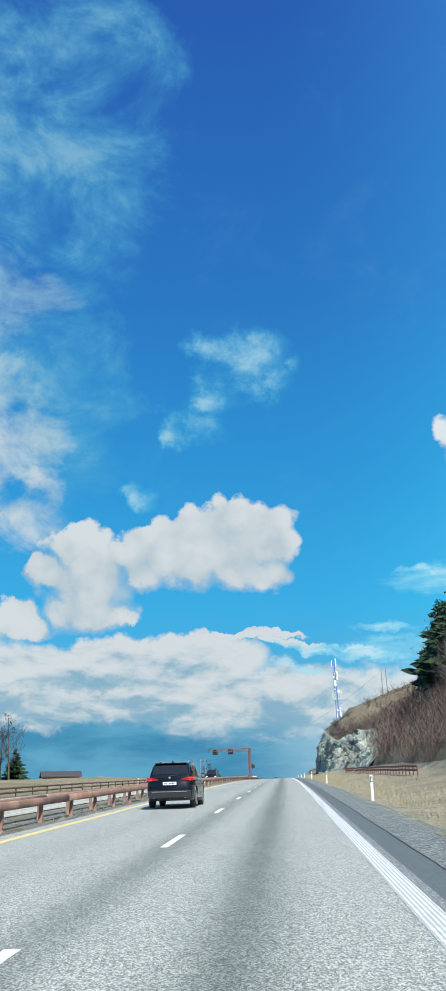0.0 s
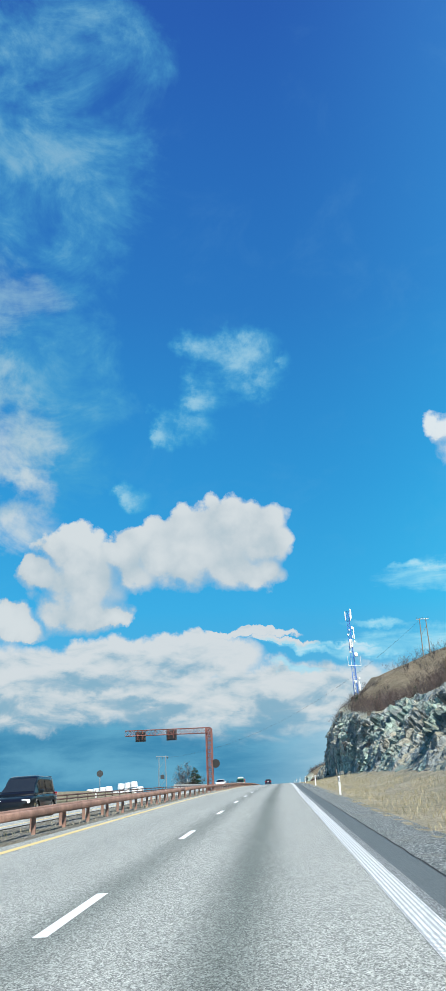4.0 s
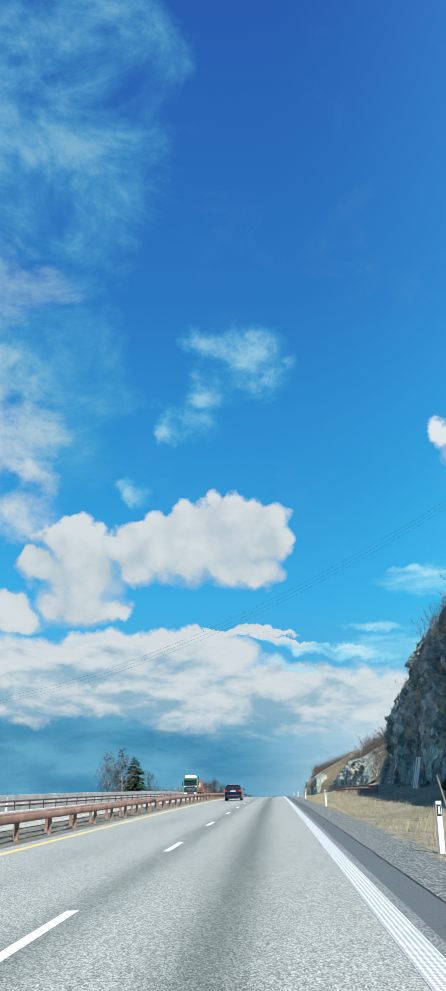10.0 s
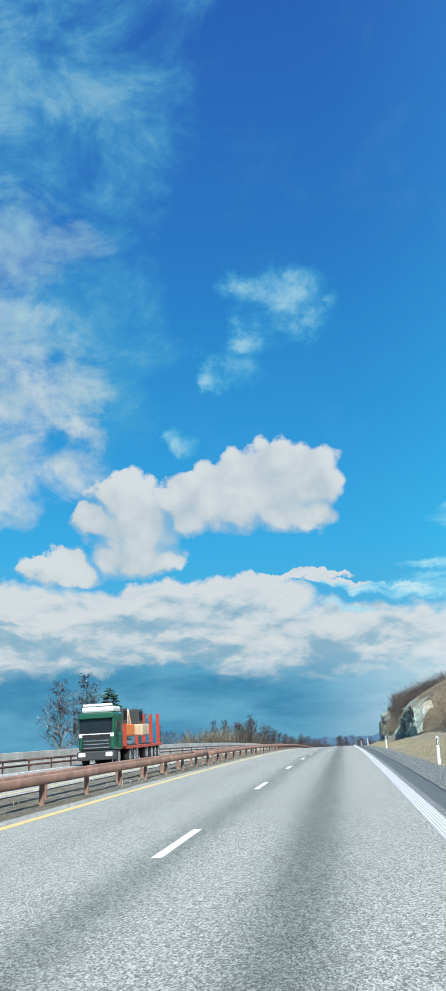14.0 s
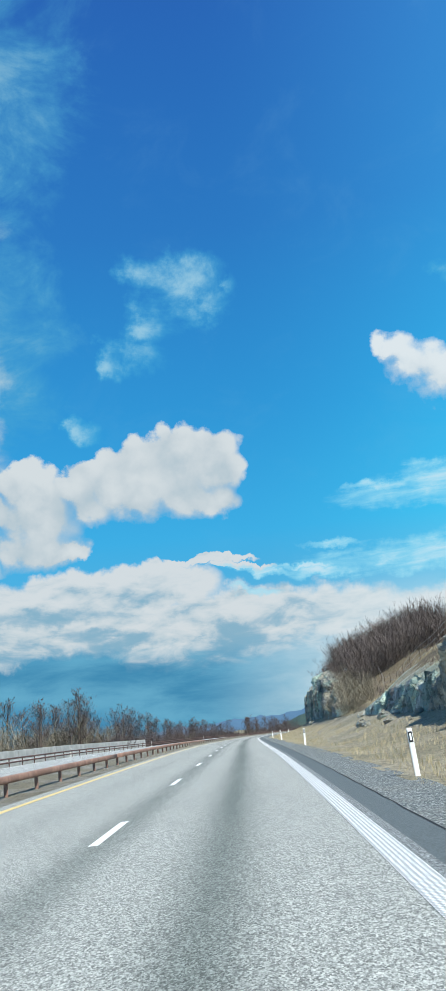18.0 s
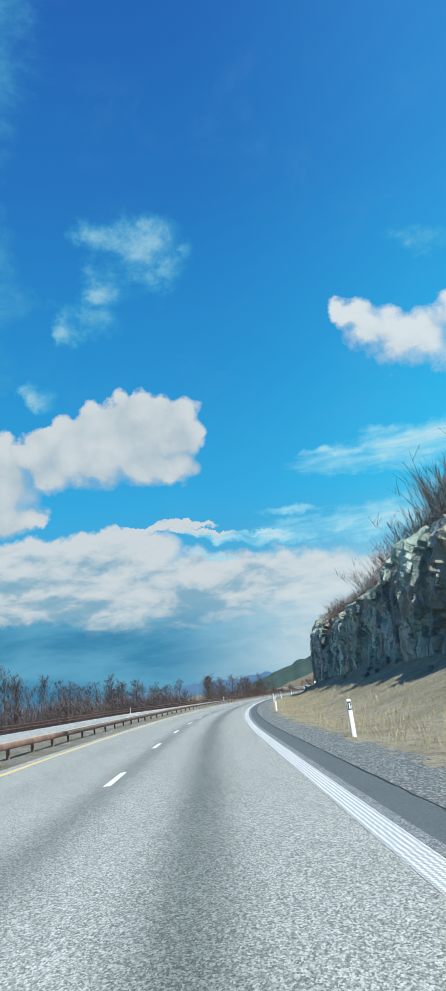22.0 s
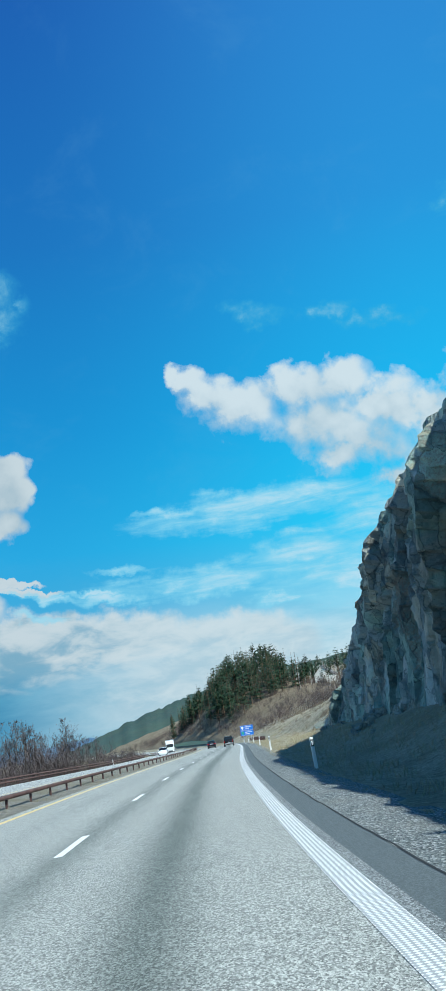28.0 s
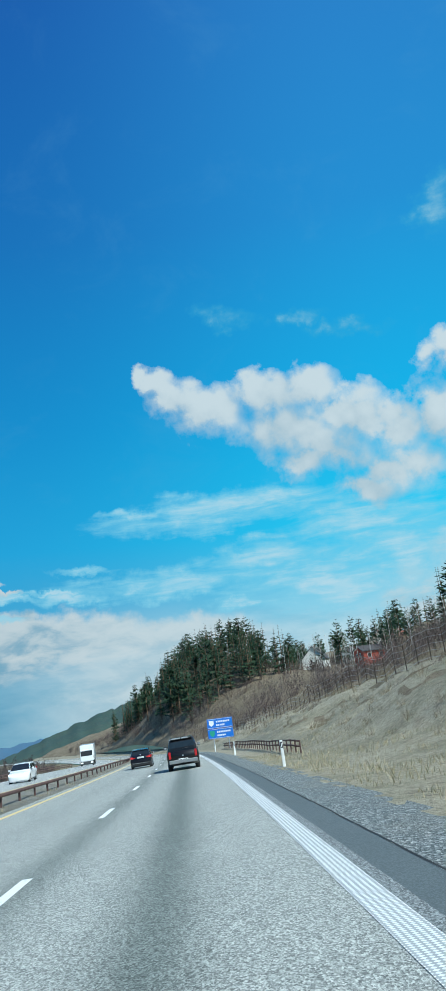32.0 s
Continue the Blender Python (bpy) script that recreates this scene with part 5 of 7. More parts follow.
def build_mast():
    s, u = 341.0, 22.0
    m = thing("radio_mast", pose(*at(s, u, 22.6), 0, -1.2, 14), "slim blue lattice radio mast hung with white antennas", "radio mast")
    for k, (x, y) in enumerate(((0.62, 0.36), (-0.62, 0.36), (0, -0.72))):
        part("leg", tubed([(x, y, -1.5), (x * 0.62, y * 0.62, 22.4)], [0.10, 0.075], 6), M["mast_blue"], m)
    legs = [(0.62, 0.36), (-0.62, 0.36), (0, -0.72)]
    for i in range(3):
        bm = bmesh.new()
        a, b = legs[i], legs[(i + 1) % 3]
        for k in range(24):
            z0, z1 = 0.96 * k, 0.96 * (k + 1)
            f0, f1 = 1 - 0.38 * z0 / 23, 1 - 0.38 * z1 / 23
            tube(bm, [(a[0] * f0, a[1] * f0, z0), (b[0] * f1, b[1] * f1, z1)] if k % 2 else [(b[0] * f0, b[1] * f0, z0), (a[0] * f1, a[1] * f1, z1)], 0.025, 4, False)
            tube(bm, [(a[0] * f1, a[1] * f1, z1), (b[0] * f1, b[1] * f1, z1)], 0.02, 4, False)
        part("bracing", bm, M["mast_blue"], m)
    part("feeder_cables", tubed([(0.1, -0.3, -1), (0.1, -0.25, 12), (0.08, -0.2, 22)], 0.06, 6), M["black"], m)
    def panel(x, y, z, h, w=0.30):
        p = part("antenna_panel", boxed(x - w / 2, x + w / 2, y - 0.09, y + 0.09, z, z + h, 0.04), M["white"], m)
        part("antenna_bracket", tubed([(x, y + 0.1, z + h * 0.2), (x * 0.4, y * 0.4, z + h * 0.2)], 0.03, 5), M["zinc"], p)
        part("antenna_bracket", tubed([(x, y + 0.1, z + h * 0.8), (x * 0.4, y * 0.4, z + h * 0.8)], 0.03, 5), M["zinc"], p)
    for x, y, z, h, w in ((-0.95, -0.2, 20.4, 2.6, .26), (0.55, -0.75, 20.8, 2.8, .42), (0.30, -0.85, 20.2, 2.2, .26), (1.0, -0.3, 15.0, 3.4, .34), (0.5, -0.7, 17.9, 0.7, .4), (-0.45, -0.7, 12.6, 2.4, .55), (-0.05, -0.9, 12.7, 2.2, .3),
                          (0.95, -0.4, 14.0, 0.7, .4), (-0.55, -0.5, 0.4, 2.6, .28), (0.95, -0.3, 0.6, 2.6, .34), (1.25, -0.2, 0.4, 2.2, .2), (-0.35, -0.6, 17.4, 0.5, .3), (0.35, -0.7, 15.4, .6, .3)):
        panel(x, y, z, h, w)
    def dish(x, y, z, r):
        bm = bmesh.new()
        disc(bm, pose(x, y, z, 90, 0, 10), r, 0.28, 28)
        bmesh.ops.bevel(bm, geom=list(bm.edges), offset=0.05, segments=2, affect="EDGES")
        d = part("dish", bm, M["white"], m, "round white drum antenna")
        part("dish_mount", tubed([(x, y, z), (x * 0.3, 0, z)], 0.06, 6), M["zinc"], d)
    for q in ((0.75, -0.85, 10.6, 0.62), (-0.85, -0.75, 16.2, 0.30), (-0.75, -0.7, 11.4, 0.30), (-0.35, -0.9, 3.2, 0.42), (0.9, -0.8, 4.0, 0.36)):
        dish(*q)
    arm = part("cross_arm", tubed([(-1.75, -0.6, 7.6), (2.0, -0.6, 7.6)], 0.09, 8), M["white"], m, "white cross arm")
    for x, h in ((-1.75, 2.6), (-0.8, 2.2), (2.0, 2.8)):
        part("whip", tubed([(x, -0.6, 7.5), (x, -0.6, 7.6 + h)], 0.065, 8), M["white"], arm)


def build_power_poles():
    def pole(m, h, gap, label):
        p = thing("power_pole", m, label, "power pole")
        for x in (-gap / 2, gap / 2):
            part("pole", tubed([(x * 1.2, 0, -1.5), (x, 0, h)], [0.16, 0.11], 8), M["wood_post"], p)
        part("crossarm", boxed(-gap * 1.0, gap * 1.0, -0.08, 0.08, h - 0.35, h - 0.15, 0.01), M["zinc"], p)
        for x in (-gap * 0.9, 0, gap * 0.9):
            part("insulator", tubed([(x, 0, h - 0.15), (x, 0, h + 0.30)], [0.07, 0.03], 8), M["darkgrey"], p)
        part("brace", tubed([(-gap / 2, 0, h * 0.55), (gap / 2, 0, h * 0.80)], 0.05, 6), M["wood_post"], p)
    pole(pose(*at(322, 39, 29.0), 0, 0, turn(322)), 10, 1.6, "grey two-legged wooden power pole on the hilltop")
    q = thing("power_pole", pose(*at(344, -33, -1.5), 0, 0, turn(344)), "grey lattice-topped two-legged power pole beyond the barrier", "power pole")
    for x in (-0.9, 0.9):
        part("pole", tubed([(x * 1.25, 0, -2), (x, 0, 10.5)], [0.17, 0.11], 8), M["zinc"], q)
    part("crossarm", boxed(-1.7, 1.7, -0.08, 0.08, 10.2, 10.4, 0.01), M["zinc"], q)
    for z in (2.0, 4.6, 7.2):
        part("brace", tubed([(-0.95, 0, z), (0.95, 0, z + 2.4)], 0.05, 6), M["zinc"], q)
    for x in (-1.5, 0, 1.5):
        part("insulator", tubed([(x, 0, 9.6), (x, 0, 10.2)], 0.08, 8), M["darkgrey"], q)
    part("transformer", boxed(-0.5, 0.5, -0.35, 0.35, 4.4, 5.5, 0.06), M["darkgrey"], q)
    # three wires sag between the two poles, high over the road
    w = thing("power_line", Matrix.Identity(4), "three thin dark overhead wires crossing high above the road", "power line")
    for k in (-1.5, 0.0, 1.5):
        line = []
        for i in range(17):
            f = i / 16
            line.append(tuple(at(344 - 22 * f + k, -33 + 72 * f, 8.3 + 30.9 * f - 28 * f * (1 - f))))
        part("wire", tubed(line, 0.006, 4), M["darkgrey"], w)


def build_signs():
    s = 948.0
    g = thing("direction_sign", pose(*at(s, 4.9, -0.1), 0, 0, turn(s) - 6), "two stacked blue direction signs with white lettering on steel posts", "road sign")
    for x in (-0.95, 0.95):
        part("post", tubed([(x, 0.06, -0.4), (x, 0.06, 3.9)], 0.06, 8), M["zinc"], g)
    for z, col in ((2.75, "sign_white"), (1.50, "sign_green")):
        panel = part("panel", boxed(-1.6, 1.6, -0.02, 0.02, z, z + 1.18, 0.01), M["sign_blue"], g)
        part("border", boxed(-1.52, 1.52, -0.026, -0.021, z + 0.05, z + 0.08), M["sign_white"], panel)
        part("border", boxed(-1.52, 1.52, -0.026, -0.021, z + 1.10, z + 1.13), M["sign_white"], panel)
        bm = bmesh.new()
        pts = [(-1.35, z + 0.95), (-0.75, z + 0.95), (-0.75, z + 0.5), (-1.05, z + 0.2), (-1.35, z + 0.5)]
        bm.faces.new([bm.verts.new((x, -0.027, zz)) for x, zz in pts])
        part("emblem", bm, M[col], panel, "shield-shaped emblem")
        for zz, w in ((0.68, 1.85), (0.26, 1.1)):
            x = -0.45
            while x < -0.45 + w - 0.1:
                part("letter_bar", boxed(x, x + 0.16, -0.027, -0.021, z + zz, z + zz + 0.20), M["sign_white"], panel)
                x += 0.22
    r = thing("round_sign", pose(*at(226, -25.0, 0.3), 0, 0, turn(226)), "dark round sign back on a thin post in the field", "road sign")
    part("post", tubed([(0, 0, -0.5), (0, 0, 2.4)], 0.05, 8), M["zinc"], r)
    part("plate", disc(bmesh.new(), pose(0, -0.07, 2.5, 90), 0.45, 0.04, 28), M["darkgrey"], r)


def build_bales():
    rng = random.Random(5)
    def bale():
        bm = bmesh.new()
        bmesh.ops.create_cone(bm, cap_ends=True, segments=20, radius1=0.66, radius2=0.66, depth=1.2)
        bmesh.ops.bevel(bm, geom=[e for e in bm.edges if abs(e.verts[0].co.z - e.verts[1].co.z) < 1e-4], offset=0.12, segments=2, affect="EDGES")
        for v in bm.verts:
            v.co *= 1 + 0.035 * noise.noise(v.co * 3)
        return bm
    me = mesh_of(bale(), "silage_bale", M["wrap"])
    for row in range(9):
        for tier in range(3):
            s, u = 291 + 0.15 * row, -30.4 - 1.38 * row
            if tier == 2 and (row == 0 or rng.random() < 0.15):
                continue
            g = float(left_height(np.array(s), np.array(-u - 18.6)))
            for k in range(2):
                ob = new("silage_bale", me)
                ob.matrix_world = pose(*at(s + 1.4 * k + rng.uniform(-0.15, 0.15), u + rng.uniform(-0.06, 0.06), g + 0.62 + 1.24 * tier), rng.uniform(-3, 3), rng.uniform(-3, 3), rng.uniform(0, 360))
                tagged(ob, "round silage bale wrapped in glossy white film", "silage bale", "stack of white bales in the field")


def house(name, m, w, d, h, roof, wall, tiles, label, chimney=True):
    """Gabled house: ridge along x."""
    g = thing(name, m, label, "house")
    bm = bmesh.new()
    box(bm, -w / 2, w / 2, -d / 2, d / 2, -2.0, h)
    part("wall", bm, wall, g)
    for y in (-1, 1):
        bm = bmesh.new()
        o = 0.5
        a = [(-w / 2 - o, y * (d / 2 + o), h - o * roof / (d / 2)), (w / 2 + o, y * (d / 2 + o), h - o * roof / (d / 2)), (w / 2 + o, 0, h + roof), (-w / 2 - o, 0, h + roof)]
        lo = [bm.verts.new(p) for p in a]
        hi = [bm.verts.new((p[0], p[1], p[2] + 0.18)) for p in a]
        bm.faces.new(lo)
        bm.faces.new(hi[::-1])
        for k in range(4):
            bm.faces.new((lo[k], lo[(k + 1) % 4], hi[(k + 1) % 4], hi[k]))
        part("roof", bm, tiles, g)
    for x in (-1, 1):
        bm = bmesh.new()
        v0 = [bm.verts.new((x * (w / 2 - t), y, z)) for t in (0, 0.2) for y, z in ((-d / 2, h), (d / 2, h), (0, h + roof))]
        bm.faces.new(v0[:3])
        bm.faces.new(v0[3:])
        part("gable", bm, wall, g)
    for x in (-w / 4, w / 4):
        win = part("window", boxed(x - 0.55, x + 0.55, -d / 2 - 0.06, -d / 2 + 0.02, h - 1.9, h - 0.7, 0.02), M["white_wood"], g)
        part("pane", boxed(x - 0.45, x + 0.45, -d / 2 - 0.075, -d / 2 - 0.05, h - 1.8, h - 0.8), M["glass"], win)
    for y in (-0.8, 0.8):
        win = part("window", boxed(-w / 2 - 0.06, -w / 2 + 0.02, y - 0.4, y + 0.4, h - 1.7, h - 0.5, 0.02), M["white_wood"], g)
        part("pane", boxed(-w / 2 - 0.075, -w / 2 - 0.05, y - 0.32, y + 0.32, h - 1.6, h - 0.6), M["glass"], win)
    if chimney:
        part("chimney", boxed(0.5, 1.1, -0.35, 0.35, h + roof * 0.4, h + roof + 0.7, 0.02), M["concrete"], g)
    return g


def build_houses():
    r = lambda s, u: float(hill_height(np.array(float(s)), np.array(float(u))))
    house("barn", pose(*at(186, -48, -0.4), 0, 0, turn(184) + 20), 7.6, 5, 2.2, 0.9, M["red_wood"], M["roof_dark"], "low red wooden barn with a dark roof in the field", False)
    house("house", pose(*at(1120, 68, r(1120, 68)), 0, 0, turn(1120) + 60), 11, 8, 4.4, 4.0, M["white_wood"], M["roof_dark"], "white wooden house with a steep roof on the hillside")
    house("house", pose(*at(1122, 84, r(1122, 84)), 0, 0, turn(1120) + 15), 9, 7, 3.0, 2.2, M["white_wood"], M["roof_dark"], "pale low house beside the white one on the hillside")
    house("house", pose(*at(1118, 97, r(1118, 97)), 0, 0, turn(1120) + 10), 10, 7, 3.4, 2.4, M["sand"], M["roof_red"], "house with a red tiled roof among the trees")
    house("hut", pose(*at(1050, 58, r(1050, 58) + 0.3), 0, 0, turn(1050) + 10), 7, 5, 2.8, 1.3, M["red_wood"], M["roof_dark"], "small red wooden hut above the fence", False)


def build_fence():
    """Tall wildlife fence: dark posts and thin wires along the slope."""
    f = thing("wildlife_fence", Matrix.Identity(4), "tall wire fence on dark timber posts crossing the grassy slope", "fence")
    me = mesh_of(tubed([(0, 0, -0.5), (0, 0, 2.3)], [0.045, 0.035], 6), "post", M["dark_post"])
    line = []
    s = 842.0
    while s < 1080:
        u = float(np.interp(s, [842, 900, 960, 1010, 1080], [19.5, 18.5, 16.0, 14.0, 13.0]))
        p = at(s, u, float(hill_height(np.array(s), np.array(u))))
        shared("post", me, pose(*p, 0, 0, 0), f)
        line.append(p)
        s += 3.0
    for z in (0.3, 0.8, 1.3, 1.8, 2.3):
        part("wire", tubed([p + Vector((0, 0, z)) for p in line], 0.010, 3, False), M["zinc"], f)
    low_post = mesh_of(tubed([(0, 0, -0.5), (0.06, 0, 1.6)], [0.04, 0.03], 6), "post", M["dark_post"])
    g = thing("wildlife_fence", Matrix.Identity(4), "tall wire fence on dark posts along the top of the cutting", "fence")
    line = []
    s = 500.0
    while s < 800:
        ru, _ = rim(np.array(s))
        u = float(ru) + (2.2 if s > 590 else 6.0)
        p = at(s, u, float(hill_height(np.array(s), np.array(u))))
        shared("post", low_post, pose(*p, 0, 0, 0), g)
        line.append(p)
        s += 4.5
    for z in (0.4, 0.9, 1.4):
        part("wire", tubed([p + Vector((0, 0, z)) for p in line], 0.010, 3, False), M["zinc"], g)


build_rails()
build_wall()
build_delineators()
build_small()
build_gantry()
build_mast()
build_power_poles()
build_signs()
build_bales()
build_houses()
build_fence()

# ---- vehicles: x to the right, y ahead, z up, standing on z = 0 ----
def car_curves(c):
    """Functions for the outline: deck height, roof height, half width along y."""
    L, W = c["L"], c["W"]
    deck = lambda y: float(np.interp(y / L, [p[0] for p in c["deck"]], [p[1] for p in c["deck"]]))
    roof = lambda y: float(np.interp(y / L, [p[0] for p in c["roof"]], [p[1] for p in c["roof"]]))
    wide = lambda y: W / 2 * float(np.interp(y / L, [-0.5, -0.485, -0.45, -0.38, 0.34, 0.42, 0.47, 0.495, 0.5], c.get("plan", [0.84, 0.905, 0.955, 1, 1, 0.95, 0.86, 0.72, 0.62])))
    floor = lambda y: c["low"] + float(np.interp(y / L, [-0.5, -0.44, 0.43, 0.5], [0.16, 0.0, 0.0, 0.06]))
    return deck, roof, wide, floor


def hull_point(c, y, a):
    """The lower body's skin: a runs from the sill (0) round the side to the middle of the deck (1)."""
    deck, roof, wide, floor = car_curves(c)
    z0, z1, w = floor(y), deck(y), wide(y)
    t = np.interp(a, [0, 0.12, 0.30, 0.52, 0.68, 0.78, 0.88, 1.0], [0, 1, 2, 3, 4, 5, 6, 7])
    xs = [0.90, 0.965, 0.995, 1.0, 0.965, 0.90, 0.55, 0.0]
    zs = [0.0, 0.10, 0.40, 0.66, 0.90, 0.985, 1.0, 1.012]
    return w * float(np.interp(t, range(8), xs)), z0 + (z1 - z0) * float(np.interp(t, range(8), zs))


def house_point(c, y, a):
    """The cabin's skin: a runs from the waistline (0) over the side to the middle of the roof (1)."""
    deck, roof, wide, floor = car_curves(c)
    z0 = deck(y) - 0.04
    z1 = max(roof(y), z0 + 0.01)
    w = wide(y)
    tall = min(1.0, (z1 - z0) / 0.45)
    t = np.interp(a, [0, 0.25, 0.5, 0.62, 0.72, 0.85, 1.0], range(7))
    xs = [0.93, 0.93 - 0.075 * tall, 0.93 - 0.155 * tall, 0.93 - 0.20 * tall, 0.66, 0.35, 0.0]
    zs = [0.0, 0.42, 0.84, 0.94, 0.985, 1.0, 1.004]
    return w * float(np.interp(t, range(7), xs)), z0 + (z1 - z0) * float(np.interp(t, range(7), zs))


def loft(point, ys, steps, closed_ends=True):
    bm = bmesh.new()
    rings = []
    for y in ys:
        half = [point(y, a) for a in steps]
        ring = [bm.verts.new((x, y, z)) for x, z in half] + [bm.verts.new((-x, y, z)) for x, z in half[-2::-1]]
        rings.append(ring)
    for r0, r1 in zip(rings, rings[1:]):
        for k in range(len(r0) - 1):
            bm.faces.new((r0[k], r0[k + 1], r1[k + 1], r1[k]))
        bm.faces.new((r0[-1], r0[0], r1[0], r1[-1]))
    if closed_ends:
        bm.faces.new(rings[0])
        bm.faces.new(rings[-1][::-1])
    bmesh.ops.recalc_face_normals(bm, faces=bm.faces)
    return bm


def patch(point, ys, a0, a1, side, out=0.012, n=6, mirror=False):
    """A panel lying on the skin. a0 and a1 may be functions of y."""
    bm = bmesh.new()
    rows = []
    for y in ys:
        lo, hi = (a0(y) if callable(a0) else a0), (a1(y) if callable(a1) else a1)
        line = []
        for k in range(n):
            x, z = point(y, lo + (hi - lo) * k / (n - 1))
            line.append(Vector((side * x, y, z)))
        rows.append(line)
    if mirror:
        rows = [r + [Vector((-p.x, p.y, p.z)) for p in r[-2::-1]] for r in rows]
    grid = []
    for i, r in enumerate(rows):
        g = []
        for k, p in enumerate(r):
            du = r[min(k + 1, len(r) - 1)] - r[max(k - 1, 0)]
            dv = rows[min(i + 1, len(rows) - 1)][k] - rows[max(i - 1, 0)][k]
            nn = du.cross(dv).normalized()
            if nn.dot(Vector((p.x, 0, p.z - 0.9))) < 0:
                nn = -nn
            g.append(bm.verts.new(p + nn * out))
        grid.append(g)
    for r0, r1 in zip(grid, grid[1:]):
        for k in range(len(r0) - 1):
            bm.faces.new((r0[k], r0[k + 1], r1[k + 1], r1[k]))
    bmesh.ops.recalc_face_normals(bm, faces=bm.faces)
    return bm


def wheel(parent, x, y, r, w, side):
    bm = bmesh.new()
    prof = [(0.66, -0.48), (0.86, -0.50), (0.97, -0.42), (1.0, -0.2), (1.0, 0.2), (0.97, 0.42), (0.86, 0.50), (0.66, 0.48)]
    n = 32
    rings = [[bm.verts.new((x + b * w, y + r * a * math.cos(2 * math.pi * k / n), r + r * a * math.sin(2 * math.pi * k / n))) for a, b in prof] for k in range(n)]
    for k in range(n):
        p, q = rings[k], rings[(k + 1) % n]
        for j in range(len(prof) - 1):
            bm.faces.new((p[j], p[j + 1], q[j + 1], q[j]))
    wh = part("wheel", bm, M["tyre"], parent, "black rubber tyre", True)
    bm = bmesh.new()
    R = r * 0.68
    for k in range(n):
        a0, a1 = 2 * math.pi * k / n, 2 * math.pi * (k + 1) / n
        v = [bm.verts.new((x + side * dx, y + R * f * math.cos(a), r + R * f * math.sin(a))) for a in (a0, a1) for f, dx in ((1.0, w * 0.47), (0.90, w * 0.40), (0.88, w * 0.05))]
        bm.faces.new((v[0], v[1], v[4], v[3]))
        bm.faces.new((v[1], v[2], v[5], v[4]))
    for k in range(10):
        a = 2 * math.pi * (k // 2) / 5 + (0.16 if k % 2 else -0.16) + 0.3
        d, t = Vector((0, math.cos(a), math.sin(a))), Vector((0, -math.sin(a), math.cos(a)))
        o = Vector((x + side * w * 0.36, y, r))
        q = [o + d * (R * 0.12) + t * (0.10 * R), o + d * (R * 0.93) + t * (0.055 * R), o + d * (R * 0.93) - t * (0.055 * R), o + d * (R * 0.12) - t * (0.10 * R)]
        top = [bm.verts.new(p + Vector((side * 0.02, 0, 0))) for p in q]
        low = [bm.verts.new(p - Vector((side * 0.03, 0, 0))) for p in q]
        bm.faces.new(top)
        for j in range(4):
            bm.faces.new((top[j], top[(j + 1) % 4], low[(j + 1) % 4], low[j]))
    disc(bm, pose(x + side * w * 0.36, y, r, 0, 90, 0), R * 0.17, 0.06, 16)
    bmesh.ops.recalc_face_normals(bm, faces=bm.faces)
    part("rim", bm, M["alloy"], wh, "spoked alloy rim")
    part("brake_disc", disc(bmesh.new(), pose(x + side * w * 0.05, y, r, 0, 90, 0), R * 0.85, 0.03, 24), M["darkgrey"], wh)


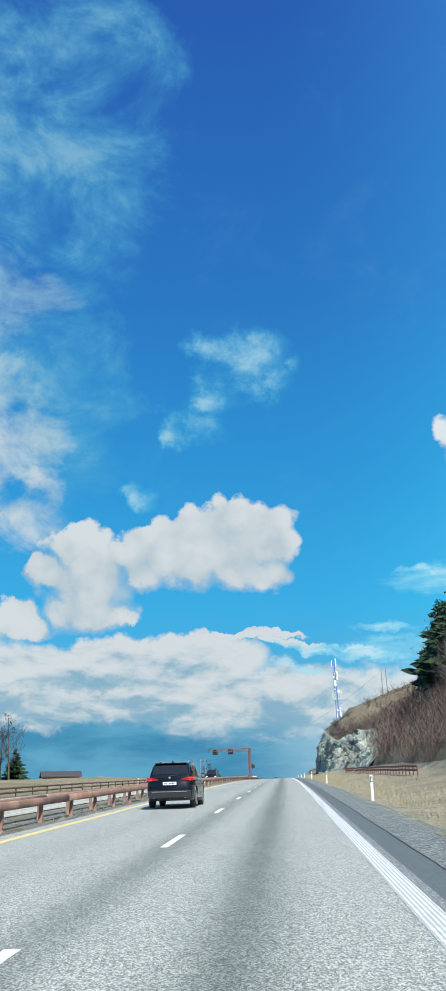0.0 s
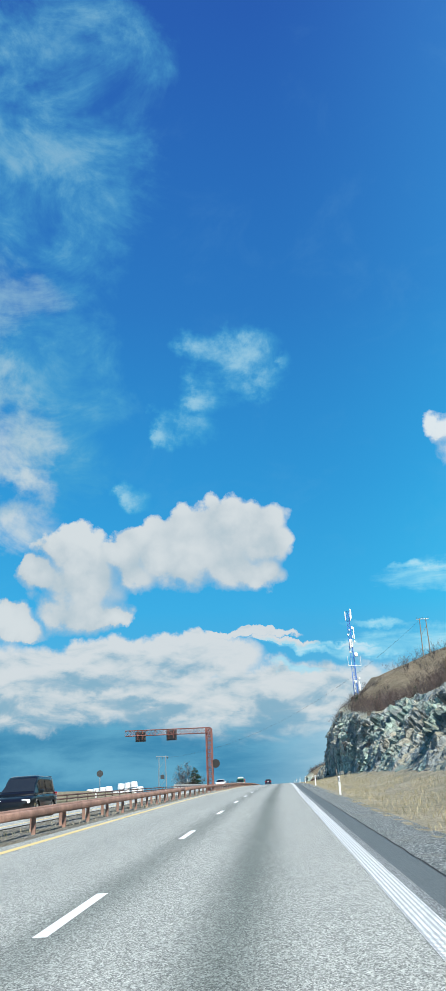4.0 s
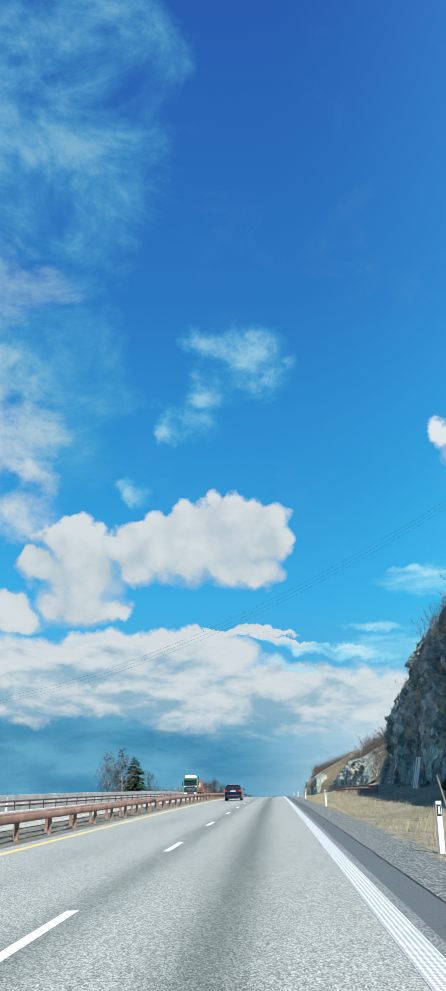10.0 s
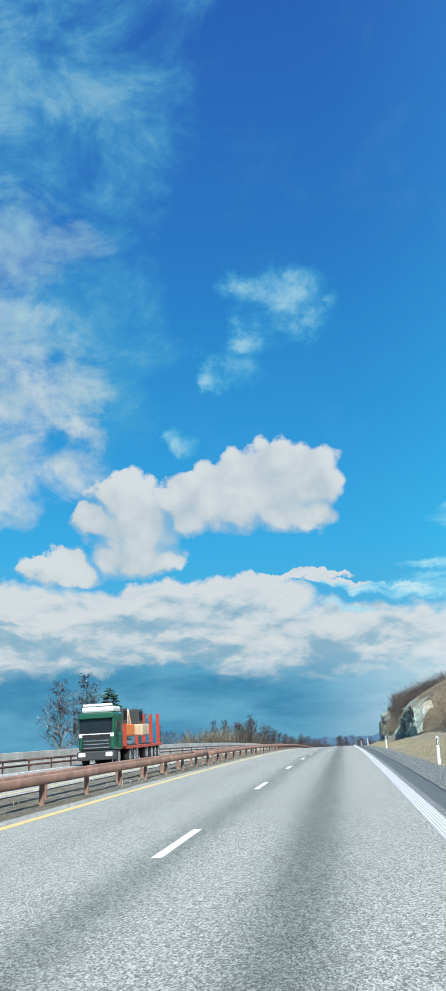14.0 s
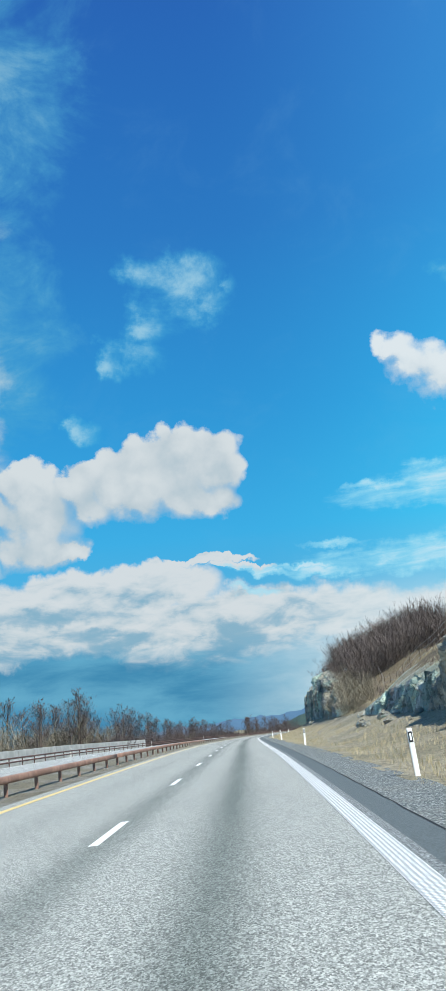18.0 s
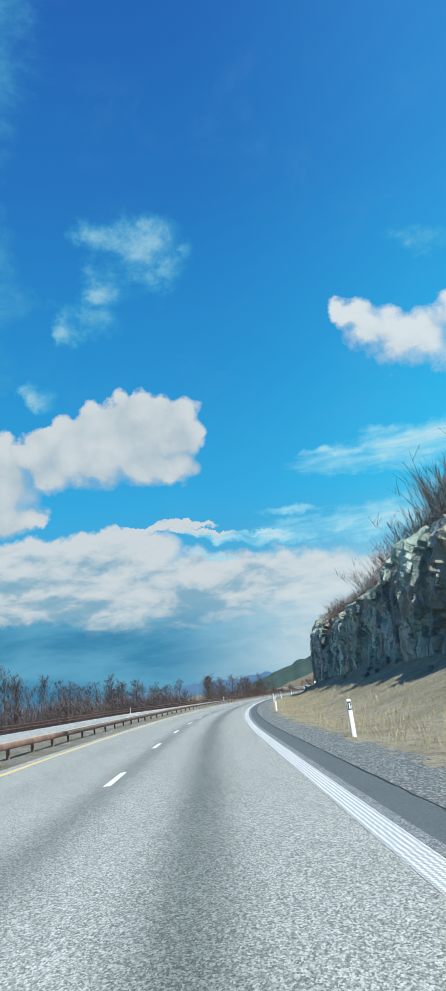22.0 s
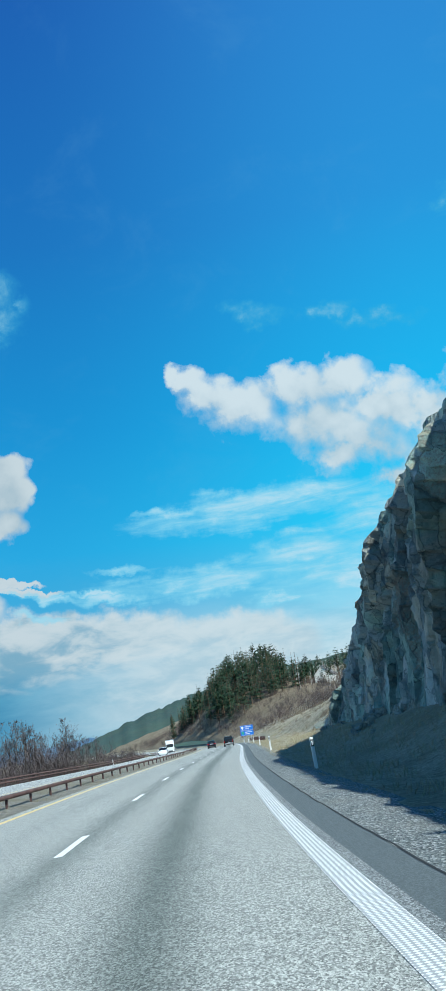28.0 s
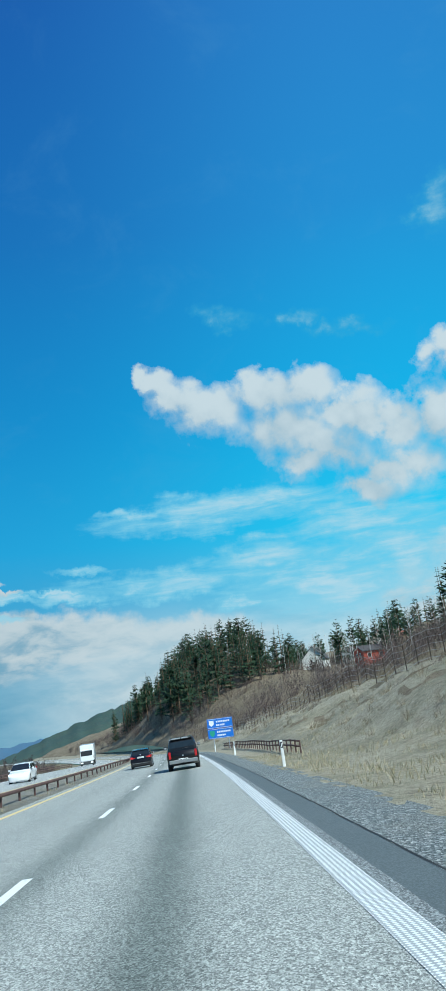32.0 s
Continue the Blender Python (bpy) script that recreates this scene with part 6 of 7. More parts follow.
def car(name, m, c, label):
    g = thing(name, m, label, "car", "traffic on the motorway")
    deck, roof, wide, floor = car_curves(c)
    L, W, paint = c["L"], c["W"], c["paint"]
    ys = [L * k for k in (-0.5, -0.495, -0.485, -0.465, -0.44, -0.40, -0.35, -0.3, -0.25, -0.2, -0.14, -0.08, 0, 0.06, 0.12, 0.18, 0.24, 0.29, 0.33, 0.37, 0.41, 0.445, 0.47, 0.488, 0.5)]
    steps = [0, 0.05, 0.12, 0.21, 0.30, 0.41, 0.52, 0.60, 0.68, 0.73, 0.78, 0.88, 1.0]
    body = part("body", loft(lambda y, a: hull_point(c, y, a), ys, steps), paint, g, smooth=True)
    # wheel arches are cut out of the body
    cut = bmesh.new()
    for y in (c["rear"], c["rear"] + c["base"]):
        disc(cut, pose(0, y, c["r"] * 1.03, 0, 90, 0), c["r"] * 1.14, W * 1.2, 32)
    cm = bpy.data.meshes.new("arch")
    cut.to_mesh(cm)
    cut.free()
    co = new("arch", cm)
    co.matrix_world = m
    mod = body.modifiers.new("arches", "BOOLEAN")
    mod.operation, mod.object, mod.solver = "DIFFERENCE", co, "EXACT"
    bpy.context.view_layer.update()
    me = bpy.data.meshes.new_from_object(body.evaluated_get(bpy.context.evaluated_depsgraph_get()))
    body.modifiers.clear()
    body.data = me
    bpy.data.objects.remove(co)
    part("underbody", boxed(-W * 0.36, W * 0.36, -L * 0.46, L * 0.46, c["low"] + 0.02, deck(0) - 0.25, 0.03), M["black"], g, "dark underbody")
    r0, r1 = c["cabin"]
    cys = [L * (r0 + (r1 - r0) * k / 26) for k in range(27)]
    part("cabin", loft(lambda y, a: house_point(c, y, a), cys, [0, 0.12, 0.25, 0.38, 0.5, 0.56, 0.62, 0.67, 0.72, 0.85, 1.0]), paint, g, smooth=True)
    skin = lambda y, a: house_point(c, y, a)
    for y0, y1 in c["side_glass"]:
        for side in (-1, 1):
            span = [L * (y0 + (y1 - y0) * k / 6) for k in range(7)]
            part("window", patch(skin, span, 0.07, c.get("glass_top", 0.47), side), M["glass"], g, "dark side window")
    if c.get("trim"):
        a, b = c["side_glass"][0][0] - 0.01, c["side_glass"][-1][1] + 0.01
        for side in (-1, 1):
            part("window_trim", patch(skin, [L * (a + (b - a) * k / 12) for k in range(13)], 0.015, 0.055, side, 0.014, 2), M["chrome"], g, "chrome window trim")
            part("window_trim", patch(skin, [L * (a + (b - a) * k / 12) for k in range(13)], 0.485, 0.505, side, 0.014, 2), M["chrome"], g)
    y0, y1 = c["rear_glass"]
    part("rear_window", patch(skin, [L * (y0 + (y1 - y0) * k / 6) for k in range(7)], c.get("rear_glass_side", 0.66), 1.0, 1, 0.012, 6, True), M["glass"], g, "tinted rear window")
    y0, y1 = c["windscreen"]
    part("windscreen", patch(skin, [L * (y0 + (y1 - y0) * k / 6) for k in range(7)], 0.62, 1.0, 1, 0.012, 6, True), M["glass"], g)
    for y in (c["rear"], c["rear"] + c["base"]):
        for side in (-1, 1):
            wheel(g, side * (W / 2 - c["tw"] / 2 - 0.02), y, c["r"], c["tw"], side)
    # lamps
    back = -L / 2
    z0, z1 = c["tail"]
    for side in (-1, 1):
        bm = bmesh.new()
        if c.get("tall_lamp"):
            box(bm, side * W * 0.395 - 0.07, side * W * 0.395 + 0.07, back - 0.02, back + 0.16, z0, z1, 0.025)
        else:
            path = [(0.50, -0.006, 0.30, 0.50), (0.68, -0.008, 0.18, 0.72), (0.84, -0.004, 0.10, 0.86), (0.925, 0.015 * L, 0.14, 0.94), (0.968, 0.05 * L, 0.34, 1.0), (1.0, 0.085 * L, 0.72, 1.04)]
            rows = []
            for fx, dy, lo, hi in path:
                rows.append([bm.verts.new((side * (fx * W / 2 + 0.012), back + dy - 0.012, z0 + (z1 - z0) * t)) for t in (lo, (lo + hi) / 2, hi)] +
                            [bm.verts.new((side * (fx * W / 2 - 0.05), back + dy + 0.05, z0 + (z1 - z0) * t)) for t in (hi, lo)])
            for p, q in zip(rows, rows[1:]):
                for k in range(5):
                    bm.faces.new((p[k], p[(k + 1) % 5], q[(k + 1) % 5], q[k]))
            bm.faces.new(rows[0])
            bm.faces.new(rows[-1][::-1])
            bmesh.ops.recalc_face_normals(bm, faces=bm.faces)
        lamp = part("tail_lamp", bm, M["tail"], g, "red tail lamp")
        if not c.get("tall_lamp"):
            for t in (0.34, 0.62):
                pts = [(side * (fx * W / 2 + 0.016), back + dy - 0.016, z0 + (z1 - z0) * (t + 0.10 * (fx - 0.8))) for fx, dy in ((0.72, -0.008), (0.84, -0.004), (0.925, 0.015 * L), (0.968, 0.05 * L))]
                part("light_strip", tubed(pts, 0.011, 5), M["lamp_bar"], lamp)
        f = c["front_lamp"]
        part("headlamp", boxed(side * W * 0.34 - 0.20, side * W * 0.34 + 0.20, L / 2 - 0.34, L / 2 - 0.10, f - 0.09, f + 0.09, 0.05), M["head"], g)
    # plate, bumper, handles, mirrors
    zp = c["plate"]
    plate = part("number_plate", boxed(-0.26, 0.26, back - 0.035, back + 0.02, zp, zp + 0.115, 0.008), M["plate"], g)
    for k in range(7):
        if k != 2:
            part("plate_bar", boxed(-0.19 + 0.057 * k, -0.19 + 0.057 * k + 0.035, back - 0.039, back - 0.034, zp + 0.028, zp + 0.088), M["plate_ink"], plate)
    part("bumper", boxed(-W * 0.43, W * 0.43, back - 0.045, back + 0.10, c["bumper"][0], c["bumper"][1], 0.03), M[c["bumper_mat"]] if "bumper_mat" in c else (paint if c.get("trim") else M["black"]), g)
    part("bumper_trim", boxed(-W * 0.36, W * 0.36, back - 0.052, back - 0.02, c["bumper"][1] - 0.05, c["bumper"][1] - 0.028, 0.006), M["grey"], g)
    part("seam", boxed(-W * 0.40, W * 0.40, back - 0.006, back + 0.004, c["bumper"][1] + 0.015, c["bumper"][1] + 0.025), M["black"], g)
    for side in (-1, 1):
        xm, zm = side * (W / 2 + 0.08), deck(0.16 * L) + 0.10
        mir = part("mirror", boxed(xm - 0.10, xm + 0.10, L * c["mirror"] - 0.07, L * c["mirror"] + 0.09, zm - 0.08, zm + 0.08, 0.04), paint, g)
        part("mirror_glass", boxed(xm - 0.075, xm + 0.075, L * c["mirror"] - 0.08, L * c["mirror"] - 0.065, zm - 0.055, zm + 0.055), M["chrome"], mir)
        for y in c["doors"]:
            part("door_handle", boxed(side * (W / 2 - 0.01) - 0.02, side * (W / 2 - 0.01) + 0.025, L * y - 0.09, L * y + 0.09, c["belt"] - 0.11, c["belt"] - 0.08, 0.01), M[c.get("handle", "black")], g)
        for y in c["seams"]:
            part("door_seam", patch(lambda q, a: hull_point(c, q, a), [L * y - 0.004, L * y + 0.004], 0.13, 0.70, side, 0.003, 8), M["black"], g)
        part("sill", boxed(side * (W / 2 - 0.07) - 0.05, side * (W / 2 - 0.07) + 0.045, c["rear"] + c["r"] * 1.15, c["rear"] + c["base"] - c["r"] * 1.15, c["low"] - 0.02, c["low"] + 0.10, 0.02), M["black"], g, "black plastic sill")
        if c.get("rails"):
            pts = [(side * W * 0.335, L * (-0.36 + 0.055 * k), roof(L * (-0.36 + 0.055 * k)) + (0.035 if 0 < k < 9 else -0.03)) for k in range(10)]
            part("roof_rail", tubed(pts, 0.018, 6), M[c["rails"]], g)
        if c.get("pipes"):
            part("exhaust", tubed([(side * W * 0.32, back - 0.04, c["low"] + 0.13), (side * W * 0.32, back + 0.15, c["low"] + 0.13)], 0.042, 14), M["chrome"], g)
    part("tow_hitch", tubed([(0, back + 0.1, c["low"] + 0.08), (0, back - 0.09, c["low"] + 0.06), (0, back - 0.10, c["low"] + 0.17)], 0.022, 8), M["black"], g)
    part("badge", disc(bmesh.new(), pose(0, back - 0.012, zp + 0.27, 90), 0.04, 0.014, 18), M["zinc"], g)
    part("wiper", tubed([(0.0, back + 0.03, c["belt"] + 0.07), (0.34, back + 0.06, c["belt"] + 0.10)], 0.012, 5), M["black"], g)
    part("spoiler", boxed(-W * 0.33, W * 0.33, L * c["spoiler"] - 0.09, L * c["spoiler"] + 0.16, roof(L * c["spoiler"] + 0.12) - 0.025, roof(L * c["spoiler"] + 0.12) + 0.012, 0.012), paint, g)
    part("aerial", tubed([(0, L * -0.28, roof(L * -0.28) - 0.01), (0, L * -0.30, roof(L * -0.30) + 0.08)], [0.035, 0.008], 6), paint, g)
    return g


MPV = dict(L=4.34, W=1.80, low=0.20, rear=-1.32, base=2.67, r=0.325, tw=0.22, belt=0.98, paint=M["blue_car"],
           deck=[(-0.5, 1.00), (-0.47, 1.03), (-0.3, 1.02), (0.1, 0.98), (0.22, 0.97), (0.34, 0.92), (0.44, 0.80), (0.5, 0.62)],
           roof=[(-0.5, 0.99), (-0.475, 1.06), (-0.425, 1.42), (-0.40, 1.49), (-0.2, 1.555), (0.0, 1.56), (0.08, 1.52), (0.25, 1.02), (0.30, 0.95)], cabin=(-0.495, 0.28),
           side_glass=[(-0.36, -0.285), (-0.275, -0.09), (-0.07, 0.10), (0.11, 0.17)], rear_glass=(-0.468, -0.425), windscreen=(0.09, 0.24), trim=True, tail=(0.80, 1.06), front_lamp=0.74, plate=0.86, bumper=(0.30, 0.52),
           mirror=0.12, doors=(-0.20, 0.02), seams=(-0.28, -0.08, 0.16), rails="black", pipes=True, spoiler=-0.42, plan=[0.86, 0.92, 0.96, 1, 1, 0.95, 0.86, 0.72, 0.62])
SUV = dict(MPV, L=4.60, W=1.86, low=0.24, rear=-1.38, base=2.69, r=0.36, paint=M["navy_car"], belt=1.06,
           deck=[(-0.5, 1.06), (-0.47, 1.10), (-0.3, 1.08), (0.1, 1.05), (0.22, 1.06), (0.36, 1.00), (0.45, 0.90), (0.5, 0.72)],
           roof=[(-0.5, 1.05), (-0.478, 1.14), (-0.42, 1.52), (-0.39, 1.60), (-0.2, 1.68), (0.0, 1.68), (0.07, 1.64), (0.21, 1.12), (0.28, 1.04)], rear_glass=(-0.470, -0.42), tail=(0.92, 1.12), plate=0.80, bumper=(0.34, 0.60), rails="zinc", trim=False, spoiler=-0.41)
# plainer navy variant for the people carrier's second, added place
NAVY_MPV = dict(MPV, L=4.30, paint=M["navy_car"], trim=False, rails=None, pipes=False)
ESTATE = dict(MPV, L=4.55, paint=M["white_car"], rails=None, pipes=False)
PICKUP = dict(MPV, L=5.25, W=1.86, low=0.34, rear=-1.55, base=3.2, r=0.39, tw=0.26, belt=1.16, paint=M["black_car"],
              deck=[(-0.5, 1.12), (-0.47, 1.16), (0.1, 1.14), (0.2, 1.14), (0.36, 1.10), (0.46, 1.02), (0.5, 0.85)],
              roof=[(-0.5, 1.10), (-0.492, 1.16), (-0.468, 1.66), (-0.45, 1.74), (-0.15, 1.80), (0.02, 1.80), (0.08, 1.75), (0.19, 1.20), (0.25, 1.12)], cabin=(-0.498, 0.24),
              side_glass=[(-0.42, -0.16), (-0.12, 0.0), (0.015, 0.12)], rear_glass=(-0.486, -0.470), rear_glass_side=0.60, windscreen=(0.09, 0.18), trim=False, tail=(0.74, 1.12), tall_lamp=True, front_lamp=0.9, plate=0.60, bumper=(0.46, 0.66),
              bumper_mat="grey", mirror=0.12, doors=(-0.07, 0.06), seams=(-0.14, 0.01, 0.14), rails="black", pipes=False, spoiler=-0.45, plan=[0.93, 0.96, 0.985, 1, 1, 0.97, 0.92, 0.82, 0.74])
VAN = dict(SUV, L=4.9, W=1.92, paint=M["black_car"], rails=None,
           roof=[(-0.5, 1.05), (-0.485, 1.16), (-0.46, 1.80), (-0.44, 1.88), (0.05, 1.92), (0.12, 1.86), (0.30, 1.14), (0.36, 1.02)], cabin=(-0.495, 0.34), rear_glass=(-0.482, -0.462), windscreen=(0.14, 0.29), mirror=0.2, spoiler=-0.44)


def on_road(s, u, back=False, h=0.0):
    fall = math.degrees(math.atan(float(np.interp(s, road_table()[0], road_table()[5]))))
    return pose(*at(s, u, h + 0.004), 0, 0, turn(s) + (180 if back else 0)) @ pose(0, 0, 0, 0, -fall if back else fall, 0)


def build_truck(m):
    """A tractor and low-loader that carries two machines."""
    g = thing("low_loader_truck", m, "white and green truck hauling construction machines on a red low loader", "truck", "traffic on the motorway")
    cab = part("cab", boxed(-1.22, 1.22, 3.2, 5.4, 0.95, 3.35, 0.16), M["green_cab"], g)
    part("cab_side", boxed(-1.25, 1.25, 3.4, 4.6, 1.0, 2.0, 0.06), M["green_cab"], g, "dark green lower panels")
    part("windscreen", boxed(-1.08, 1.08, 5.36, 5.43, 2.05, 2.95, 0.05), M["glass"], cab)
    part("sun_visor", boxed(-1.15, 1.15, 5.35, 5.62, 2.98, 3.12, 0.03), M["green_cab"], cab)
    part("light_bar", boxed(-1.0, 1.0, 4.9, 5.1, 3.76, 3.92, 0.04), M["white"], cab)
    part("grille", boxed(-0.95, 0.95, 5.36, 5.43, 1.0, 1.98, 0.03), M["black"], cab)
    part("front_panel", boxed(-1.16, 1.16, 5.37, 5.41, 1.80, 2.04, 0.02), M["white_car"], cab)
    part("roof_fairing", boxed(-1.1, 1.1, 3.3, 5.1, 3.35, 3.75, 0.14), M["white_car"], cab)
    for z in (1.12, 1.34, 1.56):
        part("grille_bar", boxed(-0.85, 0.85, 5.38, 5.45, z, z + 0.07, 0.01), M["chrome"], cab)
    part("bumper", boxed(-1.24, 1.24, 5.1, 5.62, 0.38, 0.95, 0.08), M["darkgrey"], g)
    for side in (-1, 1):
        part("headlamp", boxed(side * 0.9 - 0.22, side * 0.9 + 0.22, 5.58, 5.66, 0.62, 0.86, 0.03), M["head"], g)
        part("mirror", boxed(side * 1.48 - 0.1, side * 1.48 + 0.1, 5.2, 5.32, 2.1, 2.8, 0.04), M["black"], g)
        for y in (4.3, 1.4, 0.1, -5.2, -6.4, -7.6):
            wheel(g, side * 1.05, y, 0.5, 0.32, side)
    part("chassis", boxed(-0.5, 0.5, -8.6, 4.0, 0.55, 0.9, 0.03), M["darkgrey"], g)
    part("deck", boxed(-1.27, 1.27, -8.8, 2.2, 0.92, 1.12, 0.03), M["red_steel"], g, "red steel loading deck")
    part("headboard", boxed(-1.2, 1.2, 2.2, 2.35, 1.1, 2.6, 0.03), M["red_steel"], g)
    for x in (-0.9, -0.3, 0.3, 0.9):
        part("ramp_rail", boxed(x - 0.12, x + 0.12, -9.0, -8.8, 1.1, 3.4, 0.02), M["red_steel"], g)
    for y, mat in ((0.2, "orange"), (-4.4, "sand")):
        mac = part("machine_body", boxed(-1.0, 1.0, y - 1.1, y + 1.2, 1.75, 2.6, 0.12), M[mat], g)
        part("machine_cab", boxed(-0.65, 0.65, y - 0.4, y + 0.8, 2.6, 3.7, 0.08), M["darkgrey"], mac)
        part("machine_window", boxed(-0.67, 0.67, y - 0.3, y + 0.7, 2.8, 3.55, 0.03), M["glass"], mac)
        part("machine_arm", tubed([(0, y + 1.0, 2.2), (0, y + 1.8, 3.6), (0, y + 2.2, 2.4)], [0.18, 0.15, 0.10], 6), M[mat], mac)
        for side in (-1, 1):
            wheel(g, side * 0.95, y + 0.75, 0.62, 0.45, side)
            wheel(g, side * 0.95, y - 0.8, 0.62, 0.45, side)


def build_lorry(m):
    g = thing("box_lorry", m, "white box lorry with a tall square body", "truck", "traffic on the motorway")
    part("cab", boxed(-1.2, 1.2, 2.6, 4.6, 0.9, 3.1, 0.16), M["white_car"], g)
    part("windscreen", boxed(-1.05, 1.05, 4.56, 4.63, 1.9, 2.8, 0.05), M["glass"], g)
    part("bumper", boxed(-1.2, 1.2, 4.4, 4.75, 0.35, 0.9, 0.08), M["darkgrey"], g)
    part("box_body", boxed(-1.27, 1.27, -5.5, 2.4, 1.0, 3.8, 0.05), M["white_car"], g)
    part("chassis", boxed(-0.5, 0.5, -5.4, 4.0, 0.5, 1.0, 0.03), M["darkgrey"], g)
    for side in (-1, 1):
        part("headlamp", boxed(side * 0.9 - 0.2, side * 0.9 + 0.2, 4.70, 4.78, 0.6, 0.82, 0.03), M["head"], g)
        for y in (3.5, -2.8, -4.1):
            wheel(g, side * 1.05, y, 0.48, 0.3, side)


def build_traffic():
    car("suv", on_road(41.3, -4.43), SUV, "dark navy SUV with red tail lamps in the overtaking lane")
    car("people_carrier", on_road(356.35, -4.15), MPV, "glossy midnight-blue people carrier with chrome window trim in the overtaking lane")
    car("pickup", on_road(892.6, -0.45), PICKUP, "black pickup with tall canopy and grey bumper on the road")
    # added second car, standing in for the people carrier further along
    car("people_carrier_again", on_road(914.0, -3.9), NAVY_MPV, "dark navy second copy of the people carrier, red tail lamps lit, in the overtaking lane")
    up = lambda s: float(other_height(s))
    car("van", on_road(152, -12.4, True, up(152)), VAN, "black van oncoming on the opposite carriageway")
    car("estate_car", on_road(282, -12.4, True, up(282)), ESTATE, "white estate car oncoming on the opposite carriageway")
    car("estate_car", on_road(915, -14.0, True, up(915)), dict(ESTATE, L=4.4), "white car oncoming on the opposite carriageway beyond the bend")
    build_truck(on_road(431, -15.9, True, up(431)))
    build_lorry(on_road(1005, -15.9, True, up(1005)))


build_traffic()

# ---- plants ----
class Soup:
    """Collects many small pieces into one mesh."""

    def __init__(self):
        self.v, self.f, self.n = [], [], 0

    def add(self, verts, faces):
        """faces: one array, or a list of arrays, of equal-sided faces."""
        self.v.append(np.asarray(verts, float).reshape(-1, 3))
        for f in (faces if isinstance(faces, list) and len(faces) and isinstance(faces[0], np.ndarray) else [np.asarray(faces, dtype=np.int64)]):
            self.f.append(f + self.n)
        self.n += len(self.v[-1])

    def gathered(self):
        """The vertices, and the faces gathered by their number of sides."""
        sides = sorted({f.shape[1] for f in self.f})
        return np.concatenate(self.v), [np.concatenate([f for f in self.f if f.shape[1] == k]) for k in sides]

    def stem(self, pts, radii, sides=3):
        pts = [np.asarray(p, float) for p in pts]
        vs = []
        for i, p in enumerate(pts):
            d = pts[min(i + 1, len(pts) - 1)] - pts[max(i - 1, 0)]
            d = d / (np.linalg.norm(d) + 1e-9)
            a = np.cross(d, (0.0, 0.0, 1.0) if abs(d[2]) < 0.9 else (1.0, 0.0, 0.0))
            a /= np.linalg.norm(a) + 1e-9
            b = np.cross(d, a)
            for k in range(sides):
                t = 2 * math.pi * k / sides
                vs.append(p + radii[i] * (a * math.cos(t) + b * math.sin(t)))
        fs = []
        for i in range(len(pts) - 1):
            for k in range(sides if sides > 2 else 1):
                fs.append((i * sides + k, i * sides + (k + 1) % sides, (i + 1) * sides + (k + 1) % sides, (i + 1) * sides + k))
        self.add(vs, fs)

    def mesh(self, name, mat):
        return quick_mesh(name, *self.gathered(), mat)


def quick_mesh(name, v, groups, mat):
    me = bpy.data.meshes.new(name)
    loops = np.concatenate([g.ravel() for g in groups]).astype(np.int32)
    size = np.concatenate([np.full(len(g), g.shape[1]) for g in groups])
    me.vertices.add(len(v))
    me.vertices.foreach_set("co", np.asarray(v, np.float32).ravel())
    me.loops.add(len(loops))
    me.loops.foreach_set("vertex_index", loops)
    me.polygons.add(len(size))
    me.polygons.foreach_set("loop_start", np.concatenate([[0], np.cumsum(size)[:-1]]).astype(np.int32))
    me.update(calc_edges=True)
    me.materials.append(mat)
    return me


def rand_dir(rng, up):
    a = rng.uniform(0, 2 * math.pi)
    c = math.sqrt(max(0, 1 - up * up))
    return np.array((c * math.cos(a), c * math.sin(a), up))


